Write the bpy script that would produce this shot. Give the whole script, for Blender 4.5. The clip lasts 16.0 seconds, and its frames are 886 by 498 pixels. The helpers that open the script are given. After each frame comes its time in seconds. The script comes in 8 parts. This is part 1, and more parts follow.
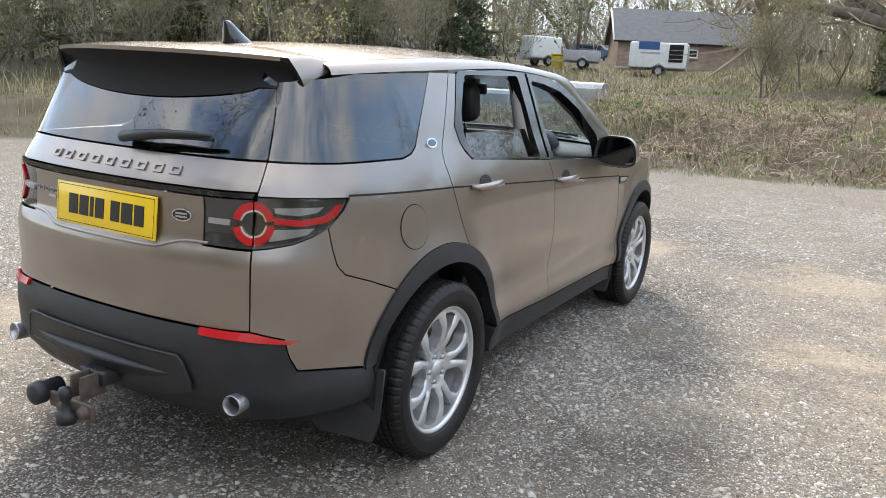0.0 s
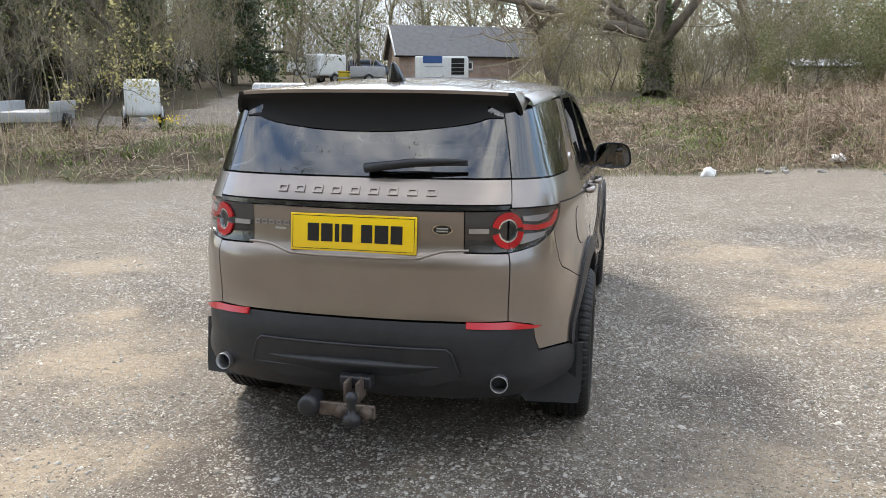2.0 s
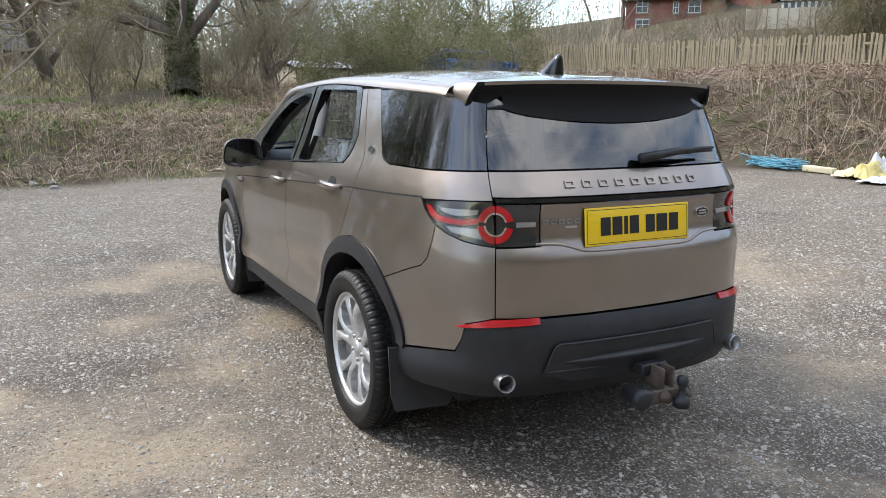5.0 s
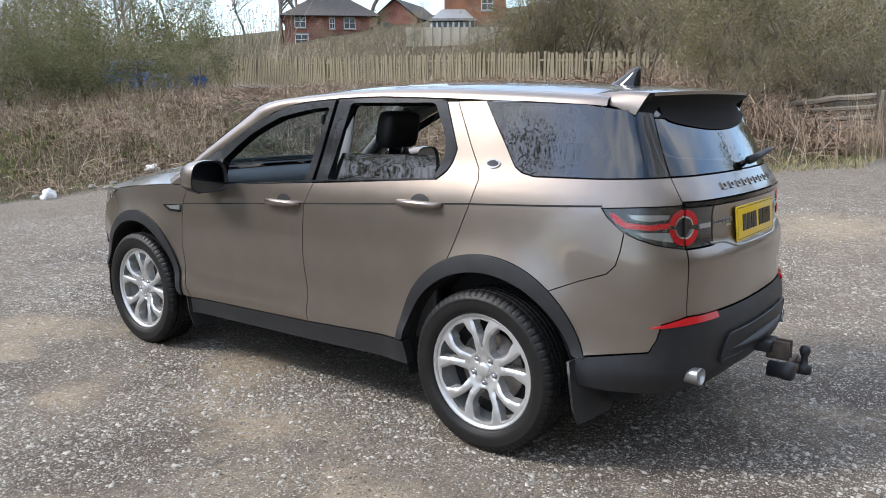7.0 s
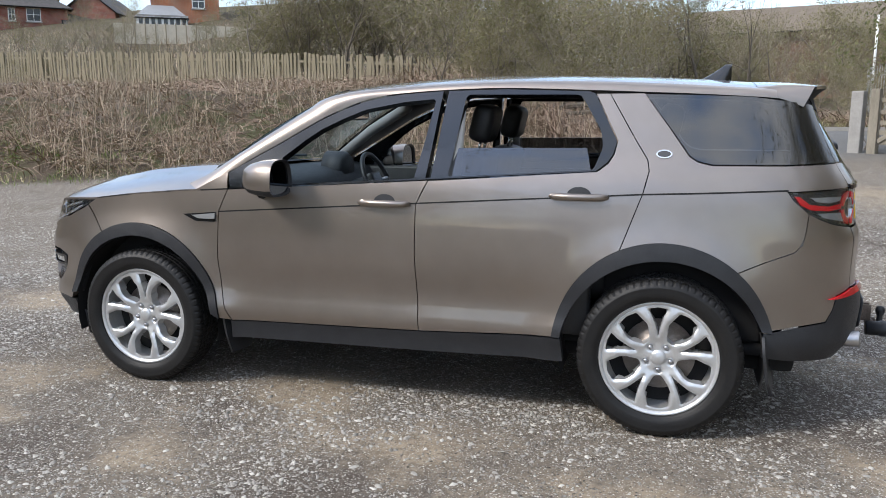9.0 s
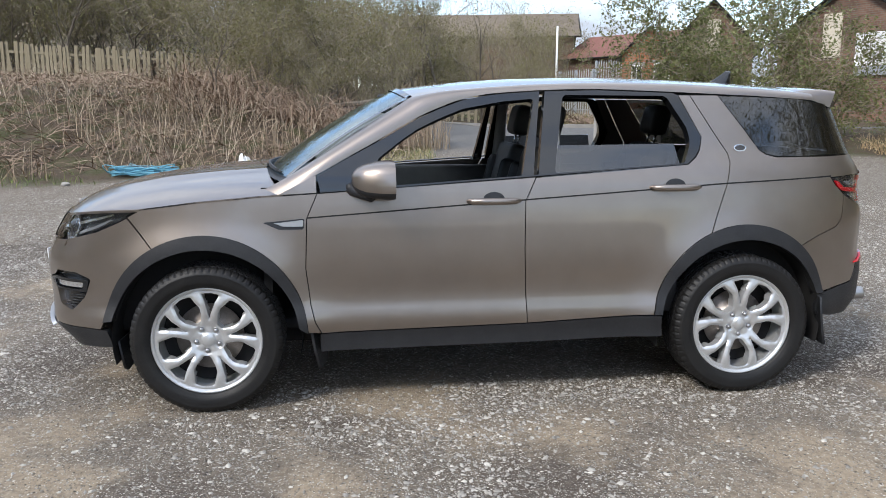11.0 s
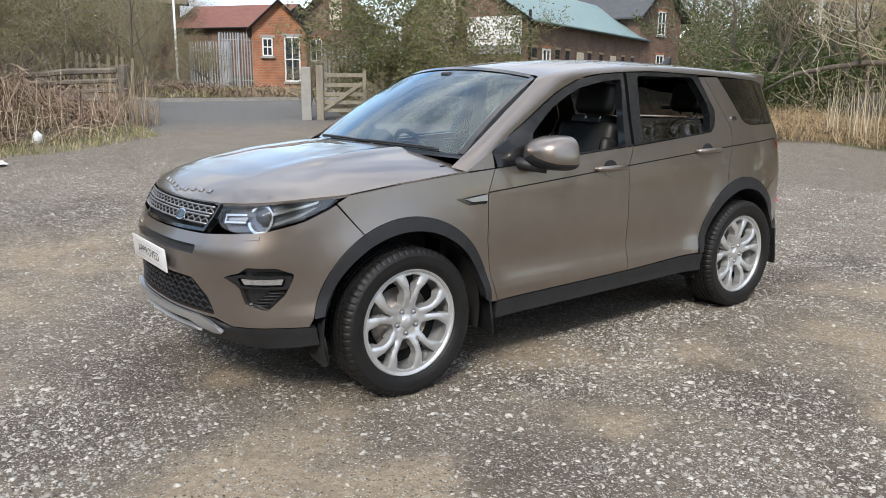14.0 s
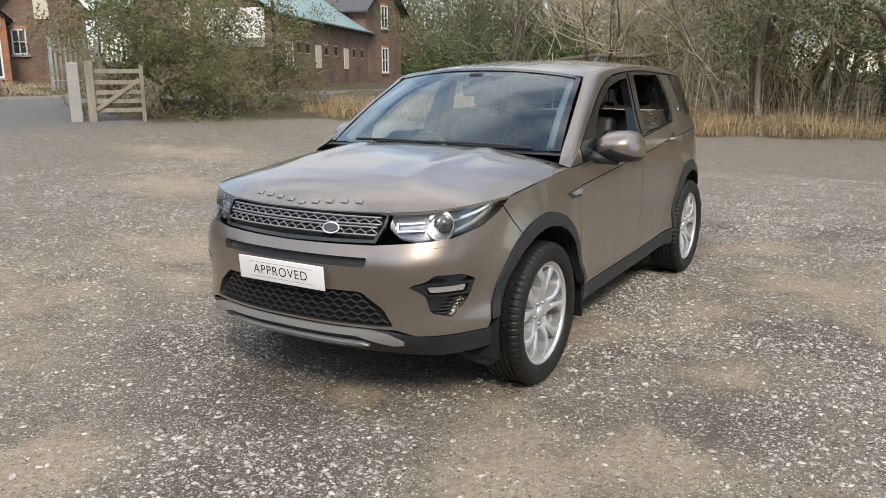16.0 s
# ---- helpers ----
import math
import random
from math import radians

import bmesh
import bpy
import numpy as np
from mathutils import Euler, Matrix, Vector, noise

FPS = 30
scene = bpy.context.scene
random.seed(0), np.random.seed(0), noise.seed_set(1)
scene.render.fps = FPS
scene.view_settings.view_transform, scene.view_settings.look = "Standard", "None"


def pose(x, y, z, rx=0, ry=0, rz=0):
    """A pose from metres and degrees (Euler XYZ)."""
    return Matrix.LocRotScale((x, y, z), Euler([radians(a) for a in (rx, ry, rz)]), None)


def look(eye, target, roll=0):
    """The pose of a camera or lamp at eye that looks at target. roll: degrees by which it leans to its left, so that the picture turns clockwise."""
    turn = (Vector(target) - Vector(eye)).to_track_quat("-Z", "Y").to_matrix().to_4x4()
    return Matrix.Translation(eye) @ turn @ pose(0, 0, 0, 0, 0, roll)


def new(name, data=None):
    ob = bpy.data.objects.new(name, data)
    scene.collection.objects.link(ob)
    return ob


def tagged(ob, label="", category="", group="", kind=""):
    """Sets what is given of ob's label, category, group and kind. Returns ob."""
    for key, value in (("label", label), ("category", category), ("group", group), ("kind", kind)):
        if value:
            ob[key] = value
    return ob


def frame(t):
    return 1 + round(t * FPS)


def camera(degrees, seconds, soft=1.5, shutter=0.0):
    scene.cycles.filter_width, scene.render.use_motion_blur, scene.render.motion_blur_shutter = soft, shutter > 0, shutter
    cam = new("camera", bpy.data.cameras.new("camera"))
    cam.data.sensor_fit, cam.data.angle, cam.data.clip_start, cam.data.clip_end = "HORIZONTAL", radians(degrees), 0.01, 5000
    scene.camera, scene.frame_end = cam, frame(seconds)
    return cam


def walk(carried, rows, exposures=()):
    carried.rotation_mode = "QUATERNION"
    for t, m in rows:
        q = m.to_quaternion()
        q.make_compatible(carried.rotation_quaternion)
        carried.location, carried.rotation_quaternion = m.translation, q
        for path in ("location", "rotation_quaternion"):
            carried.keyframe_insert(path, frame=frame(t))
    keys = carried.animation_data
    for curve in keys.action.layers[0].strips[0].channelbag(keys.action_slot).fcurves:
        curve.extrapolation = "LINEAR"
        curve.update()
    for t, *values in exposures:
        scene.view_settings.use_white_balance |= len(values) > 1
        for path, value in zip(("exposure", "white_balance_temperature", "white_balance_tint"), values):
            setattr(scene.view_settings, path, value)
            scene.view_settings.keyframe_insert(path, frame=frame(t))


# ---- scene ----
cam = camera(59.4, 16.0, soft=.3)
PATH = [
    (0, (2.351, -4.004, 1.574), (1.401, -2.303, 1.121), 3.1),
    (0.5, (2.193, -4.381, 1.566), (1.32, -2.637, 1.127), 2.4),
    (1, (1.834, -4.658, 1.526), (1.075, -2.857, 1.101), 1.5),
    (1.5, (1.461, -4.905, 1.547), (0.851, -3.045, 1.139), 0.8),
    (2, (1.016, -5.137, 1.585), (0.587, -3.224, 1.187), 0.3),
    (2.5, (0.476, -5.157, 1.567), (0.256, -3.209, 1.171), 0.2),
    (3, (-0.085, -5.227, 1.54), (-0.086, -3.267, 1.14), 0.5),
    (3.5, (-0.58, -5.136, 1.527), (-0.336, -3.199, 1.093), 0.7),
    (4, (-1.078, -5.0, 1.563), (-0.61, -3.103, 1.134), 0.6),
    (4.2, (-1.291, -4.952, 1.55), (-0.741, -3.076, 1.13), 0.6),
    (6.3, (-3.125, -3.813, 1.525), (-1.774, -2.385, 1.159), 0.0),
    (6.5, (-3.26, -3.656, 1.54), (-1.85, -2.285, 1.175), -0.1),
    (7, (-3.611, -3.289, 1.521), (-2.064, -2.072, 1.166), -0.3),
    (7.5, (-3.883, -2.852, 1.473), (-2.218, -1.798, 1.127), -0.2),
    (8, (-4.124, -2.381, 1.467), (-2.365, -1.497, 1.119), -0.3),
    (8.5, (-4.323, -1.934, 1.484), (-2.494, -1.203, 1.137), -0.2),
    (9, (-4.424, -1.393, 1.473), (-2.535, -0.836, 1.125), -0.1),
    (9.5, (-4.575, -0.889, 1.463), (-2.64, -0.522, 1.115), 0.1),
    (10, (-4.644, -0.383, 1.423), (-2.681, -0.217, 1.077), 0.1),
    (10.2, (-4.668, -0.173, 1.43), (-2.7, -0.088, 1.085), 0.1),
    (12.3, (-4.668, 1.883, 1.528), (-2.818, 1.227, 1.146), -0.1),
    (12.5, (-4.58, 2.075, 1.487), (-2.754, 1.356, 1.101), -0.1),
    (13, (-4.387, 2.529, 1.513), (-2.633, 1.655, 1.115), 0.2),
    (13.5, (-4.203, 2.993, 1.527), (-2.534, 1.968, 1.119), 0.4),
    (14, (-3.89, 3.4, 1.5), (-2.322, 2.231, 1.084), 0.4),
    (14.5, (-3.604, 3.814, 1.505), (-2.151, 2.507, 1.082), 0.3),
    (15, (-3.266, 4.182, 1.516), (-1.939, 2.747, 1.088), 0.1),
    (15.5, (-2.841, 4.509, 1.519), (-1.656, 2.957, 1.086), -0.1),
    (16, (-2.474, 4.881, 1.556), (-1.445, 3.222, 1.12), -0.3),
]
walk(cam, [(t, look(eye, target, roll)) for t, eye, target, roll in PATH],
     [(0, 1.08, 6800, 10), (2, .95, 6900, 10), (4.2, .72, 6700, 10), (6.3, .60, 6450, 11), (8, .48, 6450, 11), (10, .44, 6400, 11), (12.5, .41, 6500, 10), (16, .39, 7000, 10)])

# ---- sky and sun: bright spring day with broken cloud ----
SUN_FROM = Vector((-.80, .86, 1.0)).normalized()
world = bpy.data.worlds.new("sky")
scene.world = world
world.use_nodes = True
wt = world.node_tree
wt.nodes.clear()
w_out, w_bg = wt.nodes.new("ShaderNodeOutputWorld"), wt.nodes.new("ShaderNodeBackground")
w_sky = wt.nodes.new("ShaderNodeTexSky")
w_sky.sky_type, w_sky.sun_disc = "NISHITA", False
w_sky.sun_elevation = math.asin(SUN_FROM.z)
w_sky.sun_rotation = math.atan2(SUN_FROM.x, SUN_FROM.y)
w_sky.air_density, w_sky.dust_density = 1.0, .6
w_co, w_map = wt.nodes.new("ShaderNodeTexCoord"), wt.nodes.new("ShaderNodeMapping")
w_map.inputs["Scale"].default_value = (1, 1, 2.6)
w_noise, w_ramp, w_mix = wt.nodes.new("ShaderNodeTexNoise"), wt.nodes.new("ShaderNodeValToRGB"), wt.nodes.new("ShaderNodeMix")
w_noise.inputs["Scale"].default_value, w_noise.inputs["Detail"].default_value, w_noise.inputs["Roughness"].default_value = 2.6, 9, .58
w_ramp.color_ramp.elements[0].position, w_ramp.color_ramp.elements[1].position = .38, .60
w_mix.data_type = "RGBA"
w_sep, w_rise, w_tint = wt.nodes.new("ShaderNodeSeparateXYZ"), wt.nodes.new("ShaderNodeMapRange"), wt.nodes.new("ShaderNodeMix")
w_rise.inputs["From Min"].default_value, w_rise.inputs["From Max"].default_value = .02, .75
w_tint.data_type = "RGBA"
w_tint.inputs["A"].default_value, w_tint.inputs["B"].default_value = (1.7, 1.95, 2.35, 1), (5.2, 5.4, 5.7, 1)
wt.links.new(w_co.outputs["Generated"], w_sep.inputs[0])
wt.links.new(w_sep.outputs["Z"], w_rise.inputs["Value"])
wt.links.new(w_rise.outputs["Result"], w_tint.inputs["Factor"])
wt.links.new(w_tint.outputs["Result"], w_mix.inputs["B"])
wt.links.new(w_co.outputs["Generated"], w_map.inputs["Vector"])
wt.links.new(w_map.outputs["Vector"], w_noise.inputs["Vector"])
wt.links.new(w_noise.outputs["Fac"], w_ramp.inputs["Fac"])
wt.links.new(w_ramp.outputs["Color"], w_mix.inputs["Factor"])
wt.links.new(w_sky.outputs["Color"], w_mix.inputs["A"])
wt.links.new(w_mix.outputs["Result"], w_bg.inputs["Color"])
w_bg.inputs["Strength"].default_value = .25
wt.links.new(w_bg.outputs["Background"], w_out.inputs["Surface"])
sun = new("sun", bpy.data.lights.new("sun", "SUN"))
sun.data.energy, sun.data.angle, sun.data.color = 2.35, radians(13), (1, .95, .87)
sun.matrix_world = look(SUN_FROM * 60, (0, 0, 0))

# ---- materials ----
def mat(name, color, rough=.5, metal=0.0, **more):
    m = bpy.data.materials.new(name)
    m.use_nodes = True
    b = m.node_tree.nodes["Principled BSDF"]
    b.inputs["Base Color"].default_value = (*color, 1)
    b.inputs["Roughness"].default_value, b.inputs["Metallic"].default_value = rough, metal
    for key, value in more.items():
        b.inputs[key.replace("_", " ")].default_value = value
    return m


def nodes_of(m):
    t = m.node_tree
    return t.nodes, t.links, t.nodes["Principled BSDF"]


def tex_noise(m, scale, detail=6, rough=.55, coords="Object", stretch=(1, 1, 1)):
    n, l, b = nodes_of(m)
    co, mp, no = n.new("ShaderNodeTexCoord"), n.new("ShaderNodeMapping"), n.new("ShaderNodeTexNoise")
    mp.inputs["Scale"].default_value = stretch
    no.inputs["Scale"].default_value, no.inputs["Detail"].default_value, no.inputs["Roughness"].default_value = scale, detail, rough
    l.new(co.outputs[coords], mp.inputs["Vector"])
    l.new(mp.outputs["Vector"], no.inputs["Vector"])
    return no


def ramp(m, source, stops):
    n, l, b = nodes_of(m)
    r = n.new("ShaderNodeValToRGB")
    while len(r.color_ramp.elements) < len(stops):
        r.color_ramp.elements.new(.5)
    for e, (at, c) in zip(r.color_ramp.elements, stops):
        e.position, e.color = at, (*c, 1) if len(c) == 3 else c
    l.new(source, r.inputs["Fac"])
    return r


def mixed(m, fac, a, b_, kind="MIX"):
    n, l, _ = nodes_of(m)
    x = n.new("ShaderNodeMix")
    x.data_type, x.blend_type = "RGBA", kind
    for key, v in (("Factor", fac), ("A", a), ("B", b_)):
        if isinstance(v, bpy.types.NodeSocket):
            l.new(v, x.inputs[key])
        elif key == "Factor":
            x.inputs[key].default_value = v
        else:
            x.inputs[key].default_value = (*v, 1)
    return x.outputs["Result"]


def bump(m, height, strength=.3, distance=.01, normal=None):
    n, l, b = nodes_of(m)
    k = n.new("ShaderNodeBump")
    k.inputs["Strength"].default_value, k.inputs["Distance"].default_value = strength, distance
    l.new(height, k.inputs["Height"])
    if normal:
        l.new(normal, k.inputs["Normal"])
    l.new(k.outputs["Normal"], b.inputs["Normal"])
    return k.outputs["Normal"]


def base(m, socket):
    n, l, b = nodes_of(m)
    l.new(socket, b.inputs["Base Color"])


def worn(name, dark, light, scale=8, rough=.7, metal=0.0, bump_at=0, bump_by=.2, stretch=(1, 1, 1), coords="Object", **more):
    """A material that varies between two colours at two scales, with fine relief."""
    m = mat(name, light, rough, metal, **more)
    a, c = tex_noise(m, scale, 5, .6, coords, stretch), tex_noise(m, scale * 9, 4, .6, coords, stretch)
    mid = tuple((p + q) / 2 for p, q in zip(dark, light))
    r1, r2 = ramp(m, a.outputs["Fac"], [(.3, dark), (.7, light)]), ramp(m, c.outputs["Fac"], [(.3, dark), (.5, mid), (.75, light)])
    base(m, mixed(m, .4, r1.outputs["Color"], r2.outputs["Color"]))
    if bump_at:
        bump(m, tex_noise(m, bump_at, 4, .6, coords, stretch).outputs["Fac"], bump_by, .01)
    return m


PAINT = mat("bronze_paint", (.32, .275, .24), .42, .90, Coat_Weight=1.0, Coat_Roughness=.025, Coat_IOR=1.52)
_f = tex_noise(PAINT, 7, 4, .5)
base(PAINT, ramp(PAINT, _f.outputs["Fac"], [(.35, (.278, .238, .208)), (.65, (.296, .254, .222))]).outputs["Color"])
_d = tex_noise(PAINT, 5, 5, .65)
_n, _l, _b = nodes_of(PAINT)
_l.new(ramp(PAINT, _d.outputs["Fac"], [(.4, (.35,) * 3), (.75, (.39,) * 3)]).outputs["Color"], _b.inputs["Roughness"])
TRIM = worn("black_plastic", (.013, .014, .017), (.026, .027, .030), 14, .46, 0, 700, .15, Specular_IOR_Level=.45)
GLOSS = mat("gloss_black", (.010, .011, .013), .12, 0, Coat_Weight=.6)
# black of the panel gaps, also the painted shade along the side crease
GAP_AND_SHADE = mat("shut_gap_and_shade", (.006, .006, .006), .8)
RUBBER = worn("tyre_rubber", (.007, .007, .008), (.017, .0165, .016), 9, .50, 0, 160, .15, Specular_IOR_Level=.32)
ALLOY = worn("silver_alloy", (.56, .57, .58), (.68, .69, .70), 12, .36, .65)
ALLOY_IN = mat("brushed_steel", (.42, .42, .43), .35, .9)
DISC = worn("brake_disc", (.20, .17, .15), (.36, .33, .31), 20, .45, .8)
# mirror tinted dark, in place of the dark trees it would reflect
DARK_MIRROR = mat("dark_reflection_mirror", (.16, .17, .18), .03, 1.0)
CHROME = mat("chrome", (.72, .72, .73), .12, 1.0)
SATIN = mat("satin_silver", (.50, .51, .52), .36, .8)
GREYMET = mat("grey_grille_metal", (.34, .34, .35), .36, .8)
STEEL = worn("rusty_steel", (.05, .035, .028), (.20, .16, .13), 24, .7, .4, 90, .3)
PLATE_Y = mat("yellow_plate", (.86, .58, .012), .28, 0, Coat_Weight=.5)
PLATE_W = mat("white_plate", (.78, .78, .79), .28, 0, Coat_Weight=.5)
INK = mat("black_ink", (.012, .012, .013), .4)
RED_LENS = mat("red_lens", (.50, .008, .014), .22, 0, Coat_Weight=.5)
CLEAR_LENS = mat("grey_lens", (.42, .43, .45), .16, .6, Coat_Weight=1.0)
WHITE_LENS = mat("bright_reflector", (.82, .84, .86), .12, .9)
DARK_LENS = mat("smoked_lens", (.030, .031, .034), .10, .1, Coat_Weight=1.0)
LEATHER = worn("black_leather", (.014, .014, .015), (.030, .030, .031), 12, .48, 0, 240, .2)
DASH = worn("dark_dashboard", (.020, .022, .025), (.034, .036, .040), 10, .6, 0, 400, .2)
LAMP_BOWL = mat("lamp_bowl", (.17, .175, .19), .22, .7)
LINER = mat("pale_headliner", (.30, .29, .28), .9)
LIT_TRIM = mat("lit_pillar_cover", (.55, .54, .52), .7)
LINER_D = mat("black_liner", (.010, .010, .011), .9)


def glass_mat(name, color, tint, rough=.0, strength=.05, rise=4.2):
    """Glass that lets tinted light straight through and reflects by its gloss."""
    m = bpy.data.materials.new(name)
    m.use_nodes = True
    t = m.node_tree
    t.nodes.clear()
    out, tr_, gl, mx, lw = (t.nodes.new(k) for k in ("ShaderNodeOutputMaterial", "ShaderNodeBsdfTransparent", "ShaderNodeBsdfGlossy", "ShaderNodeMixShader", "ShaderNodeLayerWeight"))
    tr_.inputs["Color"].default_value = (*tint, 1)
    gl.inputs["Color"].default_value, gl.inputs["Roughness"].default_value = (*color, 1), rough
    pw, ml = t.nodes.new("ShaderNodeMath"), t.nodes.new("ShaderNodeMath")
    pw.operation, ml.operation = "POWER", "MULTIPLY_ADD"
    pw.inputs[1].default_value, ml.inputs[1].default_value, ml.inputs[2].default_value = rise, .90, strength
    t.links.new(lw.outputs["Facing"], pw.inputs[0])
    t.links.new(pw.outputs[0], ml.inputs[0])
    t.links.new(ml.outputs[0], mx.inputs["Fac"])
    t.links.new(tr_.outputs["BSDF"], mx.inputs[1])
    t.links.new(gl.outputs["BSDF"], mx.inputs[2])
    t.links.new(mx.outputs["Shader"], out.inputs["Surface"])
    return m


GLASS = glass_mat("clear_glass", (.80, .93, 1), (.60, .71, .77), .01, .09, 3.6)
TINTED = glass_mat("privacy_glass", (1, 1, 1), (.085, .095, .11), .02, .115)
HEADGLASS = glass_mat("lamp_glass", (1, 1, 1), (.93, .94, .95))

# ---- mesh tools ----
from mathutils.geometry import delaunay_2d_cdt


def mesh_of(name, bm, material, smooth=True):
    me = bpy.data.meshes.new(name)
    if smooth:
        for f in bm.faces:
            f.smooth = True
    bm.to_mesh(me)
    bm.free()
    for m in material if isinstance(material, (list, tuple)) else [material]:
        me.materials.append(m)
    return me


def part(name, bm, material, parent=None, label="", smooth=True):
    """One mesh object from a bmesh, under a thing or a part."""
    ob = new(name, mesh_of(name, bm, material, smooth))
    if parent:
        ob.parent = parent
    return tagged(ob, label)


def thing(name, label, category, group="", at=(0, 0, 0), turn=0):
    ob = new(name)
    ob.matrix_world = pose(*at, 0, 0, turn)
    ob.empty_display_size = .1
    return tagged(ob, label, category, group)


def raw(name, verts, faces, material, parent=None, label="", smooth=False):
    me = bpy.data.meshes.new(name)
    me.from_pydata([tuple(v) for v in verts], [], faces)
    for m in material if isinstance(material, (list, tuple)) else [material]:
        me.materials.append(m)
    if smooth:
        me.polygons.foreach_set("use_smooth", [True] * len(me.polygons))
    ob = new(name, me)
    if parent:
        ob.parent = parent
    return tagged(ob, label)


def add_box(bm, lo, hi, m=None, bevel=0.0, segments=2):
    made = bmesh.ops.create_cube(bm, size=1)["verts"]
    lo, hi = Vector(lo), Vector(hi)
    for v in made:
        v.co = Vector((lo[i] + (v.co[i] + .5) * (hi[i] - lo[i]) for i in range(3)))
    if bevel:
        edges = list({e for v in made for e in v.link_edges})
        out = bmesh.ops.bevel(bm, geom=edges, offset=bevel, segments=segments, affect="EDGES", profile=.6)
        made = list({v for f in out["faces"] for v in f.verts} | {v for v in made if v.is_valid})
    if m is not None:
        for v in made:
            v.co = m @ v.co
    return made


def box(lo, hi, m=None, bevel=0.0, segments=2):
    bm = bmesh.new()
    add_box(bm, lo, hi, m, bevel, segments)
    return bm


def add_tube(bm, points, radii, n=6, caps=True):
    """A tapered tube along points."""
    pts = [Vector(p) for p in points]
    radii = radii if isinstance(radii, (list, tuple)) else [radii] * len(pts)
    rings = []
    side = None
    for i, p in enumerate(pts):
        d = (pts[min(i + 1, len(pts) - 1)] - pts[max(i - 1, 0)]).normalized()
        if side is None:
            side = d.orthogonal().normalized()
        side = (side - d * side.dot(d)).normalized()
        up = d.cross(side)
        rings.append([bm.verts.new(p + radii[i] * (math.cos(2 * math.pi * k / n) * side + math.sin(2 * math.pi * k / n) * up)) for k in range(n)])
    for a, b in zip(rings, rings[1:]):
        for k in range(n):
            bm.faces.new((a[k], a[(k + 1) % n], b[(k + 1) % n], b[k]))
    if caps:
        bm.faces.new(rings[0][::-1])
        bm.faces.new(rings[-1])


def tube(points, radii, n=8, caps=True):
    bm = bmesh.new()
    add_tube(bm, points, radii, n, caps)
    return bm


def lathe(profile, n=48, m=None, closed=False):
    """Turns (radius, x) pairs about the x axis."""
    bm = bmesh.new()
    rings = []
    for r, x in profile:
        rings.append([bm.verts.new((x, r * math.cos(2 * math.pi * k / n), r * math.sin(2 * math.pi * k / n))) for k in range(n)])
    pairs = list(zip(rings, rings[1:])) + ([(rings[-1], rings[0])] if closed else [])
    for a, b in pairs:
        for k in range(n):
            bm.faces.new((a[k], b[k], b[(k + 1) % n], a[(k + 1) % n]))
    if m is not None:
        bm.transform(m)
    bmesh.ops.recalc_face_normals(bm, faces=bm.faces)
    return bm


def loft(rows, close=False):
    """A sheet through rows of points."""
    bm = bmesh.new()
    grid = [[bm.verts.new(p) for p in row] for row in rows]
    for a, b in zip(grid, grid[1:]):
        for k in range(len(a) - 1):
            bm.faces.new((a[k], a[k + 1], b[k + 1], b[k]))
    return bm


def thicken(bm, depth, direction=None):
    """Closes a sheet with a second skin and rim."""
    bm.normal_update()
    old = list(bm.faces)
    border = [e for e in bm.edges if e.is_boundary]
    twin = {v: bm.verts.new(v.co - (direction or v.normal) * depth) for v in list(bm.verts)}
    for f in old:
        bm.faces.new([twin[v] for v in reversed(f.verts)])
    rims = {v for e in border for v in e.verts}
    lip, low = {v: bm.verts.new(v.co) for v in rims}, {v: bm.verts.new(twin[v].co) for v in rims}
    for e in border:
        f = e.link_faces[0]
        a, b = e.verts
        vs = list(f.verts)
        if vs[(vs.index(a) + 1) % len(vs)] is not b:
            a, b = b, a
        bm.faces.new((lip[b], lip[a], low[a], low[b]))
    return bm


def inside(points, poly):
    """Which 2D points lie in a polygon."""
    p, q = np.atleast_2d(points), np.array(poly, float)
    x, y = p[:, 0], p[:, 1]
    hit = np.zeros(len(p), bool)
    for (x1, y1), (x2, y2) in zip(q, np.roll(q, -1, 0)):
        c = (y1 > y) != (y2 > y)
        hit ^= c & (x < (x2 - x1) * (y - y1) / (y2 - y1 if y2 != y1 else 1e-9) + x1)
    return hit


def dense(poly, step):
    out = []
    for a, b in zip(poly, poly[1:] + poly[:1]):
        a, b = np.array(a, float), np.array(b, float)
        n = max(1, math.ceil(np.linalg.norm(b - a) / step))
        out += [tuple(a + (b - a) * k / n) for k in range(n)]
    return out


def inset(poly, by):
    """Moves a polygon's border inwards."""
    p = np.array(poly, float)
    area = np.sum(p[:, 0] * np.roll(p[:, 1], -1) - np.roll(p[:, 0], -1) * p[:, 1])
    d1, d2 = p - np.roll(p, 1, 0), np.roll(p, -1, 0) - p
    n = []
    for a, b in zip(d1, d2):
        a, b = a / (np.linalg.norm(a) + 1e-9), b / (np.linalg.norm(b) + 1e-9)
        m = np.array([-(a[1] + b[1]), a[0] + b[0]])
        k = max(.45, np.linalg.norm(m) / 2)
        n.append(m / (np.linalg.norm(m) + 1e-9) / k)
    return [tuple(v) for v in p + np.array(n) * by * (1 if area > 0 else -1)]


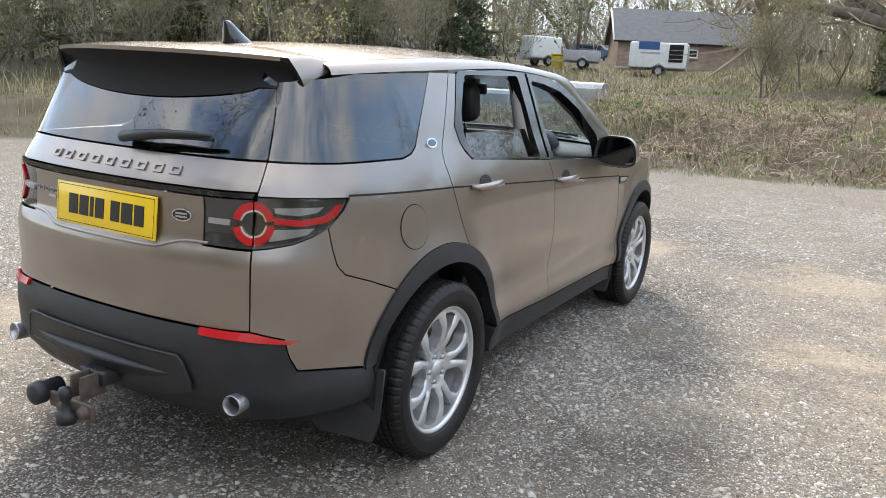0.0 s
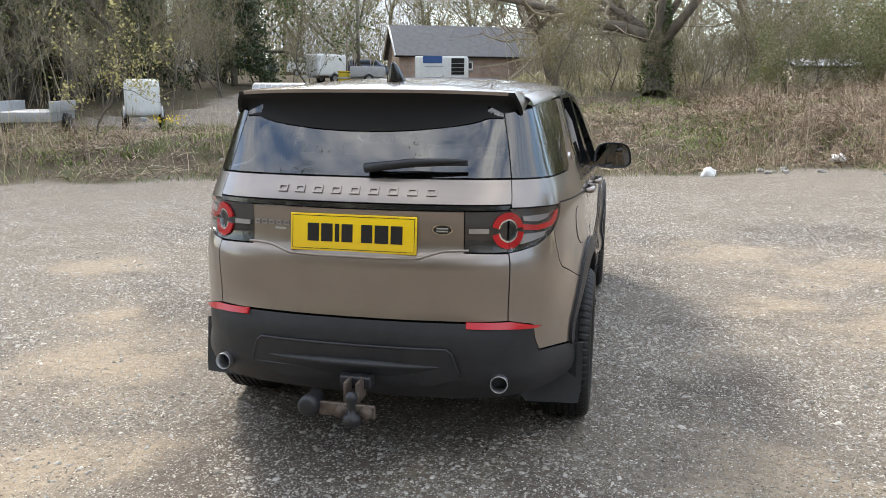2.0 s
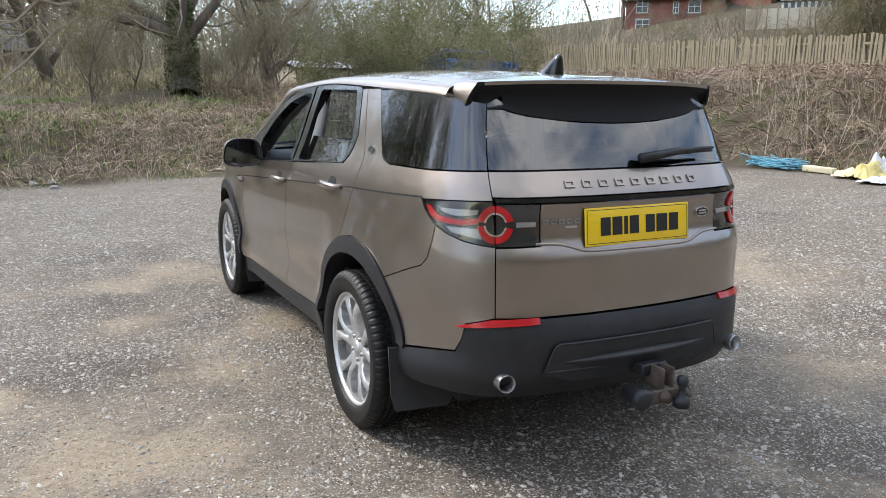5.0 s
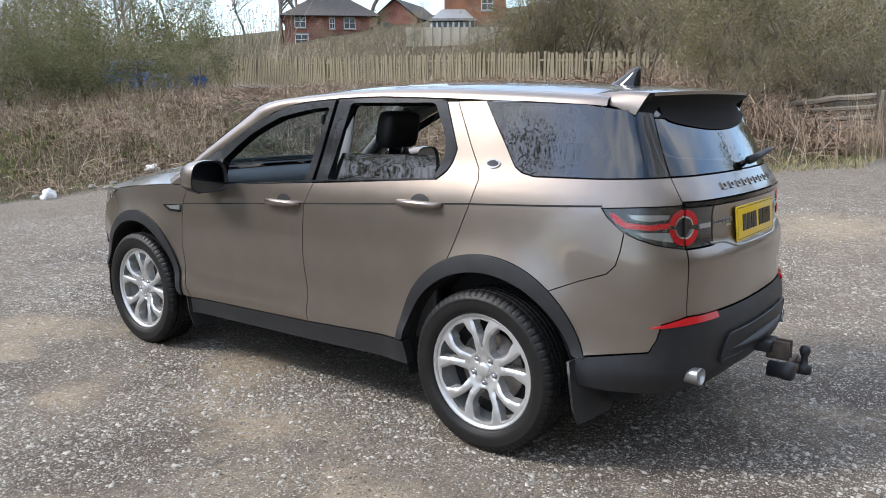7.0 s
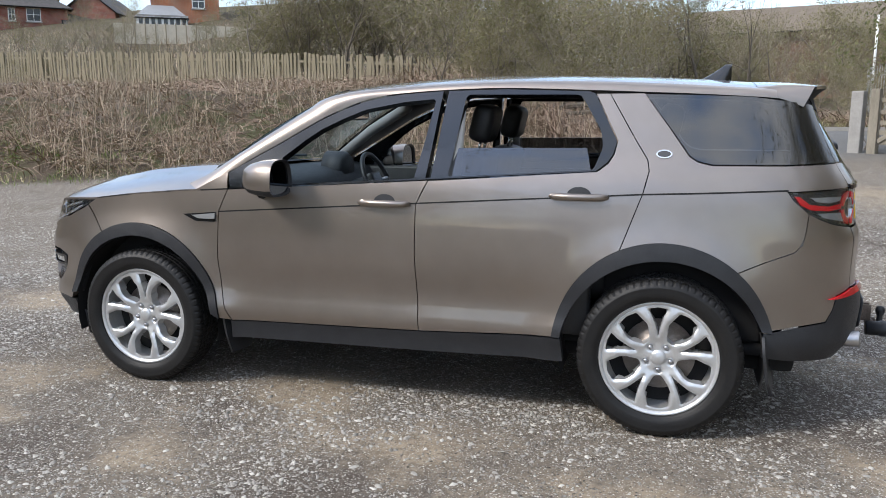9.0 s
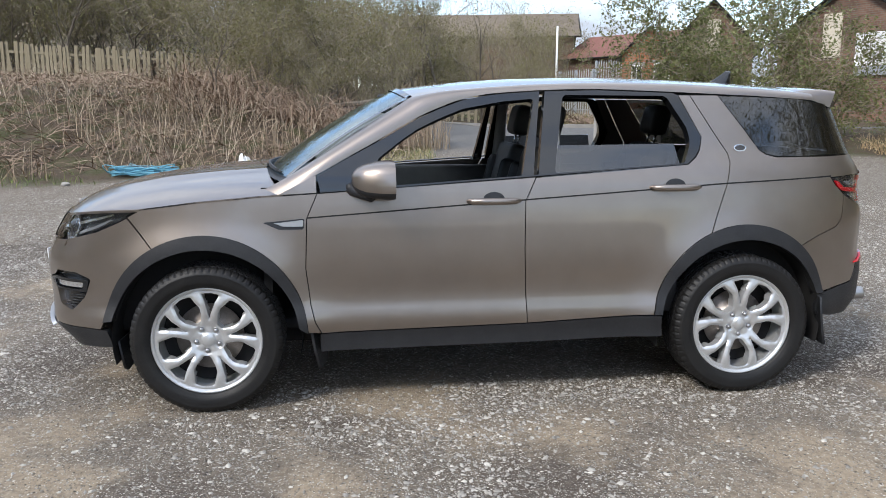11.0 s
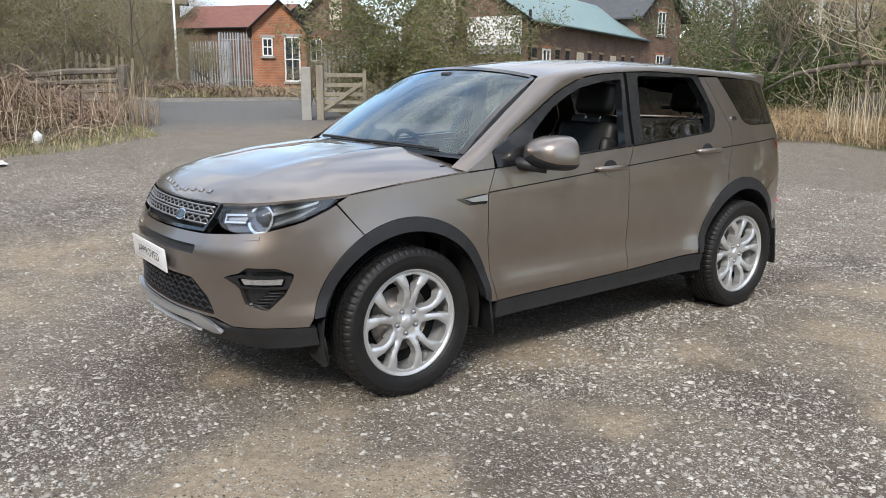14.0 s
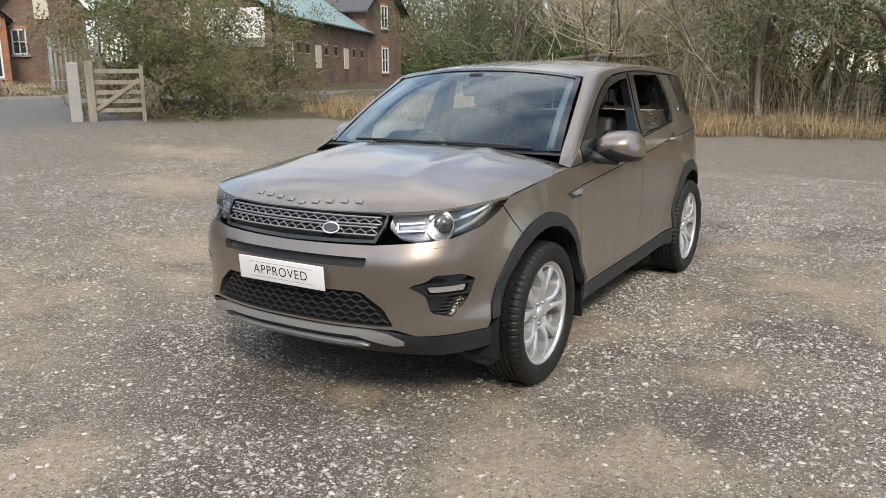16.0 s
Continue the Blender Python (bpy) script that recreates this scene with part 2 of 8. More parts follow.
def rounded(poly, radius, steps=4):
    """Rounds a polygon's corners."""
    out, n = [], len(poly)
    for i in range(n):
        a, b, c = (np.array(poly[(i + k) % n], float) for k in (-1, 0, 1))
        la, lc = np.linalg.norm(a - b), np.linalg.norm(c - b)
        r = min(radius, la * .45, lc * .45)
        p, q = b + (a - b) / la * r, b + (c - b) / lc * r
        for k in range(steps + 1):
            t = k / steps
            out.append(tuple((1 - t) ** 2 * p + 2 * t * (1 - t) * b + t * t * q))
    return out


INWARD = []  # surfaces whose two parameters turn the wrong way round


def patch(poly, surf, step=.04, holes=(), gap=.0023, thick=.012, out=0.0, flip=None, rim=True):
    """A curved panel: the polygon of a surface's two parameters, cut out, laid on the surface and given a folded edge."""
    flip = surf in INWARD if flip is None else flip
    poly = inset(dense(list(poly), step), gap)
    holes = [inset(dense(list(h), step), -gap) for h in holes]
    loops, verts, edges = [poly] + holes, [], []
    for loop in loops:
        k = len(verts)
        verts += loop
        edges += [(k + i, k + (i + 1) % len(loop)) for i in range(len(loop))]
    p = np.array(poly)
    gx, gy = np.meshgrid(np.arange(p[:, 0].min(), p[:, 0].max(), step), np.arange(p[:, 1].min(), p[:, 1].max(), step))
    gx[1::2] += step / 2
    g = np.stack([gx.ravel(), gy.ravel()], 1)
    keep = inside(g, poly)
    for h in holes:
        keep &= ~inside(g, h)
    g = g[keep]
    border = np.array(verts)
    if len(g):
        far = np.min(np.linalg.norm(g[:, None] - border[None], axis=2), axis=1) > step * .45
        verts = verts + [tuple(v) for v in g[far]]
    vs, _, fs, *_ = delaunay_2d_cdt([Vector(v) for v in verts], edges, [], 0, 1e-6)
    mid = np.array([sum((np.array(vs[i]) for i in f), np.zeros(2)) / 3 for f in fs])
    ok = inside(mid, poly)
    for h in holes:
        ok &= ~inside(mid, h)
    bm = bmesh.new()
    e = 2e-3
    made = []
    for u, v in vs:
        c = Vector(surf(u, v))
        a, b = Vector(surf(u + e, v)) - Vector(surf(u - e, v)), Vector(surf(u, v + e)) - Vector(surf(u, v - e))
        n = a.cross(b).normalized() * (-1 if flip else 1)
        made.append((bm.verts.new(c + n * out), n))
    for f, good in zip(fs, ok):
        a, b, c = (np.array(vs[i]) for i in f)
        long = max(np.linalg.norm(a - b), np.linalg.norm(b - c), np.linalg.norm(c - a))
        if good and abs((b - a)[0] * (c - a)[1] - (b - a)[1] * (c - a)[0]) > .004 * long * long:
            t = [made[i][0] for i in f]
            face = bm.faces.new(t)
            face.normal_update()
            if face.normal.dot(made[f[0]][1]) < 0:
                face.normal_flip()
    for v, _ in made:
        if not v.link_faces:
            bm.verts.remove(v)
    if rim:
        normal = {v: n for v, n in made if v.is_valid}
        border = [x for x in bm.edges if x.is_boundary]
        twin = {v: bm.verts.new(v.co - normal[v] * thick) for x in border for v in x.verts}
        lip = {v: bm.verts.new(v.co) for v in twin}
        for x in border:
            f = x.link_faces[0]
            a, b = x.verts
            order = list(f.verts)
            if order[(order.index(a) + 1) % 3] is not b:
                a, b = b, a
            bm.faces.new((lip[b], lip[a], twin[a], twin[b]))
    return bm


def mirrored(bm):
    bm.transform(Matrix.Diagonal((-1, 1, 1, 1)))
    bmesh.ops.reverse_faces(bm, faces=bm.faces)
    return bm


def spline(points, n):
    """Catmull-Rom curve through points, n steps a span."""
    p = np.array(points, float)
    p = np.vstack([2 * p[0] - p[1], p, 2 * p[-1] - p[-2]])
    out = []
    for i in range(1, len(p) - 2):
        for k in range(n):
            t = k / n
            a, b, c, d = p[i - 1:i + 3]
            out.append(.5 * (2 * b + (c - a) * t + (2 * a - 5 * b + 4 * c - d) * t * t + (3 * b - a - 3 * c + d) * t ** 3))
    out.append(p[-2])
    return np.array(out)

# ---- the lie of the land ----
YARD = [(10.4, -.7), (9.0, .9), (8.0, 3.4), (7.0, 7.0), (5.4, 10.1), (2.6, 10.6), (0, 9.9), (-3, 9.2), (-6, 7.6), (-9.5, 5.4), (-14, 1), (-17, -5), (-15, -12), (-6, -16.4), (1, -16.0), (4.8, -14.0),
        (8.5, -11), (10.6, -8.8), (11.2, -5.9), (16.2, -6.3), (16.4, -30), (20.2, -30), (19.6, -4), (19.4, 2), (16.6, 1.5), (16.0, -.9)]


def from_edge(x, y):
    """Distance outside the yard's edge; negative on the gravel and the lane."""
    x, y = np.asarray(x, float), np.asarray(y, float)
    best = np.full(x.shape, 1e9)
    for (ax, ay), (bx, by) in zip(YARD, YARD[1:] + YARD[:1]):
        dx, dy = bx - ax, by - ay
        t = np.clip(((x - ax) * dx + (y - ay) * dy) / (dx * dx + dy * dy), 0, 1)
        best = np.minimum(best, np.hypot(x - ax - t * dx, y - ay - t * dy))
    ins = inside(np.stack([x.ravel(), y.ravel()], 1), YARD).reshape(x.shape)
    return np.where(ins, -best, best)


def ease(v):
    v = np.clip(v, 0, 1)
    return v * v * (3 - 2 * v)


def land(x, y, rough=True):
    """Height of the ground: a gravel yard that climbs to the east, low banks round it, a hollow and a rise to the north."""
    x, y = np.asarray(x, float), np.asarray(y, float)
    d = from_edge(x, y)
    h = .064 * np.clip(x - 1.5, 0, 24) * np.clip((x - 1.5) / 3, 0, 1)
    h = h - .055 * np.clip(x - 15.0, 0, 10.5) * ease((-y - .5) / 4)
    east = ease((x - 3) / 5) * ease((y + 1) / 3)
    north = ease((y - 5) / 4) * (1 - east)
    west = ease((-x - 5) / 4) * (1 - north)
    hollow = ease((-x - 3.5) / 2.5)
    bank = east * (1.20 * ease(d / 5.5)) + north * ((1 - hollow) * .95 * ease(d / 5) + hollow * (.55 * ease(d / 2.2) - .20 * ease((d - 2.2) / 5)))
    bank = bank + west * (1 - hollow * north) * .5 * ease(d / 3) + (1 - east) * (1 - north) * (1 - west) * .18 * ease(d / 2)
    h = h + ease((y - 8) / 12) * ease((x - 20) / 10) * np.clip(x - 27, 0, 40) * .235 + ease((x - 30) / 15) * (1 - east) * np.clip(x - 30, 0, 30) * .06
    h = h + bank + north * np.clip(y - 16, 0, 36) * .065
    if rough:
        n = .5 * np.sin(x * 1.7 + 1.3 * np.sin(y * .9)) + .5 * np.sin(y * 2.1 + 1.1 * np.sin(x * 1.3)) + .6 * np.sin(x * 4.1 + y * 3.3) * np.sin(y * 4.7 - x * 2.2)
        h = h + n * (.012 + .09 * ease((d - .2) / 2)) * np.where(np.hypot(x, y) < 4, .35, 1)
        h = h - .010 * ease(1 - np.hypot(x, y) / 3.2)
    return h


def track(x, y):
    """1 on the gravel track that climbs through the storage yard, 0 off it."""
    x, y = np.asarray(x, float), np.asarray(y, float)
    mid_ = -13.0 - .24 * (y - 18.5)
    climb = ease((1.9 - np.abs(x - mid_) + .25 * np.sin(y * 1.7)) / .7) * ease((y - 17.2) / 1.2) * ease((44 - y) / 3)
    apron = ease((1.7 - np.abs(y - 18.6) + .3 * np.sin(x * 1.3)) / .7) * ease((x + 17.5) / 1.5) * ease((-7.6 - x) / 1.5)
    return np.maximum(climb, apron)


GRAVEL = mat("yard_gravel", (.25, .24, .23), .93)
_n, _l, _b = nodes_of(GRAVEL)
_co = _n.new("ShaderNodeTexCoord")


def cells(scale, feature="F1"):
    v = _n.new("ShaderNodeTexVoronoi")
    v.inputs["Scale"].default_value = scale
    v.feature = feature
    _l.new(_co.outputs["Object"], v.inputs["Vector"])
    return v


def calc(op, *values):
    k = _n.new("ShaderNodeMath")
    k.operation = op
    for i, v in enumerate(values):
        if isinstance(v, bpy.types.NodeSocket):
            _l.new(v, k.inputs[i])
        else:
            k.inputs[i].default_value = v
    return k.outputs[0]


def field(name):
    k = _n.new("ShaderNodeAttribute")
    k.attribute_name = name
    return k.outputs["Fac"]


big = tex_noise(GRAVEL, .9, 6, .65)
mid = tex_noise(GRAVEL, 3.4, 6, .7)
fine = tex_noise(GRAVEL, 26, 5, .7)
wobble = calc("MULTIPLY_ADD", calc("ADD", calc("MULTIPLY", big.outputs["Fac"], .6), calc("MULTIPLY", mid.outputs["Fac"], .4)), 2.6, -1.3)
m_dust = ramp(GRAVEL, calc("ADD", field("dusty"), wobble), [(.15, (0, 0, 0)), (.52, (1, 1, 1))])
m_damp = ramp(GRAVEL, calc("SUBTRACT", field("damp"), wobble), [(.15, (0, 0, 0)), (.60, (1, 1, 1))])
dirt = ramp(GRAVEL, fine.outputs["Fac"], [(.28, (.090, .072, .055)), (.5, (.160, .132, .101)), (.74, (.26, .222, .174))])
dust = ramp(GRAVEL, fine.outputs["Fac"], [(.28, (.195, .150, .102)), (.5, (.285, .228, .160)), (.74, (.39, .325, .240))])
damp = ramp(GRAVEL, fine.outputs["Fac"], [(.28, (.052, .040, .031)), (.5, (.092, .073, .057)), (.74, (.15, .124, .099))])
c = mixed(GRAVEL, m_dust.outputs["Color"], dirt.outputs["Color"], dust.outputs["Color"])
c = mixed(GRAVEL, m_damp.outputs["Color"], c, damp.outputs["Color"])
# chips lie thick on some stretches and thin on the trodden, dusty ones
thick_ = calc("ADD", calc("MULTIPLY_ADD", mid.outputs["Fac"], 2.2, -.62), calc("MULTIPLY", m_dust.outputs["Color"], -.42))
thick_ = calc("ADD", thick_, calc("MULTIPLY", m_damp.outputs["Color"], .02))
relief = None
for scale, reach, least in ((150, .52, .30), (82, .56, .42), (44, .50, .62), (24, .42, .93)):
    v = cells(scale)
    sep = _n.new("ShaderNodeSeparateColor")
    _l.new(v.outputs["Color"], sep.inputs["Color"])
    size = calc("MULTIPLY", calc("SUBTRACT", calc("ADD", sep.outputs["Red"], calc("MULTIPLY", thick_, .5)), least), reach * 1.5)
    size = calc("MINIMUM", size, reach)
    edge_ = calc("SUBTRACT", size, v.outputs["Distance"])
    on = calc("MULTIPLY", edge_, 9.0)
    on = calc("MINIMUM", calc("MAXIMUM", on, 0.0), 1.0)
    tone = ramp(GRAVEL, sep.outputs["Green"], [(.02, (.072, .062, .050)), (.30, (.185, .166, .142)), (.64, (.36, .335, .292)), (.95, (.72, .685, .62))])
    c = mixed(GRAVEL, on, c, tone.outputs["Color"])
    dome = calc("MULTIPLY", calc("MAXIMUM", edge_, 0.0), 52 / scale)
    relief = dome if relief is None else calc("MAXIMUM", relief, dome)
# verge: grass and litter soil away from the gravel, by a painted mask of the plan
attr = _n.new("ShaderNodeAttribute")
attr.attribute_name = "verge"
soil = ramp(GRAVEL, tex_noise(GRAVEL, 2.2, 7, .7).outputs["Fac"], [(.3, (.034, .025, .016)), (.48, (.090, .065, .040)), (.60, (.060, .066, .022)), (.75, (.15, .112, .068))])
c = mixed(GRAVEL, attr.outputs["Fac"], c, soil.outputs["Color"])
tar = ramp(GRAVEL, fine.outputs["Fac"], [(.3, (.10, .098, .096)), (.7, (.20, .198, .192))])
attr2 = _n.new("ShaderNodeAttribute")
attr2.attribute_name = "lane"
c = mixed(GRAVEL, attr2.outputs["Fac"], c, tar.outputs["Color"])
base(GRAVEL, c)
nb = bump(GRAVEL, relief, 1.0, .034)
bump(GRAVEL, fine.outputs["Fac"], .45, .016, nb)


def mesh_np(name, verts, faces, material, smooth=False):
    """A mesh from arrays; faces all of one size."""
    verts, faces = np.asarray(verts, np.float32), np.asarray(faces, np.int32)
    me = bpy.data.meshes.new(name)
    k = faces.shape[1]
    me.vertices.add(len(verts))
    me.vertices.foreach_set("co", verts.ravel())
    me.loops.add(faces.size)
    me.loops.foreach_set("vertex_index", faces.ravel())
    me.polygons.add(len(faces))
    me.polygons.foreach_set("loop_start", np.arange(0, faces.size, k, dtype=np.int32))
    if smooth:
        me.polygons.foreach_set("use_smooth", np.ones(len(faces), bool))
    me.update(calc_edges=True)
    for m in material if isinstance(material, (list, tuple)) else [material]:
        me.materials.append(m)
    return me


def spread(lo, hi, near, far_step):
    """Coordinates: even steps near the middle, growing outwards."""
    out = list(np.arange(-near, near + .01, .22))
    step, v = .22, near
    while v < hi:
        step = min(step * 1.12, far_step)
        v += step
        out.append(v)
    step, v = .22, -near
    while v > lo:
        step = min(step * 1.12, far_step)
        v -= step
        out.insert(0, v)
    return np.array(out)


gx, gy = spread(-700, 700, 22, 60), spread(-700, 700, 22, 60)
X, Y = np.meshgrid(gx, gy)
Z = land(X, Y)
idx = np.arange(X.size).reshape(X.shape)
quads = np.stack([idx[:-1, :-1], idx[:-1, 1:], idx[1:, 1:], idx[1:, :-1]], -1).reshape(-1, 4)
me = mesh_np("ground", np.stack([X, Y, Z], -1).reshape(-1, 3), quads, GRAVEL, True)
D = from_edge(X, Y).ravel()
verge = me.attributes.new("verge", "FLOAT", "POINT")
verge.data.foreach_set("value", (np.clip((D + .15 + .25 * np.sin(X.ravel() * 2.3 + Y.ravel() * 1.9)) / .5, 0, 1) * (1 - track(X, Y).ravel())).astype(np.float32))
lane = me.attributes.new("lane", "FLOAT", "POINT")
lane.data.foreach_set("value", (np.clip((X.ravel() - 10.5) / 2, 0, 1) * (D < .2)).astype(np.float32))
# dusty and damp patches: x, y, reach
DUSTY = [(-.20, 2.05, .22), (-1.18, 2.35, .38), (-1.08, 2.08, .3), (-.88, 1.77, .25), (3.15, 2.12, .75), (-1.63, 1.93, .4), (-1.69, .81, .2), (-.80, .40, .35), (-1.41, -.37, .45), (-1.9, -1.3, .6),
         (2.3, 2.9, .7), (2.2, .9, .45), (-.9, -2.3, .3), (-1.4, -2.6, .35), (3.0, .3, .8), (-2.6, -2.2, .5), (.6, -2.9, .4), (1.7, -1.9, .4), (-2.4, -.4, .3), (5.5, -1.5, .9), (-3.4, .9, .5), (7.5, -3.5, 1.0), (.6, 3.4, .5)]
DAMP = [(.17, 2.33, .5), (-.39, 2.90, .5), (-1.14, .76, .28), (-1.87, 1.34, .35), (-2.58, .32, .45), (1.05, 1.92, .5), (1.4, 3.6, .6), (.6, 4.6, .7), (-2.0, 0, .45), (-1.6, 3.2, .6), (1.6, -1.0, .5), (-.3, -2.2, .6), (.9, -2.6, .5),
        (-3.3, -1.4, .6), (-3.4, 2.9, .7), (2.9, -1.4, .5), (4.6, 1.9, .7), (3.2, 4.2, .8), (-.6, -3.4, .5), (-1.9, -3.6, .6), (4.2, -3.6, .8), (1.6, .3, .35)]


def patches(rows):
    out = np.zeros(X.size)
    for px, py, pr in rows:
        out = np.maximum(out, np.exp(-(((X.ravel() - px) ** 2 + (Y.ravel() - py) ** 2) / (pr * pr))))
    return out


for key, rows in (("dusty", DUSTY), ("damp", DAMP)):
    me.attributes.new(key, "FLOAT", "POINT").data.foreach_set("value", ((.60 if key == "dusty" else .74) * patches(rows)).astype(np.float32))
ground = tagged(new("ground", me), "loose grey gravel with dusty and damp patches", "ground", kind="structure")

# loose stones
rng = np.random.default_rng(4)


def stones(count, radius, sizes, seed):
    """Angular chips, thick in drifts and thin on the dusty patches."""
    r = np.random.default_rng(seed)
    a, d = r.uniform(0, 2 * math.pi, count), radius[0] + (radius[1] - radius[0]) * r.random(count) ** .85
    x, y = d * np.cos(a), d * np.sin(a) * 1.1
    drift = .5 + .32 * np.sin(x * 2.1 + 1.4 * np.sin(y * 1.3)) * np.sin(y * 1.7 + 1.2 * np.sin(x * 1.9)) + .30 * np.sin(x * 5.3 + 2 * np.sin(y * 3.1)) * np.sin(y * 4.7 + x)
    for px, py, pr in DUSTY:
        drift -= .55 * np.exp(-((x - px) ** 2 + (y - py) ** 2) / (pr * pr))
    ok = (from_edge(x, y) < -.05) & ~((np.abs(x) < .60) & (np.abs(y) < 1.8)) & (r.random(count) < np.clip(drift, .10, 1))
    x, y = x[ok], y[ok]
    n = len(x)
    s = sizes[0] + (sizes[1] - sizes[0]) * r.random(n) ** 3.2
    unit = np.array([(1.1, .2, -.3), (.1, 1.0, -.3), (-1.0, -.1, -.3), (-.1, -1.0, -.3), (.55, .35, .55), (-.45, .30, .70), (.05, -.50, .45)])
    tris = [(0, 1, 4), (1, 5, 4), (1, 2, 5), (2, 3, 6), (2, 6, 5), (3, 0, 6), (0, 4, 6), (4, 5, 6)]
    v = unit[None] * r.uniform(.6, 1.35, (n, 7, 1)) * s[:, None, None] * np.stack([r.uniform(.8, 1.5, n), r.uniform(.6, 1.0, n), r.uniform(.45, .85, n)], -1)[:, None]
    t = r.uniform(0, 2 * math.pi, n)
    c_, s_ = np.cos(t)[:, None], np.sin(t)[:, None]
    vx, vy = v[..., 0] * c_ - v[..., 1] * s_, v[..., 0] * s_ + v[..., 1] * c_
    vz = v[..., 2] + land(x, y)[:, None] + .001
    V = np.stack([vx + x[:, None], vy + y[:, None], vz], -1).reshape(-1, 3)
    F = (np.array(tris)[None] + 7 * np.arange(n)[:, None, None]).reshape(-1, 3)
    return V, F


def island_mat(name, stops, rough=.9):
    """A colour of its own for every loose piece of one mesh."""
    m = mat(name, stops[0][1], rough)
    n_, l_, b_ = nodes_of(m)
    g = n_.new("ShaderNodeNewGeometry")
    r_ = ramp(m, g.outputs["Random Per Island"], stops)
    f_ = tex_noise(m, 40, 4, .6)
    base(m, mixed(m, .35, r_.outputs["Color"], ramp(m, f_.outputs["Fac"], [(.3, tuple(v * .55 for v in stops[0][1])), (.7, stops[-1][1])]).outputs["Color"]))
    return m


PEBBLE = island_mat("pebbles", [(0, (.10, .090, .078)), (.30, (.26, .245, .220)), (.70, (.42, .395, .350)), (.97, (.64, .61, .55))], .9)
V, F = stones(290000, (.3, 7.5), (.0040, .0175), 5)
tagged(new("loose_stones", mesh_np("loose_stones", V, F, PEBBLE)), "loose grey and pale stones on the gravel", "gravel", kind="stuff")

# ---- vegetation tools ----
def leafy(name, stops, rough=.75, back_light=.0):
    m = island_mat(name, stops, rough)
    if back_light:
        n_, l_, b_ = nodes_of(m)
        tl, mx = n_.new("ShaderNodeBsdfTranslucent"), n_.new("ShaderNodeMixShader")
        mx.inputs["Fac"].default_value = back_light
        l_.new(b_.inputs["Base Color"].links[0].from_socket, tl.inputs["Color"])
        l_.new(b_.outputs["BSDF"], mx.inputs[1])
        l_.new(tl.outputs["BSDF"], mx.inputs[2])
        l_.new(mx.outputs["Shader"], n_["Material Output"].inputs["Surface"])
    return m


DRY = leafy("dry_stems", [(0, (.16, .11, .068)), (.35, (.29, .21, .135)), (.7, (.43, .335, .23)), (.98, (.62, .53, .40))])
BRAMBLE = leafy("bramble_stems", [(0, (.10, .060, .042)), (.4, (.20, .120, .082)), (.75, (.31, .21, .145)), (.98, (.48, .38, .28))])
GRASS = leafy("grass_blades", [(0, (.13, .16, .04)), (.35, (.24, .22, .085)), (.65, (.42, .35, .19)), (.98, (.60, .51, .33))])
GREEN = leafy("green_grass", [(0, (.07, .13, .02)), (.5, (.14, .22, .04)), (.98, (.28, .32, .09))])
STRAW = leafy("straw_grass", [(0, (.26, .17, .08)), (.4, (.42, .29, .15)), (.98, (.62, .48, .29))])
BARK = worn("bark", (.075, .062, .048), (.21, .178, .142), 6, .9, 0, 30, .6, (1, 1, .3))
TWIG = leafy("twigs", [(0, (.16, .132, .094)), (.5, (.29, .243, .176)), (.98, (.45, .385, .29))])
NEEDLE = leafy("pine_needles", [(0, (.020, .036, .016)), (.5, (.040, .064, .026)), (.98, (.085, .115, .045))], .6, .2)
IVY = leafy("ivy_leaves", [(0, (.030, .055, .014)), (.5, (.065, .105, .026)), (.98, (.14, .18, .055))], .5, .3)
PALE_TWIG = leafy("pale_twigs", [(0, (.17, .14, .095)), (.5, (.31, .265, .185)), (.98, (.50, .44, .32))])
# lighter copy of TWIG, with sunlight on the south wood put into its colour
SUN_TWIG = leafy("sunlit_pale_twigs", [(0, (.30, .25, .16)), (.5, (.50, .43, .30)), (.98, (.72, .64, .49))])
SHRUB = leafy("shrub_leaves", [(0, (.075, .095, .028)), (.5, (.135, .155, .050)), (.98, (.26, .26, .11))], .6, .35)
OLIVE = leafy("olive_leaves", [(0, (.10, .105, .040)), (.4, (.185, .182, .072)), (.75, (.27, .248, .110)), (.98, (.33, .29, .16))], .65, .4)
SPRING = leafy("spring_leaves", [(0, (.26, .255, .085)), (.5, (.42, .395, .150)), (.98, (.60, .55, .27))], .7, .55)
HAZE = leafy("bud_haze", [(0, (.15, .142, .074)), (.4, (.21, .198, .105)), (.98, (.31, .285, .165))], .85, .5)
BUD = leafy("spring_buds", [(0, (.13, .13, .045)), (.5, (.20, .19, .07)), (.98, (.30, .27, .12))], .8)


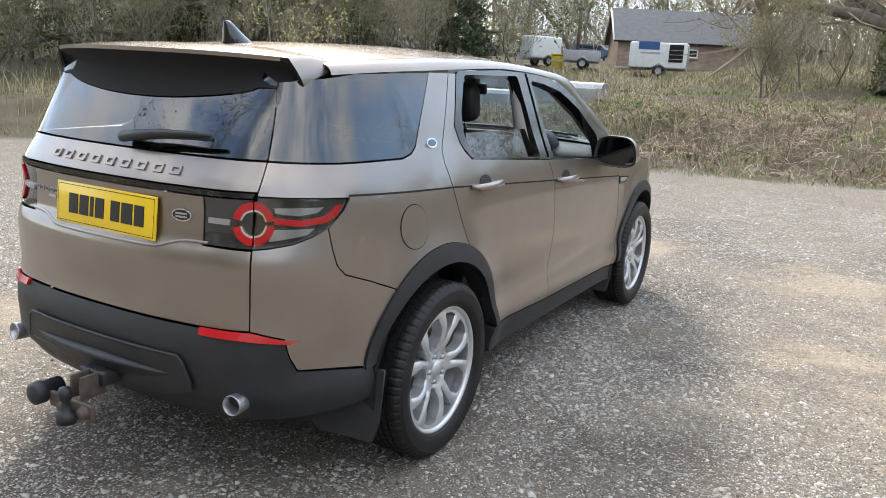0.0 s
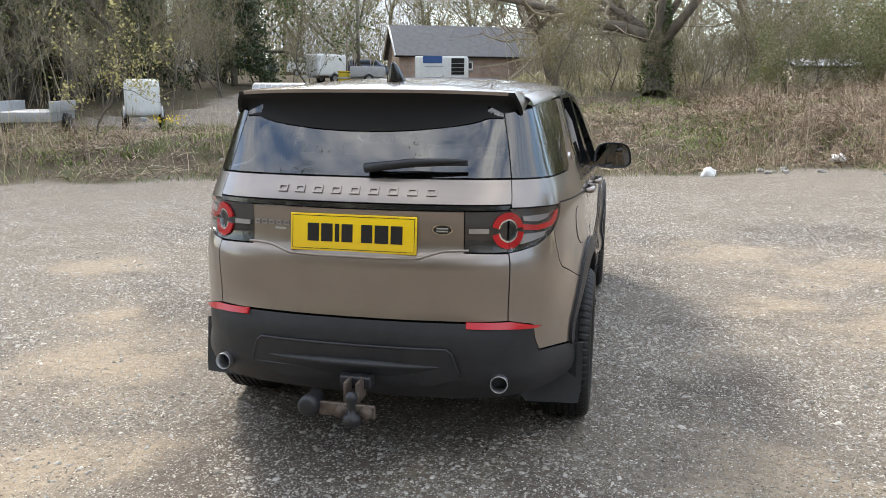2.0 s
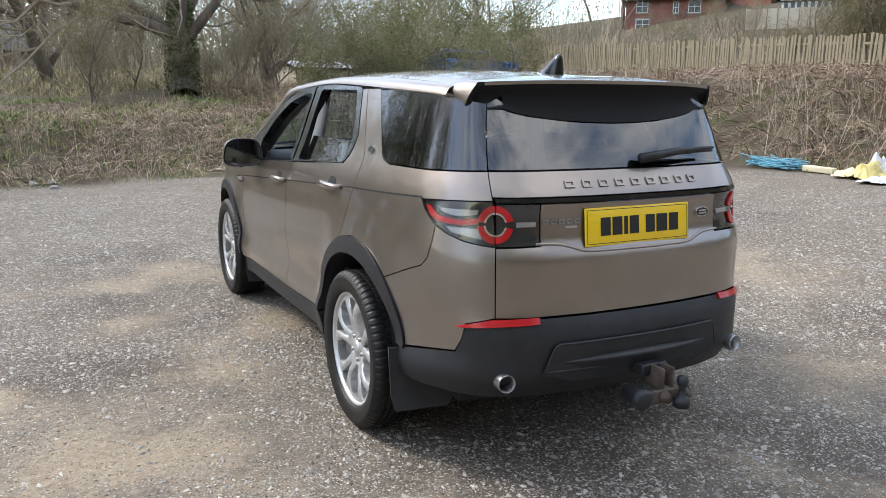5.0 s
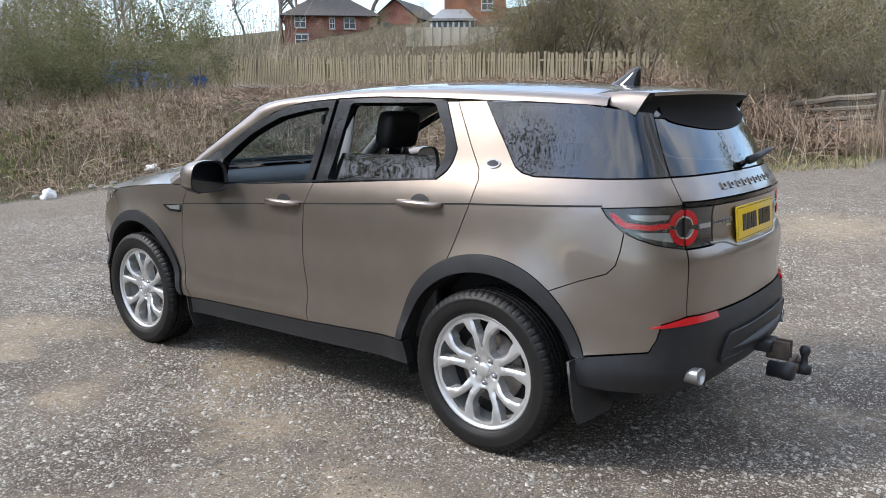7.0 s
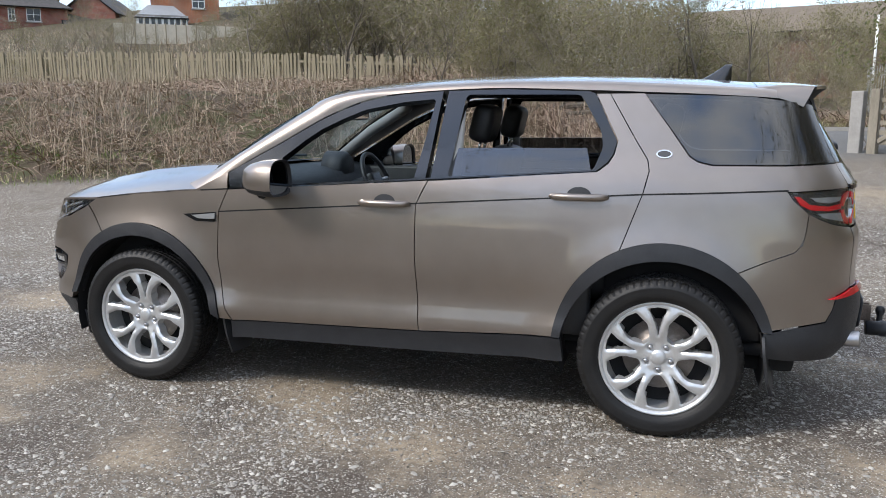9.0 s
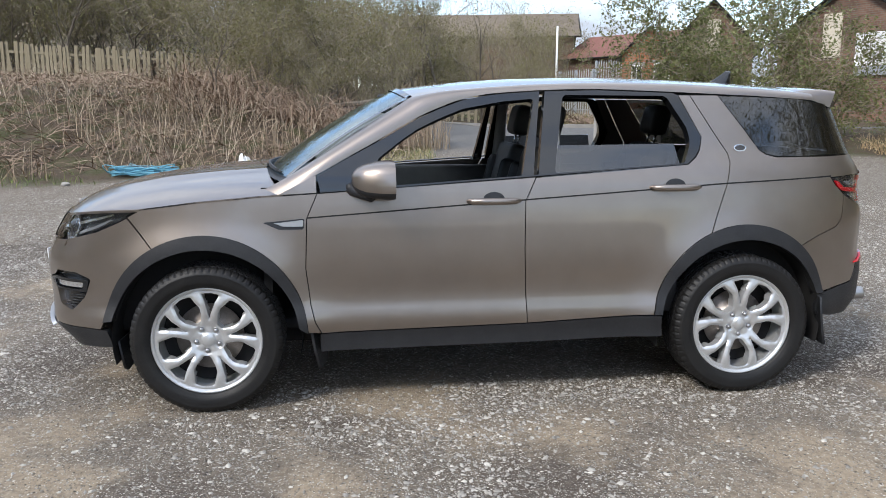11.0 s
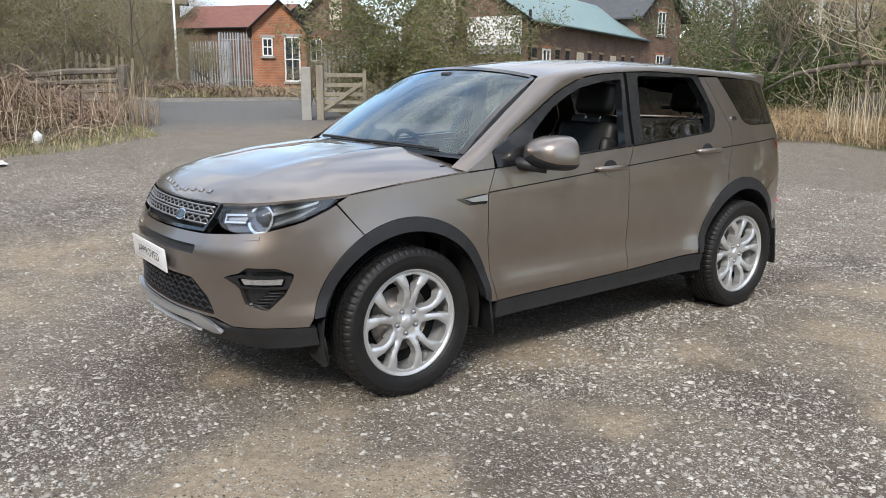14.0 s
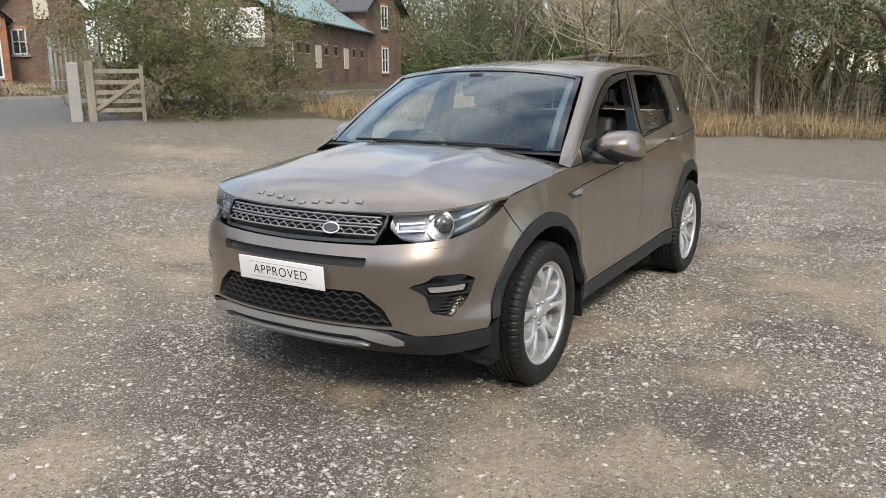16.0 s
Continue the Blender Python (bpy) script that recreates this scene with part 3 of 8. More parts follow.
def ribbons(x, y, height, width, lean, seed, base_z=None, bend=.5, segs=3, droop=0.0):
    """Thin tapering blades that rise from the ground and bend over; returns verts, quads."""
    r = np.random.default_rng(seed)
    n = len(x)
    z0 = land(x, y) if base_z is None else base_z
    a = r.uniform(0, 2 * math.pi, n)
    h = np.asarray(height) * np.ones(n)
    l = lean * r.random(n)
    V = np.zeros((n, segs + 1, 2, 3))
    face = a + r.uniform(-1, 1, n) + math.pi / 2
    for k in range(segs + 1):
        t = k / segs
        out = h * (l * t + bend * r.uniform(.3, 1, n) * l * t * t * 1.5)
        zz = h * (t - droop * t * t * r.random(n) - .25 * bend * l * t * t)
        w = width * (1 - .85 * t) * .5
        cx, cy = x + out * np.cos(a), y + out * np.sin(a)
        for j, s_ in enumerate((-1, 1)):
            V[:, k, j, 0] = cx + s_ * w * np.cos(face)
            V[:, k, j, 1] = cy + s_ * w * np.sin(face)
            V[:, k, j, 2] = z0 + zz - .02 * (k == 0)
    per = (segs + 1) * 2
    q = np.array([(2 * k, 2 * k + 1, 2 * k + 3, 2 * k + 2) for k in range(segs)])
    F = (q[None] + per * np.arange(n)[:, None, None]).reshape(-1, 4)
    return V.reshape(-1, 3), F


def arcs(x, y, z, length, width, seed, rise=.6, segs=5, wild=.5):
    """Arching canes: out and over, lying across each other."""
    r = np.random.default_rng(seed)
    n = len(x)
    a = r.uniform(0, 2 * math.pi, n)
    turn = r.uniform(-wild, wild, n)
    L = length * r.uniform(.5, 1.2, n)
    H = rise * r.uniform(.2, 1.1, n) * L
    V = np.zeros((n, segs + 1, 2, 3))
    for k in range(segs + 1):
        t = k / segs
        ang = a + turn * t
        cx, cy, cz = x + L * t * np.cos(ang) * .8, y + L * t * np.sin(ang) * .8, z + H * (2.6 * t - 2.6 * t * t * r.uniform(.7, 1.1, n))
        w = width * (1 - .6 * t) * .5
        up = r.uniform(.2, 1, n)
        for j, s_ in enumerate((-1, 1)):
            V[:, k, j] = np.stack([cx - s_ * w * np.sin(ang), cy + s_ * w * np.cos(ang), cz + s_ * w * up], -1)
    per = (segs + 1) * 2
    q = np.array([(2 * k, 2 * k + 1, 2 * k + 3, 2 * k + 2) for k in range(segs)])
    F = (q[None] + per * np.arange(n)[:, None, None]).reshape(-1, 4)
    return V.reshape(-1, 3), F


def leaves(centres, size, seed):
    """Small leaf blades (a bent quad each) about given points."""
    r = np.random.default_rng(seed)
    c = np.asarray(centres, float)
    n = len(c)
    d = r.normal(size=(n, 3))
    d /= np.linalg.norm(d, axis=1, keepdims=True)
    e = np.cross(d, r.normal(size=(n, 3)))
    e /= np.linalg.norm(e, axis=1, keepdims=True) + 1e-9
    s = size * r.uniform(.5, 1.3, (n, 1))
    V = np.stack([c - d * s, c - e * s * .45, c + d * s, c + e * s * .45], 1).reshape(-1, 3)
    F = np.arange(4 * n).reshape(n, 4)
    return V, F


def joined(*sets):
    V, F, k = [], [], 0
    for v, f in sets:
        V.append(v)
        F.append(f + k)
        k += len(v)
    return np.concatenate(V), np.concatenate(F)


def region(n, box_, seed, test=None):
    """Random plan points in a box that pass a test of x, y and distance from the yard."""
    r = np.random.default_rng(seed)
    x, y = r.uniform(box_[0], box_[1], n), r.uniform(box_[2], box_[3], n)
    ok = track(x, y) < .4
    if test is not None:
        ok &= test(x, y, from_edge(x, y))
    return x[ok], y[ok]


def clump(x, y, seed, scale=1.0, cut=0.0):
    """Keeps points in patches."""
    f = np.sin(x * 1.3 * scale + seed) * np.sin(y * 1.1 * scale + 2 * seed) + .6 * np.sin(x * 2.9 * scale - y * 2.3 * scale + seed)
    return f > cut


def stuff(name, data, material, label, category, smooth=False):
    return tagged(new(name, mesh_np(name, data[0], data[1], material, smooth)), label, category, kind="stuff")


def grow(seed, height, trunk, levels=4, spread_=.75, children=(5, 5, 4, 3), up=.25, crook=.22, first=.3, starts=None):
    """Limbs of a bare tree as (points, radii, level); starts: main limbs of its own, as base, direction, length, radius."""
    r = random.Random(seed)
    out = []

    def limb(p, d, length, rad, level):
        n = 6 if level < 2 else 4
        pts, radii = [p.copy()], [rad]
        step = length / n
        for k in range(n):
            d = (d + Vector((r.gauss(0, crook), r.gauss(0, crook), r.gauss(0, crook) + up * (.3 if level else .1)))).normalized()
            p = p + d * step
            pts.append(p.copy())
            radii.append(max(rad * (1 - .75 * (k + 1) / n), .003))
        out.append((pts, radii, level))
        if level < levels:
            kids = children[min(level, len(children) - 1)]
            for i in range(kids):
                t = first + (1 - first) * (i + r.random()) / kids if level == 0 else .25 + .75 * (i + r.random()) / kids
                k = min(int(t * n), n - 1)
                q = pts[k].lerp(pts[k + 1], t * n - k)
                side = Vector((r.gauss(0, 1), r.gauss(0, 1), r.gauss(0, .6))).normalized()
                e = (d * (1 - spread_) + side * spread_ + Vector((0, 0, up))).normalized()
                limb(q, e, length * r.uniform(.42, .68), max(radii[k] * r.uniform(.42, .62), .003), level + 1)

    for b_, d_, len_, rad_ in starts or ():
        limb(Vector(b_), Vector(d_).normalized(), len_, rad_, 1)
    limb(Vector((0, 0, -.1)), Vector((r.gauss(0, .06), r.gauss(0, .06), 1)).normalized(), height, trunk, 0)
    return out


def limb_mesh(limbs, sides=(8, 6, 4, 3, 3)):
    bm_v, bm_f = [], []
    for pts, radii, level in limbs:
        if level >= 3:
            # fine twigs are flat blades
            start = len(bm_v)
            p0, p1, p2 = pts[0], pts[len(pts) // 2], pts[-1]
            side = (p2 - p0).cross(Vector((.3, .5 + level, 1))).normalized() * max(radii[0], .004)
            for q, w in ((p0, 1), (p1, .75), (p2, .3)):
                bm_v += [q - side * w, q + side * w]
            bm_f += [(start, start + 1, start + 3, start + 2), (start + 2, start + 3, start + 5, start + 4)]
            continue
        n = sides[min(level, len(sides) - 1)]
        start = len(bm_v)
        side = None
        for i, p in enumerate(pts):
            d = (pts[min(i + 1, len(pts) - 1)] - pts[max(i - 1, 0)]).normalized()
            if side is None:
                side = d.orthogonal().normalized()
            side = (side - d * side.dot(d)).normalized()
            u = d.cross(side)
            for k in range(n):
                a = 2 * math.pi * k / n
                bm_v.append(p + radii[i] * (math.cos(a) * side + math.sin(a) * u))
        for i in range(len(pts) - 1):
            for k in range(n):
                a, b = start + i * n + k, start + i * n + (k + 1) % n
                bm_f.append((a, b, b + n, a + n))
    return bm_v, bm_f


def tree_meshes(name, seed, leaf=None, leaf_n=0, leaf_size=.06, twig=None, **kw):
    limbs = grow(seed, **kw)
    tv, tf = limb_mesh([l for l in limbs if l[2] <= 1])
    cv, cf = limb_mesh([l for l in limbs if l[2] > 1])
    trunk = mesh_np("trunk", np.array([tuple(v) for v in tv]), np.array(tf), BARK, True)
    crown = mesh_np("crown", np.array([tuple(v) for v in cv]), np.array(cf), twig or TWIG, True)
    extra = None
    if leaf:
        r = np.random.default_rng(seed)
        tips = np.array([tuple(p) for pts, _, lv in limbs if lv >= 2 for p in pts])
        pick = tips[r.integers(0, len(tips), leaf_n)] + r.normal(0, leaf_size * 2.2, (leaf_n, 3))
        v, f = leaves(pick, leaf_size, seed + 1)
        extra = mesh_np("leaves", v, f, leaf)
    return trunk, crown, extra


def plant(name, meshes, x, y, scale, turn, label, group="", z=None):
    t = thing(name, label, "tree" if "tree" in name else "bush", group)
    t.matrix_world = Matrix.Translation((x, y, float(land(x, y)) if z is None else z)) @ Euler((0, 0, turn)).to_matrix().to_4x4() @ Matrix.Scale(scale, 4)
    for m in meshes:
        if m:
            o = new(m.name.split(".")[0], m)
            o.parent = t
    return t

# ---- banks, verges and trees ----
# east bank: brown bramble and dry stems up to the paling fence
x, y = region(17000, (3, 18.2, -1, 28), 11, lambda x, y, d: (d > .5) & (x < 17.6))
stuff("bramble_bank", joined(arcs(x, y, land(x, y) + .02, 1.0, .014, 12, .36, 5), ), BRAMBLE, "tangled brown bramble canes over the bank", "bramble")
x, y = region(17000, (3, 18.5, -1.5, 26), 13, lambda x, y, d: (d > .25) & (x < 17.5))
keep = clump(x, y, 1.3, .8, -.45)
x, y = x[keep], y[keep]
r_ = np.random.default_rng(8)
stuff("dry_stems", ribbons(x, y, r_.uniform(.30, 1.25, len(x)) * (1 - .78 * ease((x - 10.0) / 4)) * (1 - .35 * ease((y - 9) / 5)), .013, .75, 14, bend=.35), DRY, "dry pale stems and dead weeds on the bank", "weeds")
# north bank: rough grass and bramble
x, y = region(30000, (-14, 8, 6, 24), 15, lambda x, y, d: (d > .05) & (d < 9) & clump(x, y, .4, 1.2, -.55))
r_ = np.random.default_rng(9)
stuff("rough_grass", ribbons(x, y, r_.uniform(.05, .24, len(x)), .014, 1.3, 16, bend=1.1, droop=.6), GRASS, "rough green and straw-coloured grass on the bank", "grass")
x, y = region(17000, (-15, 9, 6.5, 22), 17, lambda x, y, d: (d > .3) & (d < 7) & clump(x, y, 2.1, .7, -.25))
stuff("bramble_heap", arcs(x, y, land(x, y), .9, .012, 18, .50, 5), BRAMBLE, "brown bramble heaps among the grass", "bramble")
x, y = region(15000, (-15, 9, 6.5, 20), 87, lambda x, y, d: (d > .2) & (d < 6) & clump(x, y, 7.7, .8, -.1))
stuff("flattened_grass", arcs(x, y, land(x, y), .65, .011, 88, .38, 4), DRY, "flattened pale dead grass on the bank", "grass")
x, y = region(34000, (-14, 8, 7, 24), 19, lambda x, y, d: (d > 1.2) & (d < 11) & clump(x, y, 4.4, .8, -.05))
r_ = np.random.default_rng(10)
stuff("green_weeds", ribbons(x, y, r_.uniform(.06, .24, len(x)), .026, 1.1, 20, bend=.9, droop=.4), GREEN, "bright green weeds on the bank", "weeds")
x, y = region(1300, (-12, 6, 6, 16), 61, lambda x, y, d: (d > .2) & (d < 5))
r_ = np.random.default_rng(62)
stuff("dead_stalks", ribbons(x, y, r_.uniform(.4, 1.3, len(x)), .010, .35, 63, bend=.5), DRY, "dead upright weed stalks", "weeds")
# verge of short grass along the edge of the gravel
x, y = region(60000, (-18, 12, -16, 12), 21, lambda x, y, d: (d > -.25) & (d < .75) & clump(x, y, 3.3, 1.1, -.5))
r_ = np.random.default_rng(11)
stuff("verge_grass", ribbons(x, y, r_.uniform(.03, .12, len(x)), .012, .9, 22, bend=.6, segs=2), GREEN, "short green grass along the gravel edge", "grass")
# south: straw-coloured grass and reeds
x, y = region(66000, (-16, 11, -22, -10), 23, lambda x, y, d: (d > .15) & (d < 5.5))
r_ = np.random.default_rng(12)
tuft = .55 + .45 * np.sin(x * 1.9 + 1.1 * np.sin(y * 1.6)) * np.sin(y * 2.3 + x * .7)
stuff("straw_grass", ribbons(x, y, r_.uniform(.14, .62, len(x)) * (.5 + .8 * tuft), .012, 1.15, 24, bend=1.2, droop=.45), STRAW, "straw-coloured dead grass in tufts", "grass")
x, y = region(16000, (-16, 11, -22, -10), 84, lambda x, y, d: (d > .1) & (d < 5) & clump(x, y, 6.1, .9, .1))
r_ = np.random.default_rng(85)
stuff("dead_weeds", arcs(x, y, land(x, y), .7, .010, 86, .5, 4), BRAMBLE, "brown dead weeds in the straw", "weeds")
x, y = region(2600, (-14, 9, -20, -11), 25, lambda x, y, d: (d > .5) & (d < 3.5) & clump(x, y, 5.2, .6, .25))
r_ = np.random.default_rng(13)
stuff("reeds", ribbons(x, y, r_.uniform(.7, 1.35, len(x)), .012, .32, 26, bend=.4), DRY, "pale upright dead reeds", "reeds")
x, y = region(420, (11.4, 12.7, -1.5, -.3), 95, lambda x, y, d: np.hypot(x - 12.05, y + .85) < .55)
r_ = np.random.default_rng(96)
stuff("lane_stems", ribbons(x, y, r_.uniform(.5, 1.25, len(x)), .013, .42, 97, bend=.4), DRY, "tuft of tall pale dead stems beside the lane", "weeds")
# west, behind the path
x, y = region(9000, (-30, -9, -14, 10), 27, lambda x, y, d: (d > .2) & (d < 8))
r_ = np.random.default_rng(14)
stuff("west_grass", ribbons(x, y, r_.uniform(.2, .8, len(x)), .018, .6, 28, bend=.7), GRASS, "rough grass along the west side", "grass")

# tall saplings and shrubs on the east bank
BARE = [tree_meshes("bare", s, height=5.2, trunk=.09, levels=4, spread_=.55, children=(7, 5, 4, 3), up=.35, crook=.18, first=.2) for s in (31, 32, 33)]
BUSHY = [tree_meshes("bushy", s, SHRUB, 5200, .040, height=2.4, trunk=.045, levels=4, spread_=.85, children=(9, 6, 5, 3), up=.12, crook=.26, first=.02) for s in (41, 42)]
SCRUB = [tree_meshes("scrub", s, BUD, 1500, .030, height=2.6, trunk=.035, levels=4, spread_=.62, children=(8, 6, 4, 3), up=.30, crook=.22, first=.02) for s in (45, 46, 47)]
LEAFY = [tree_meshes("leafy", s, OLIVE, 4200, .034, height=2.7, trunk=.035, levels=4, spread_=.70, children=(9, 6, 5, 3), up=.25, crook=.24, first=.02) for s in (48, 49)]
HEDGE = [tree_meshes("hedge", s, SPRING, 900, .022, twig=SUN_TWIG, height=2.7, trunk=.035, levels=4, spread_=.66, children=(9, 6, 5, 3), up=.28, crook=.22, first=.02) for s in (148, 149)]
EDGE = [tree_meshes("edge", s, SPRING, 900, .030, twig=SUN_TWIG, height=4.6, trunk=.07, levels=4, spread_=.66, children=(10, 7, 6, 3), up=.22, crook=.20, first=.10) for s in (161, 162, 163)]
WOOD = [tree_meshes("wood", s, HAZE, 5200, .075, height=9.5, trunk=.20, levels=4, spread_=.62, children=(9, 6, 5, 3), up=.30, crook=.17, first=.25) for s in (51, 52, 53)]
IVIED = [tree_meshes("ivied", s, IVY, 9000, .085, height=8.5, trunk=.22, levels=3, spread_=.75, children=(9, 6, 5), up=.18, crook=.2, first=.12) for s in (56, 57)]
rr = random.Random(77)
for k in range(58):
    yy = rr.uniform(-.6, 24)
    xx = (rr.uniform(18.6, 21.5) if yy > 8 else 18.6 - rr.uniform(-2.5, 3.5)) if k % 3 else 16.2 - rr.uniform(0, 4.5)
    if from_edge([xx], [yy])[0] < .8:
        continue
    if 12.5 < xx < 18.8 and yy > 3:
        continue
    plant("scrub_bush", SCRUB[k % 3], xx, yy, rr.uniform(.45, 1.0) * (1.15 if yy < 9 else .50), rr.uniform(0, 6.28), "bare brown scrub bush with a few spring buds", "scrub on the bank")
for xx, yy, s in ((12.6, 2.6, .80), (14.2, 3.2, .85), (16.2, 1.6, 1.05), (17.4, 4.0, .95), (13.2, 1.0, .8), (20.5, 6, 1.35), (21.5, 3, 1.35), (20.0, 9.5, 1.1)):
    plant("scrub_bush", LEAFY[int(xx * 7) % 2], xx, yy, s * 1.15, xx * 3, "tall tangled scrub bush with olive-green spring leaves", "tall scrub by the lane")
for xx, yy, s in ((15.5, 24.5, 1.15), (13.6, 26.5, 1.3), (12.4, 22.5, .9), (10.2, 25, 1.3), (8.6, 21.5, 1.0), (17.5, 29, 1.4)):
    plant("evergreen_bush", BUSHY[int(yy) % 2], xx, yy, s, yy, "dark green leafy shrub on the bank", "shrubs on the bank")
for xx, yy, s in ((12.5, -7.1, 1.30), (11.6, -8.3, 1.22), (13.2, -6.3, 1.0), (12.2, -9.6, .95), (11.3, -7.5, .9), (13.6, -8.4, 1.35), (15.6, -8.2, 1.0)):
    plant("evergreen_bush", BUSHY[int(xx * 3) % 2], xx, yy, s, yy, "leafy green bush beside the gate", "bushes by the gate")
# big old tree on the north bank
SPRAWL = [((0, 0, 1.7), (-.93, -.1, .30), 7.6, .21), ((0, 0, 1.6), (-.65, .5, .95), 5.6, .16), ((0, 0, 1.5), (.55, -.25, .95), 5.2, .19), ((0, 0, 2.0), (.4, .6, 1), 5.0, .15), ((0, 0, 1.4), (-.35, -.6, .9), 4.8, .13), ((0, 0, 2.3), (-.15, -.4, 1), 4.6, .15)]
BIG = tree_meshes("big", 91, height=6.4, trunk=.46, levels=4, spread_=.80, children=(6, 8, 6, 4), up=.16, crook=.26, first=.3, starts=SPRAWL)
BIG2 = tree_meshes("big", 97, height=6.2, trunk=.26, levels=4, spread_=.80, children=(6, 8, 6, 4), up=.16, crook=.28, first=.25, starts=[((0, 0, .3), (-.5, -.2, 1), 5.0, .15), ((0, 0, .6), (.6, -.3, .9), 4.6, .13), ((0, 0, 1.4), (-.3, .6, .8), 4.2, .11)])
old = plant("old_tree", BIG, 2.2, 24.1, 1.1, .0, "old spreading bare tree with ivy on its trunk")
r_ = np.random.default_rng(92)
a = r_.uniform(0, 6.28, 2600)
hz = r_.uniform(0, 3.2, 2600)
ring_r = (.47 - .07 * hz) * r_.uniform(.95, 1.35, 2600)
iv = raw("ivy", *[l.tolist() for l in leaves(np.stack([ring_r * np.cos(a), ring_r * np.sin(a), hz], 1), .06, 93)], IVY, old, "dark ivy leaves")
plant("old_tree", BIG2, -1.9, 30.6, 1.15, .3, "bare spreading tree on the bank")
plant("old_tree", BIG2, 6.4, 29.0, .9, 4.4, "bare spreading tree on the bank")
for k in range(22):
    xx, yy = rr.uniform(-1, 9), rr.uniform(19.5, 27)
    plant("scrub_bush", LEAFY[k % 2] if k % 9 == 0 else SCRUB[k % 3], xx, yy, rr.uniform(.6, 1.1), rr.uniform(0, 6.28), "bare brown scrub bush", "scrub under the old trees")
# woods: far north, north-west, south, west
k = 0
for count, (x0, x1, y0, y1), kinds in ((60, (-75, 25, 62, 100), "w"), (46, (-62, -20, 24, 60), "wwi"), (34, (-26, 4.5, -32, -21.5), "wbww"), (14, (-50, -24, 9, 26), "wi"), (18, (30, 75, 60, 95), "w"), (24, (14, 62, -78, -54), "w")):
    for i in range(count):
        xx, yy = rr.uniform(x0, x1), rr.uniform(y0, y1)
        kind = kinds[i % len(kinds)]
        src = {"w": WOOD[i % 3], "i": IVIED[i % 2], "b": WOOD[(i + 1) % 3]}[kind]
        plant("woodland_tree", src, xx, yy, rr.uniform(.85, 1.45), rr.uniform(0, 6.28), "green ivy-clad woodland tree" if kind == "i" else "bare grey-brown woodland tree", "woodland")
for i in range(46):
    xx, yy = rr.uniform(-18, 6.8), rr.uniform(-23, -18.6)
    src = HEDGE[i % 2] if i % 3 == 0 else EDGE[i % 3]
    plant("woodland_bush", src, xx, yy, rr.uniform(1.2, 1.9) if i % 3 == 0 else rr.uniform(.9, 1.5), rr.uniform(0, 6.28), "sunlit tangle of bare pale twigs with first buds", "south hedge")
for i in range(40):
    xx, yy = rr.uniform(-30, -12), rr.uniform(12, 40)
    if yy < 24 and xx > -16:
        continue
    plant("scrub_bush", SCRUB[i % 3], xx, yy, rr.uniform(.9, 1.6), rr.uniform(0, 6.28), "bare brown scrub bush", "scrub to the north-west")

# scrub behind and along the paling fence
for i in range(46):
    yy = rr.uniform(-1, 13)
    xx = rr.uniform(19.0, 24) if i % 4 or yy > 3 else rr.uniform(15.5, 18)
    if from_edge([xx], [yy])[0] < .5 or i % 5 == 2:
        continue
    plant("scrub_bush", LEAFY[i % 2] if i % 3 == 1 else SCRUB[i % 3], xx, yy, rr.uniform(.9, 1.5), rr.uniform(0, 6.28), "tall tangled scrub behind the palings", "scrub behind the fence")
for i in range(34):
    xx, yy = rr.uniform(20, 42), rr.uniform(12, 52)
    plant("scrub_bush", SCRUB[i % 3], xx, yy, rr.uniform(.6, .95), rr.uniform(0, 6.28), "low brown hillside scrub bush", "scrub on the hillside")
# the woods' thickets: twigs, buds and ivy without number
def haze(name, n, box_, top, size, material, label, seed, test=None):
    hx, hy = region(n, box_, seed, test)
    r = np.random.default_rng(seed + 1)
    crown_ = top * (.55 + .45 * np.sin(hx * .42 + seed) * np.sin(hy * .37 + 1.7 * np.sin(hx * .21)))
    hz = land(hx, hy) + crown_ * r.random(len(hx)) ** .8
    stuff(name, leaves(np.stack([hx, hy, hz], 1), size, seed + 2), material, label, "woodland")


x, y = region(5200, (-95, 40, 56, 105), 71)
r_ = np.random.default_rng(72)
stuff("far_thicket", ribbons(x, y, r_.uniform(2.5, 9, len(x)), .08, .40, 73, bend=.4), TWIG, "dense bare thicket of the far wood", "woodland")
haze("far_wood_buds", 42000, (-95, 40, 58, 96), 12, .19, HAZE, "brown-green spring buds of the far wood", 171)
x, y = region(4600, (-75, -21, 22, 58), 74, lambda x, y, d: (x < -26) | (y < 30))
r_ = np.random.default_rng(75)
stuff("near_thicket", ribbons(x, y, r_.uniform(1.5, 7, len(x)), .045, .42, 76, bend=.4), TWIG, "dense bare thicket to the north-west", "woodland")
haze("near_wood_buds", 36000, (-75, -21, 22, 60), 10, .085, SPRING, "olive spring leaves of the north-west wood", 174, lambda x, y, d: (x < -25) | (y < 31))
x, y = region(2400, (-26, 6.6, -30, -19.4), 78)
r_ = np.random.default_rng(79)
stuff("south_thicket", ribbons(x, y, r_.uniform(1.5, 7.0, len(x)), .026, .75, 80, bend=.5), SUN_TWIG, "dense twiggy thicket of the south wood", "woodland")
haze("south_wood_leaves", 20000, (-26, 6.5, -28, -20.5), 9.5, .045, SPRING, "olive spring leaves of the south wood", 181)
haze("south_ivy", 2200, (-26, 6.5, -32, -20), 6.5, .075, IVY, "ivy and evergreen leaves in the south wood", 184)
haze("south_far_buds", 42000, (14, 66, -76, -54), 9.5, .25, HAZE, "brown-green spring buds of the far south wood", 187)
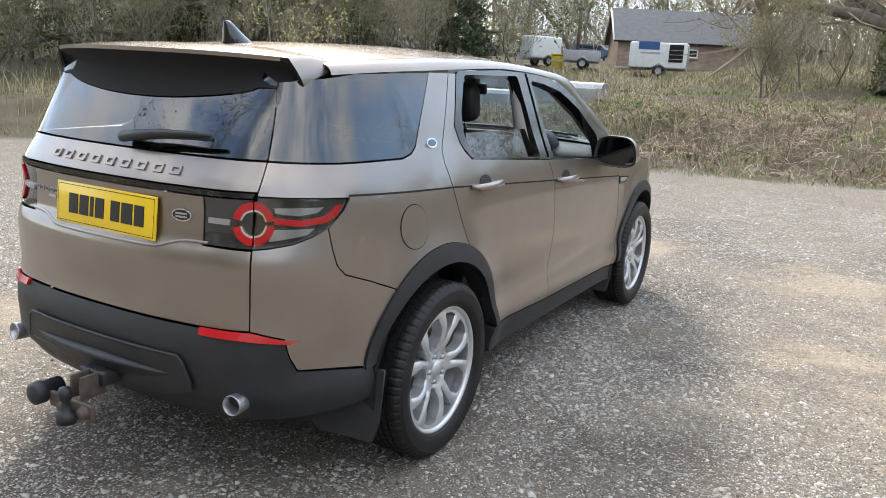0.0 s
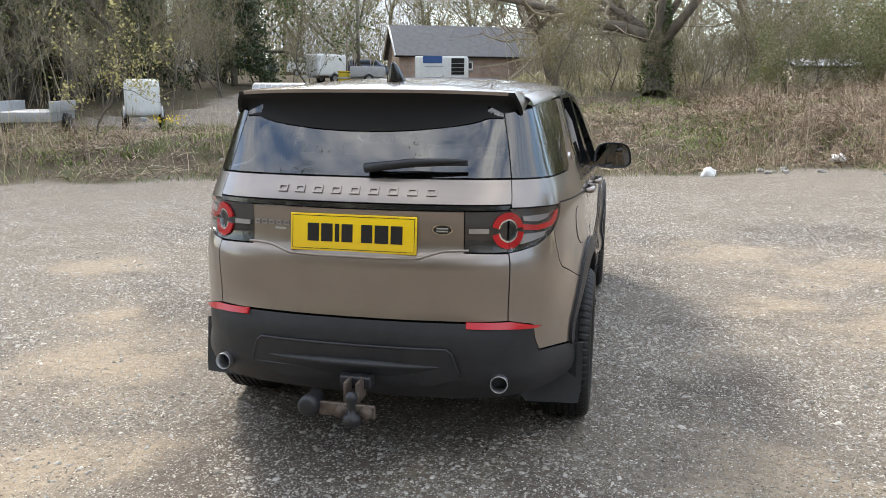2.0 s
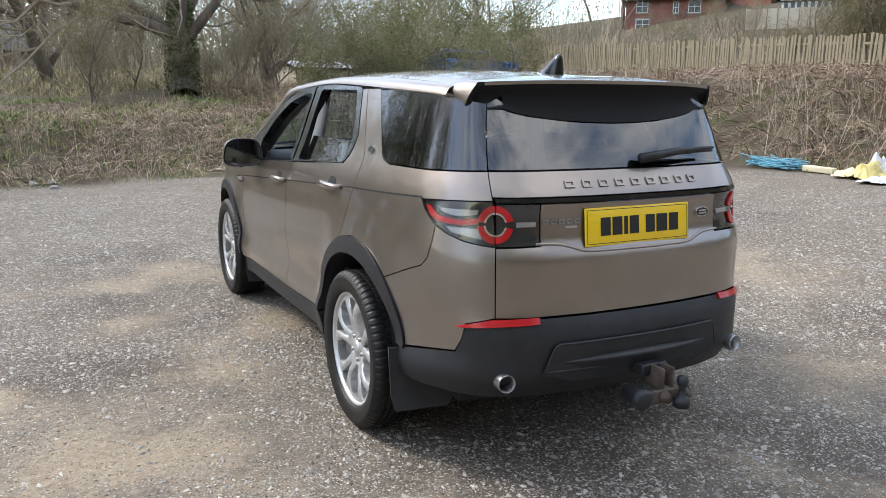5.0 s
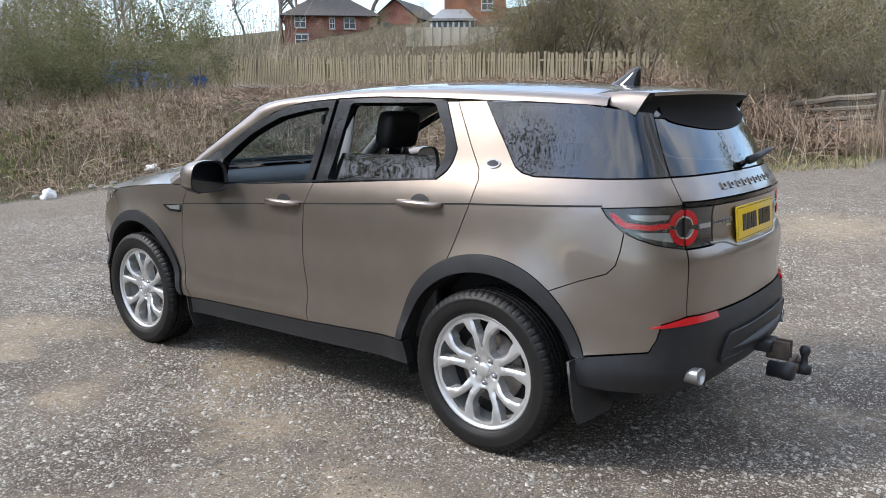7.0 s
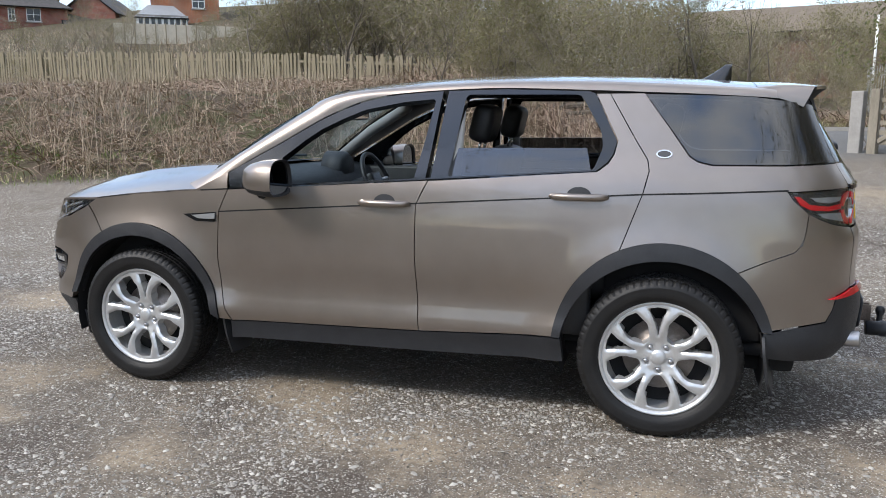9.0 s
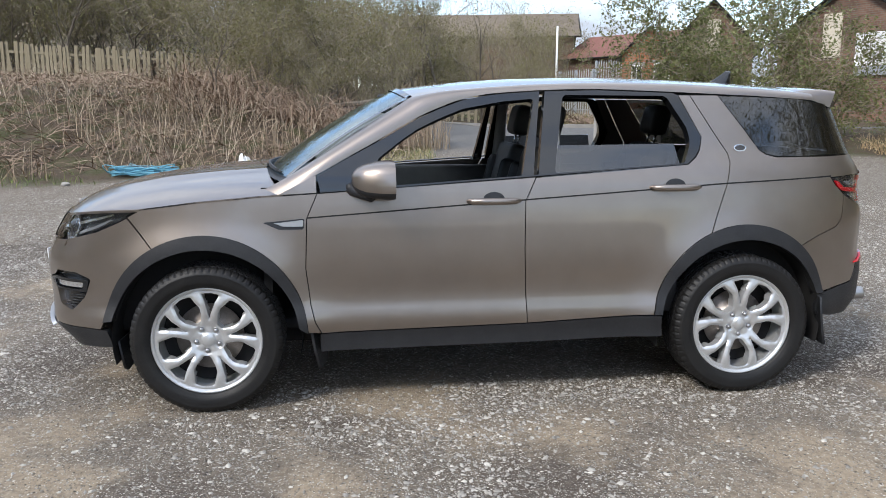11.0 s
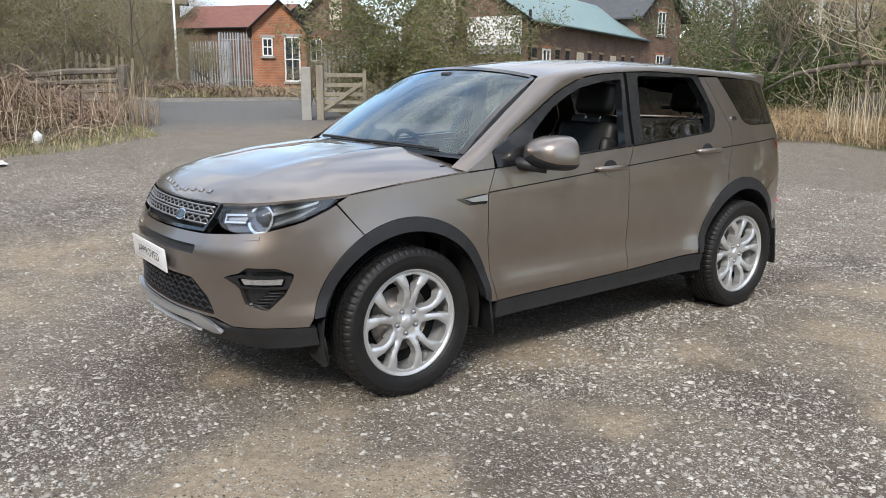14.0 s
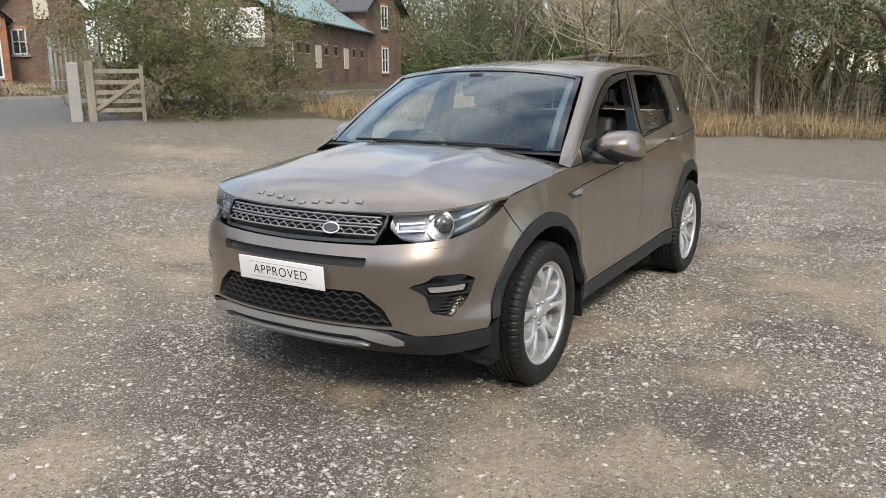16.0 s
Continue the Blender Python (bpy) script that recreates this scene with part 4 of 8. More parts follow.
haze("hill_buds", 26000, (-5, 34, 40, 60), 8.0, .10, HAZE, "brown spring buds of the slope behind the old trees", 190)
x, y = region(2600, (-5, 34, 38, 58), 301)
r_ = np.random.default_rng(302)
stuff("slope_thicket", ribbons(x, y, r_.uniform(2, 7, len(x)), .05, .5, 303, bend=.4), PALE_TWIG, "bare thicket on the slope behind the old trees", "woodland")


def conifer(seed, height):
    """Trunk and crown of a pine: whorls of drooping boughs with needle tufts."""
    r = random.Random(seed)
    g = np.random.default_rng(seed)
    tv, tf = limb_mesh([([Vector((0, 0, -.1)), Vector((.05, 0, height * .5)), Vector((0, .05, height))], [height * .022, height * .014, .02], 0)])
    tips = []
    z = height * .12
    while z < height * .97:
        reach = (height - z) * .34 + .25
        for k in range(7):
            a = r.uniform(0, 6.28)
            n = int(26 * reach)
            t_ = g.random(n) ** .7
            tips.append(np.stack([reach * t_ * math.cos(a), reach * t_ * math.sin(a), z + .10 * reach * t_ - .42 * reach * t_ * t_], 1) + g.normal(0, .13, (n, 3)) * (.4 + t_[:, None]))
        z += r.uniform(.28, .45)
    v, f = leaves(np.concatenate(tips), .15, seed)
    return mesh_np("trunk", np.array([tuple(p) for p in tv]), np.array(tf), BARK, True), mesh_np("crown", v, f, NEEDLE)


PINE = [conifer(401, 13), conifer(402, 11)]
PINES = [(-27.0, 29.0, 1.0), (-24.4, 31.0, .9), (-31.5, 26.0, 1.0), (-21.6, 38.5, .85), (-36.0, 33.0, 1.1), (-29.0, 35.0, 1.1)]
for xx, yy, sc in PINES:
    plant("pine_tree", PINE[int(xx) % 2], xx, yy, sc, xx, "dark green pine tree at the edge of the wood", "pines")
for xx, yy, sc in ((8.6, 18.4, .95), (9.7, 19.2, 1.05), (7.5, 17.9, .75), (5.3, 17.6, .80), (6.1, 18.3, .7)):
    plant("evergreen_bush", BUSHY[int(yy * 7) % 2], xx, yy, sc, xx, "dark green leafy shrub on the bank", "shrubs on the bank")
for xx, yy, sc in ((13.4, -23.6, .62), (12.4, -22.6, .5), (-2.0, -20.2, .7)):
    plant("woodland_tree", IVIED[int(xx) % 2], xx, yy, sc, xx, "green ivy-clad woodland tree", "woodland")
for xx, yy, sc in ((10.6, -19.6, .5), (9.9, -20.4, .42), (1.6, -18.3, .60), (-4.6, -18.4, .7), (8.4, -22.5, .8)):
    plant("woodland_tree", BARE[int(xx * 3) % 3], xx, yy, sc * 1.9, xx * 2, "bare tree with pale twigs at the wood's edge", "woodland")
log = thing("fallen_trunk", "mossy fallen tree bough under the twigs", "tree")
part("stem", tube([(9.8, -19.0, 1.35), (8.8, -19.0, 1.85), (7.7, -19.1, 2.05), (6.8, -19.2, 2.15), (5.6, -19.5, 2.1), (4.2, -20.0, 2.25)], [.03, .06, .075, .08, .075, .05], 9), BARK, log)
for bx, dy, dz in ((8.4, .3, -1.1), (7.3, -.3, .8), (6.3, .4, .7)):
    part("branch", tube([(bx, -19.1, 1.98), (bx - .25, -19.1 + dy * .5, 1.98 + dz * .5), (bx - .3, -19.1 + dy, 1.98 + dz)], [.05, .04, .02], 6), BARK, log)
sap = tree_meshes("sapling", 407, SPRING, 900, .045, height=2.3, trunk=.03, levels=3, spread_=.7, children=(7, 5, 4), up=.2, crook=.25, first=.15)
plant("sapling_tree", sap, -10.1, 9.9, .95, .4, "slender sapling with fresh pale green leaves")
haze("low_ivy", 5200, (7.6, 11.6, -20.6, -19.2), 2.1, .07, IVY, "glossy ivy over a low bough at the wood's edge", 621)
haze("clipped_hedge", 16000, (6, 44, -50, -47), 4.4, .17, IVY, "long dark clipped hedge beyond the grass", 631)
for xx, sc in ((17, .62), (20.5, .7), (23.5, .6), (27, .75), (31, .7)):
    plant("woodland_tree", BARE[int(xx) % 3], xx, -53, sc * 2.3, xx, "bare twiggy tree beyond the hedge", "trees beyond the hedge")
x, y = region(220, (4.0, 6.4, -16.6, -14.6), 641, lambda x, y, d: np.hypot(x - 5.2, y + 15.6) < .8)
r_ = np.random.default_rng(642)
stuff("pale_reeds", ribbons(x, y, r_.uniform(.9, 1.6, len(x)), .018, .30, 643, bend=.35), SUN_TWIG, "tuft of tall bleached reeds in the straw", "reeds")
for xx, yy, s in ((22.0, -2.0, 1.15), (23.2, -3.3, 1.0), (22.6, -.5, 1.25), (21.8, 1.2, 1.2), (24.2, -1.6, 1.3), (23.6, 1.8, 1.3)):
    plant("scrub_bush", (LEAFY + SCRUB)[int(yy * 5) % 5], xx, yy, s, xx * 5, "tangled scrub bush with spring leaves", "scrub across the lane")
rv = random.Random(612)
for i in range(26):
    xx, yy = rv.uniform(25, 33), rv.uniform(-8.6, .5)
    plant("scrub_bush", LEAFY[i % 2] if i % 3 == 0 else SCRUB[i % 3], xx, yy, rv.uniform(.62, 1.0) * (1.12 if yy > -5 else .8), rv.uniform(0, 6.28), "tangled scrub bush across the lane", "scrub across the lane")
for i in range(16):
    xx, yy = rv.uniform(40, 47), rv.uniform(-11, 3)
    plant("scrub_bush", LEAFY[i % 2] if i % 3 == 0 else SCRUB[i % 3], xx, yy, rv.uniform(1.35, 1.75), rv.uniform(0, 6.28), "tall scrub bush before the long building", "scrub across the lane")
for xx, yy, s in ((21.6, -3.6, .62), (22.4, -4.6, .5), (21.4, -2.6, .75)):
    plant("sapling_tree", BARE[int(yy * -3) % 3], xx, yy, s, xx * 5, "thin bare sapling with pale upright stems", "saplings across the lane")
# bramble round the old gate
x, y = region(3000, (11.2, 14.6, -.6, 4.5), 191, lambda x, y, d: d > .35)
stuff("bramble_thicket", arcs(x, y, land(x, y), 1.3, .013, 192, .62, 5), BRAMBLE, "high tangle of bramble canes round the old gate", "bramble")
# daffodils in the storage yard
daff = thing("daffodils", "clump of yellow daffodils in green leaves", "flowers", at=(-10.3, 13.0, float(land(-10.3, 13.0))))
r_ = np.random.default_rng(195)
px_, py_ = r_.normal(0, .16, 160), r_.normal(0, .12, 160)
v_, f_ = ribbons(px_, py_, r_.uniform(.22, .42, 160), .016, .5, 196, base_z=np.zeros(160))
raw("leaf_blades", v_.tolist(), f_.tolist(), GREEN, daff, "green strap leaves")
YELLOW = worn("daffodil_yellow", (.72, .50, .02), (.85, .68, .06), 20, .6)
v_, f_ = leaves(np.stack([r_.normal(0, .24, 110), r_.normal(0, .16, 110), r_.uniform(.28, .50, 110)], 1), .040, 197)
raw("blooms", v_.tolist(), f_.tolist(), YELLOW, daff, "yellow blooms")
haze("hedge_leaves", 30000, (-24, 6.4, -21.5, -18.4), 7.0, .024, SPRING, "yellow-green spring leaves along the wood's edge", 211)
x, y = region(16000, (18.5, 48, 8, 56), 213, lambda x, y, d: d > 1)
r_ = np.random.default_rng(214)
stuff("hillside_grass", ribbons(x, y, r_.uniform(.2, .7, len(x)), .035, .9, 215, bend=.8), DRY, "tan dead grass over the hillside", "grass")
for xx, yy, s in ((13.3, .5, .62), (12.9, 1.7, .70), (14.3, .1, .85), (12.2, 2.2, .55), (14.8, 1.4, 1.0), (13.9, 2.6, .9), (15.2, -.3, .8), (11.6, 1.6, .45)):
    plant("scrub_bush", SCRUB[int(yy * 10) % 3], xx, yy, s, xx * 7, "bare brown scrub bush round the old gate", "scrub round the old gate")
x, y = region(16000, (8.3, 13, -1.6, 4.5), 221, lambda x, y, d: (d > -.2) & (d < .8))
r_ = np.random.default_rng(222)
stuff("mossy_verge", ribbons(x, y, r_.uniform(.02, .10, len(x)), .014, 1.0, 223, bend=.7, segs=2), GRASS, "short yellow-green grass under the brambles", "grass")
# rough growth at the foot of the palisade and beside the gate
x, y = region(7000, (20.2, 29, -12, -1), 231, lambda x, y, d: (d > .3) & clump(x, y, 1.9, .6, -.4))
r_ = np.random.default_rng(232)
stuff("lane_grass", ribbons(x, y, r_.uniform(.06, .24, len(x)), .026, .9, 233, bend=.8), GRASS, "rough grass and weeds across the lane", "grass")
x, y = region(1600, (20.6, 24, -9, -4), 234, lambda x, y, d: (d > .4) & clump(x, y, 2.6, .8, .1))
stuff("brush_heap", arcs(x, y, land(x, y), 1.1, .022, 235, .5, 4), BRAMBLE, "low heap of cut brushwood by the palisade", "brushwood")
for xx, yy, s in ((12.75, -5.0, .42), (11.3, -5.9, .34), (13.1, -5.6, .55)):
    plant("scrub_bush", SCRUB[int(yy * -10) % 3], xx, yy, s, xx * 9, "thin twiggy bush beside the gate post", "scrub by the gate")
x, y = region(11000, (-15, 6, 22, 40), 241, lambda x, y, d: clump(x, y, 3.9, .5, -.6))
r_ = np.random.default_rng(242)
stuff("rough_pasture", ribbons(x, y, r_.uniform(.12, .45, len(x)), .034, .9, 243, bend=.8), GRASS, "rough grass beyond the bank", "grass")

# ---- buildings, fences and yard things in the distance ----
def brick_mat(name, a, b, mortar, scale=1.0):
    m = mat(name, a, .85)
    n_, l_, b_ = nodes_of(m)
    co, t = n_.new("ShaderNodeTexCoord"), n_.new("ShaderNodeTexBrick")
    t.inputs["Scale"].default_value = 1
    t.inputs["Brick Width"].default_value, t.inputs["Row Height"].default_value, t.inputs["Mortar Size"].default_value = .225 * scale, .075 * scale, .010
    t.inputs["Color1"].default_value, t.inputs["Color2"].default_value, t.inputs["Mortar"].default_value = (*a, 1), (*b, 1), (*mortar, 1)
    sep, cmb, add = n_.new("ShaderNodeSeparateXYZ"), n_.new("ShaderNodeCombineXYZ"), n_.new("ShaderNodeMath")
    l_.new(co.outputs["Object"], sep.inputs[0])
    l_.new(sep.outputs["X"], add.inputs[0])
    l_.new(sep.outputs["Y"], add.inputs[1])
    l_.new(add.outputs[0], cmb.inputs["X"])
    l_.new(sep.outputs["Z"], cmb.inputs["Y"])
    l_.new(cmb.outputs[0], t.inputs["Vector"])
    st = ramp(m, tex_noise(m, .7, 6, .65).outputs["Fac"], [(.35, (.55, .55, .55)), (.7, (1.15, 1.12, 1.1))])
    base(m, mixed(m, 1.0, t.outputs["Color"], st.outputs["Color"], "MULTIPLY"))
    bump(m, t.outputs["Fac"], .4, .006)
    return m


BRICK_OLD = brick_mat("old_brown_brick", (.15, .082, .055), (.235, .130, .086), (.18, .155, .13))
BRICK_ORANGE = brick_mat("orange_brick", (.42, .135, .055), (.50, .18, .075), (.35, .28, .22))
BRICK_RED = brick_mat("red_brick", (.30, .085, .055), (.36, .11, .07), (.30, .24, .21))
BRICK_PALE = brick_mat("pale_brick", (.33, .22, .165), (.42, .29, .22), (.40, .36, .32))
SLATE = worn("grey_slate", (.055, .058, .066), (.11, .113, .122), 3, .7, 0, 12, .4)
TILE_DARK = worn("dark_roof_tiles", (.050, .046, .044), (.11, .10, .092), 4, .8, 0, 14, .5)
TILE_BROWN = worn("brown_roof_tiles", (.10, .078, .058), (.20, .16, .12), 3, .85, 0, 10, .5)
TILE_RED = worn("red_brown_roof", (.15, .060, .045), (.24, .10, .075), 3, .75, 0, 10, .4)
SANDSTONE = worn("sandstone_edging", (.24, .18, .125), (.36, .28, .20), 5, .9, 0, 30, .4)
GREEN_ROOF = worn("green_metal_roof", (.165, .255, .262), (.245, .345, .345), 2, .55, 0, 9, .15)
WHITE = worn("white_paint", (.66, .66, .64), (.80, .80, .78), 4, .5)
CREAM = worn("cream_board", (.50, .44, .34), (.62, .56, .45), 5, .7)
PANE = mat("dark_pane", (.035, .042, .05), .06, 0, Coat_Weight=.4)
PALE_WOOD = worn("weathered_paling", (.19, .160, .105), (.36, .31, .215), 7, .9, 0, 40, .5, (1, 1, .15))
GREY_WOOD = worn("grey_old_timber", (.085, .075, .063), (.23, .205, .172), 8, .9, 0, 45, .6, (.3, 1, 1))
GALV = worn("galvanised_steel", (.36, .38, .40), (.52, .54, .56), 9, .45, .55)
PLASTIC_W = worn("white_plastic", (.58, .60, .60), (.76, .77, .76), 5, .5)
GREY_METAL = worn("dull_grey_metal", (.30, .31, .32), (.46, .47, .48), 5, .5, .5)
BLUE = mat("blue_sheet", (.03, .09, .26), .6)
NAVY = mat("dark_blue_paint", (.02, .035, .075), .35, .3, Coat_Weight=.5)
YELLOW = mat("yellow_plastic", (.62, .46, .03), .6)
CONCRETE = worn("concrete", (.25, .24, .225), (.40, .385, .36), 4, .9, 0, 60, .3)


def building(name, label, at, yaw, L, W, base_z, eave, ridge, wall_mat, roof_mat, windows=(), hip=0.0, over=.3, chimney=None, ridge_at=.5):
    """A house: L along its front, W deep; local front at y = 0. windows: (face, u, z, w, h, kind)."""
    b = new(name)
    b.matrix_world = pose(at[0], at[1], 0, 0, 0, yaw)
    tagged(b, label, "building")
    ym = W * ridge_at
    bm = bmesh.new()
    lo = [bm.verts.new(p) for p in ((0, 0, base_z - 1), (L, 0, base_z - 1), (L, W, base_z - 1), (0, W, base_z - 1))]
    hi = [bm.verts.new(p) for p in ((0, 0, eave), (L, 0, eave), (L, W, eave), (0, W, eave))]
    for i in range(4):
        bm.faces.new((lo[i], lo[(i + 1) % 4], hi[(i + 1) % 4], hi[i]))
    if not hip:
        g0, g1 = bm.verts.new((0, ym, ridge - .06)), bm.verts.new((L, ym, ridge - .06))
        bm.faces.new((hi[3], hi[0], g0))
        bm.faces.new((hi[1], hi[2], g1))
    bm.faces.new(lo[::-1])
    bmesh.ops.recalc_face_normals(bm, faces=bm.faces)
    part("wall", bm, wall_mat, b, smooth=False)
    sl = (ridge - eave) / max(ym, .1)
    z0 = eave - sl * over
    bm = bmesh.new()
    h0, h1 = (hip, L - hip) if hip else (-over, L + over)
    r0, r1 = bm.verts.new((h0, ym, ridge)), bm.verts.new((h1, ym, ridge))
    e = [bm.verts.new(p) for p in ((-over, -over, z0), (L + over, -over, z0), (L + over, W + over, z0), (-over, W + over, z0))]
    bm.faces.new((e[0], e[1], r1, r0))
    bm.faces.new((e[2], e[3], r0, r1))
    if hip:
        bm.faces.new((e[1], e[2], r1))
        bm.faces.new((e[3], e[0], r0))
    bm.normal_update()
    thicken(bm, .10, Vector((0, 0, 1)))
    roof_ = part("roof", bm, roof_mat, b, smooth=False)
    part("gutter", tube([(-over, -over - .05, z0 - .04), (L + over, -over - .05, z0 - .04)], .055, 6), LINER_D if roof_mat is not GREEN_ROOF else GREEN_ROOF, roof_)
    if not hip:
        for xx in (-over, L + over):
            part("bargeboard", tube([(xx, -over, z0 - .05), (xx, ym, ridge - .05), (xx, W + over, z0 - .05)], .07, 4), WHITE if wall_mat is BRICK_PALE else LINER_D, roof_)
    if chimney:
        cx, cy, top = chimney
        st = part("chimney", box((cx - .35, cy - .35, eave), (cx + .35, cy + .35, top), None, .01), wall_mat, roof_, smooth=False)
        for d in (-.15, .15):
            part("chimney_pot", lathe([(.10, top), (.11, top + .1), (.085, top + .35), (.07, top + .35)], 10, Matrix.Translation((cx + d, cy, 0)) @ Euler((0, radians(-90), 0)).to_matrix().to_4x4()), BRICK_ORANGE, st)
    frames = {"f": Matrix.Identity(4), "l": pose(0, W, 0, 0, 0, -90), "r": pose(L, 0, 0, 0, 0, 90), "b": pose(L, W, 0, 0, 0, 180)}
    for face, u, z, w, h, kind in windows:
        m = frames[face] @ Matrix.Translation((u, 0, z))
        if kind == "board":
            part("boarded_window", box((-w / 2, -.04, -h / 2), (w / 2, .05, h / 2), m, .01), CREAM, b, "cream boarded-up window", smooth=False)
            continue
        if kind == "vent":
            hole = part("vent_opening", box((-w / 2, -.012, -h / 2), (w / 2, .05, h / 2), m), LINER_D, b, "dark square vent opening", smooth=False)
            for z0_, z1_ in ((-h / 2 - .08, -h / 2), (h / 2, h / 2 + .10)):
                part("stone_edge", box((-w / 2 - .08, -.035, z0_), (w / 2 + .08, .02, z1_), m, .008), SANDSTONE, hole, smooth=False)
            continue
        win = part("door" if kind == "door" else "window", box((-w / 2, -.02, -h / 2), (w / 2, .10, h / 2), m, 0), PANE, b, "dark glass in a white frame", smooth=False)
        bars = [((-w / 2, -h / 2), (-w / 2 + .07, h / 2)), ((w / 2 - .07, -h / 2), (w / 2, h / 2)), ((-w / 2, h / 2 - .07), (w / 2, h / 2)), ((-w / 2, -h / 2), (w / 2, -h / 2 + .07))]
        if kind != "slit":
            bars += [((-.025, -h / 2), (.025, h / 2)), ((-w / 2, -.02), (w / 2, .03))]
        for (a0, c0), (a1, c1) in bars:
            part("frame", box((a0, -.06, c0), (a1, .02, c1), m), WHITE, win, smooth=False)
        part("sill", box((-w / 2 - .08, -.12, -h / 2 - .09), (w / 2 + .08, .02, -h / 2), m), CONCRETE, win, smooth=False)
        part("lintel", box((-w / 2 - .1, -.03, h / 2), (w / 2 + .1, .02, h / 2 + .14), m), BRICK_ORANGE if wall_mat is BRICK_OLD else CONCRETE, win, smooth=False)
    return b


# old brick works beyond the gate
works = building("brick_workshop", "old brown brick workshop with a green metal roof and boarded windows", (19.9, -18.5), -66.6, 16.3, 6.0, 1.0, 4.2, 6.1, BRICK_OLD, GREEN_ROOF,
                 [("l", 2.3, 4.2, .75, 1.6, "board"), ("f", 6.0, 2.45, .85, 1.05, "board"), ("f", 10.9, 2.45, .85, 1.05, "board"), ("f", 1.9, 2.45, .85, 1.05, "w")] + [("f", u, 2.78, .46, .40, "vent") for u in (.7, 3.2, 4.4, 7.3, 9.0, 12.6, 14.3)], over=.25)
sign = part("wall_sign", box((3.30, -.10, 3.05), (5.75, -.05, 4.20), pose(0, 6.0, 0, 0, 0, -90), .01), WHITE, works, "white sign with a grey ring and a black arrow", smooth=False)
mm = pose(0, 6.0, 0, 0, 0, -90)
part("sign_ring", tube([mm @ Vector((4.10 + .22 * math.cos(a), -.108, 3.75 + .34 * math.sin(a))) for a in np.linspace(.6, 6.2, 20)], .012, 4), GREY_METAL, sign, smooth=False)
part("sign_arrow", box((3.85, -.112, 3.26), (4.30, -.100, 3.31), mm), INK, sign, smooth=False)
part("sign_bar", box((4.50, -.112, 3.68), (5.30, -.100, 3.75), mm), GREY_METAL, sign, "grey bar of writing", smooth=False)
part("downpipe", tube([(-.05, -.1, 4.4), (-.05, -.1, 1.0)], .06, 6), LINER_D, works)
part("sign_foot", box((3.30, -.09, 2.70), (5.75, -.05, 3.03), mm, .01), GREY_METAL, works, smooth=False)
building("brick_house", "two-storey old brick house with a slate roof", (27.0, -37.6), 10, 9.0, 4.8, 1.0, 5.6, 7.5, BRICK_OLD, SLATE,
         [("l", 2.4, 5.05, .90, 1.35, "w"), ("l", 2.4, 2.5, .90, 1.5, "w")], over=.40, chimney=(4.2, 2.4, 8.3))
building("brick_porch", "small orange brick gable with a white door", (31.0, -14.3), -24, 6.0, 2.5, 1.4, 4.15, 5.35, BRICK_ORANGE, GREEN_ROOF,
         [("l", 1.85, 2.6, .75, 2.1, "door"), ("l", .70, 3.15, .5, .85, "w")], over=.25)
building("brick_gable_house", "brown brick gable house with a boarded window", (30.8, -17.9), -24, 9.0, 3.7, 1.4, 4.6, 6.6, BRICK_OLD, SLATE, [("l", 1.9, 4.9, .6, 1.6, "board"), ("l", .9, 3.1, .6, 1.1, "w")], over=.3)
building("long_bungalow", "long low building with a brown tiled roof", (51.2, -2.0), -103, 12.5, 8.0, 3.0, 6.6, 8.35, BRICK_OLD, TILE_BROWN, over=.5)
building("red_roof_shed", "low shed with a red-brown roof", (48.2, -13.6), -145, 7.2, 6.0, 1.4, 5.0, 6.5, BRICK_OLD, TILE_RED, over=.3)
# red brick houses up the hill
building("red_brick_house", "red brick house with a dark hipped roof", (48.6, 57.3), -43.6, 9.0, 8.0, 6.5, 10.8, 13.0, BRICK_RED, TILE_DARK,
         [("f", 1.5, 10.0, 1.1, 1.15, "w"), ("f", 4.6, 9.85, .55, 1.1, "w"), ("f", 6.3, 9.9, 1.15, 1.15, "w"), ("f", 1.6, 8.3, 1.3, 1.0, "w")], hip=3.2, over=.45)
building("red_brick_house", "red brick house with a dark gabled roof", (57.6, 48.0), 18, 7.0, 4.6, 6.5, 10.6, 12.4, BRICK_RED, TILE_DARK, [("f", 1.3, 9.8, .7, .9, "w")], over=.35)
building("garage_house", "low brick garage with a dark roof", (54.4, 50.6), -43.6, 3.4, 5.0, 6.5, 9.2, 10.4, BRICK_RED, TILE_DARK, over=.3)
building("orange_brick_house", "tall orange brick house end", (50.0, 38.6), -54, 5.2, 6.0, 6.0, 12.4, 14.4, BRICK_ORANGE, TILE_DARK, [("f", 3.6, 10.2, 1.0, 1.1, "w")], over=.3)
cons = building("conservatory", "white-framed glass conservatory beside a house", (47.6, 38.2), -53, 3.7, 3.0, 6.0, 8.7, 9.7, WHITE, GREY_METAL, [("f", .32 + .45 * i, 8.2, .42, .95, "slit") for i in range(8)], hip=.9, over=.12)
# board fence on the hill
hill = thing("board_fence", "pale board fence below the houses", "fence")
for i in range(14):
    t = i / 14
    x0, y0 = 38.0 + 5.2 * t, 32.6 - 6.9 * t
    part("panel", box((0, -.03, 0), (.60, .03, 1.25), pose(x0, y0, 5.75, 0, 0, -53), .01), CREAM, hill, smooth=False)
    part("post", box((.60, -.05, 0), (.66, .05, 1.35), pose(x0, y0, 5.75, 0, 0, -53), .01), PALE_WOOD, hill, smooth=False)

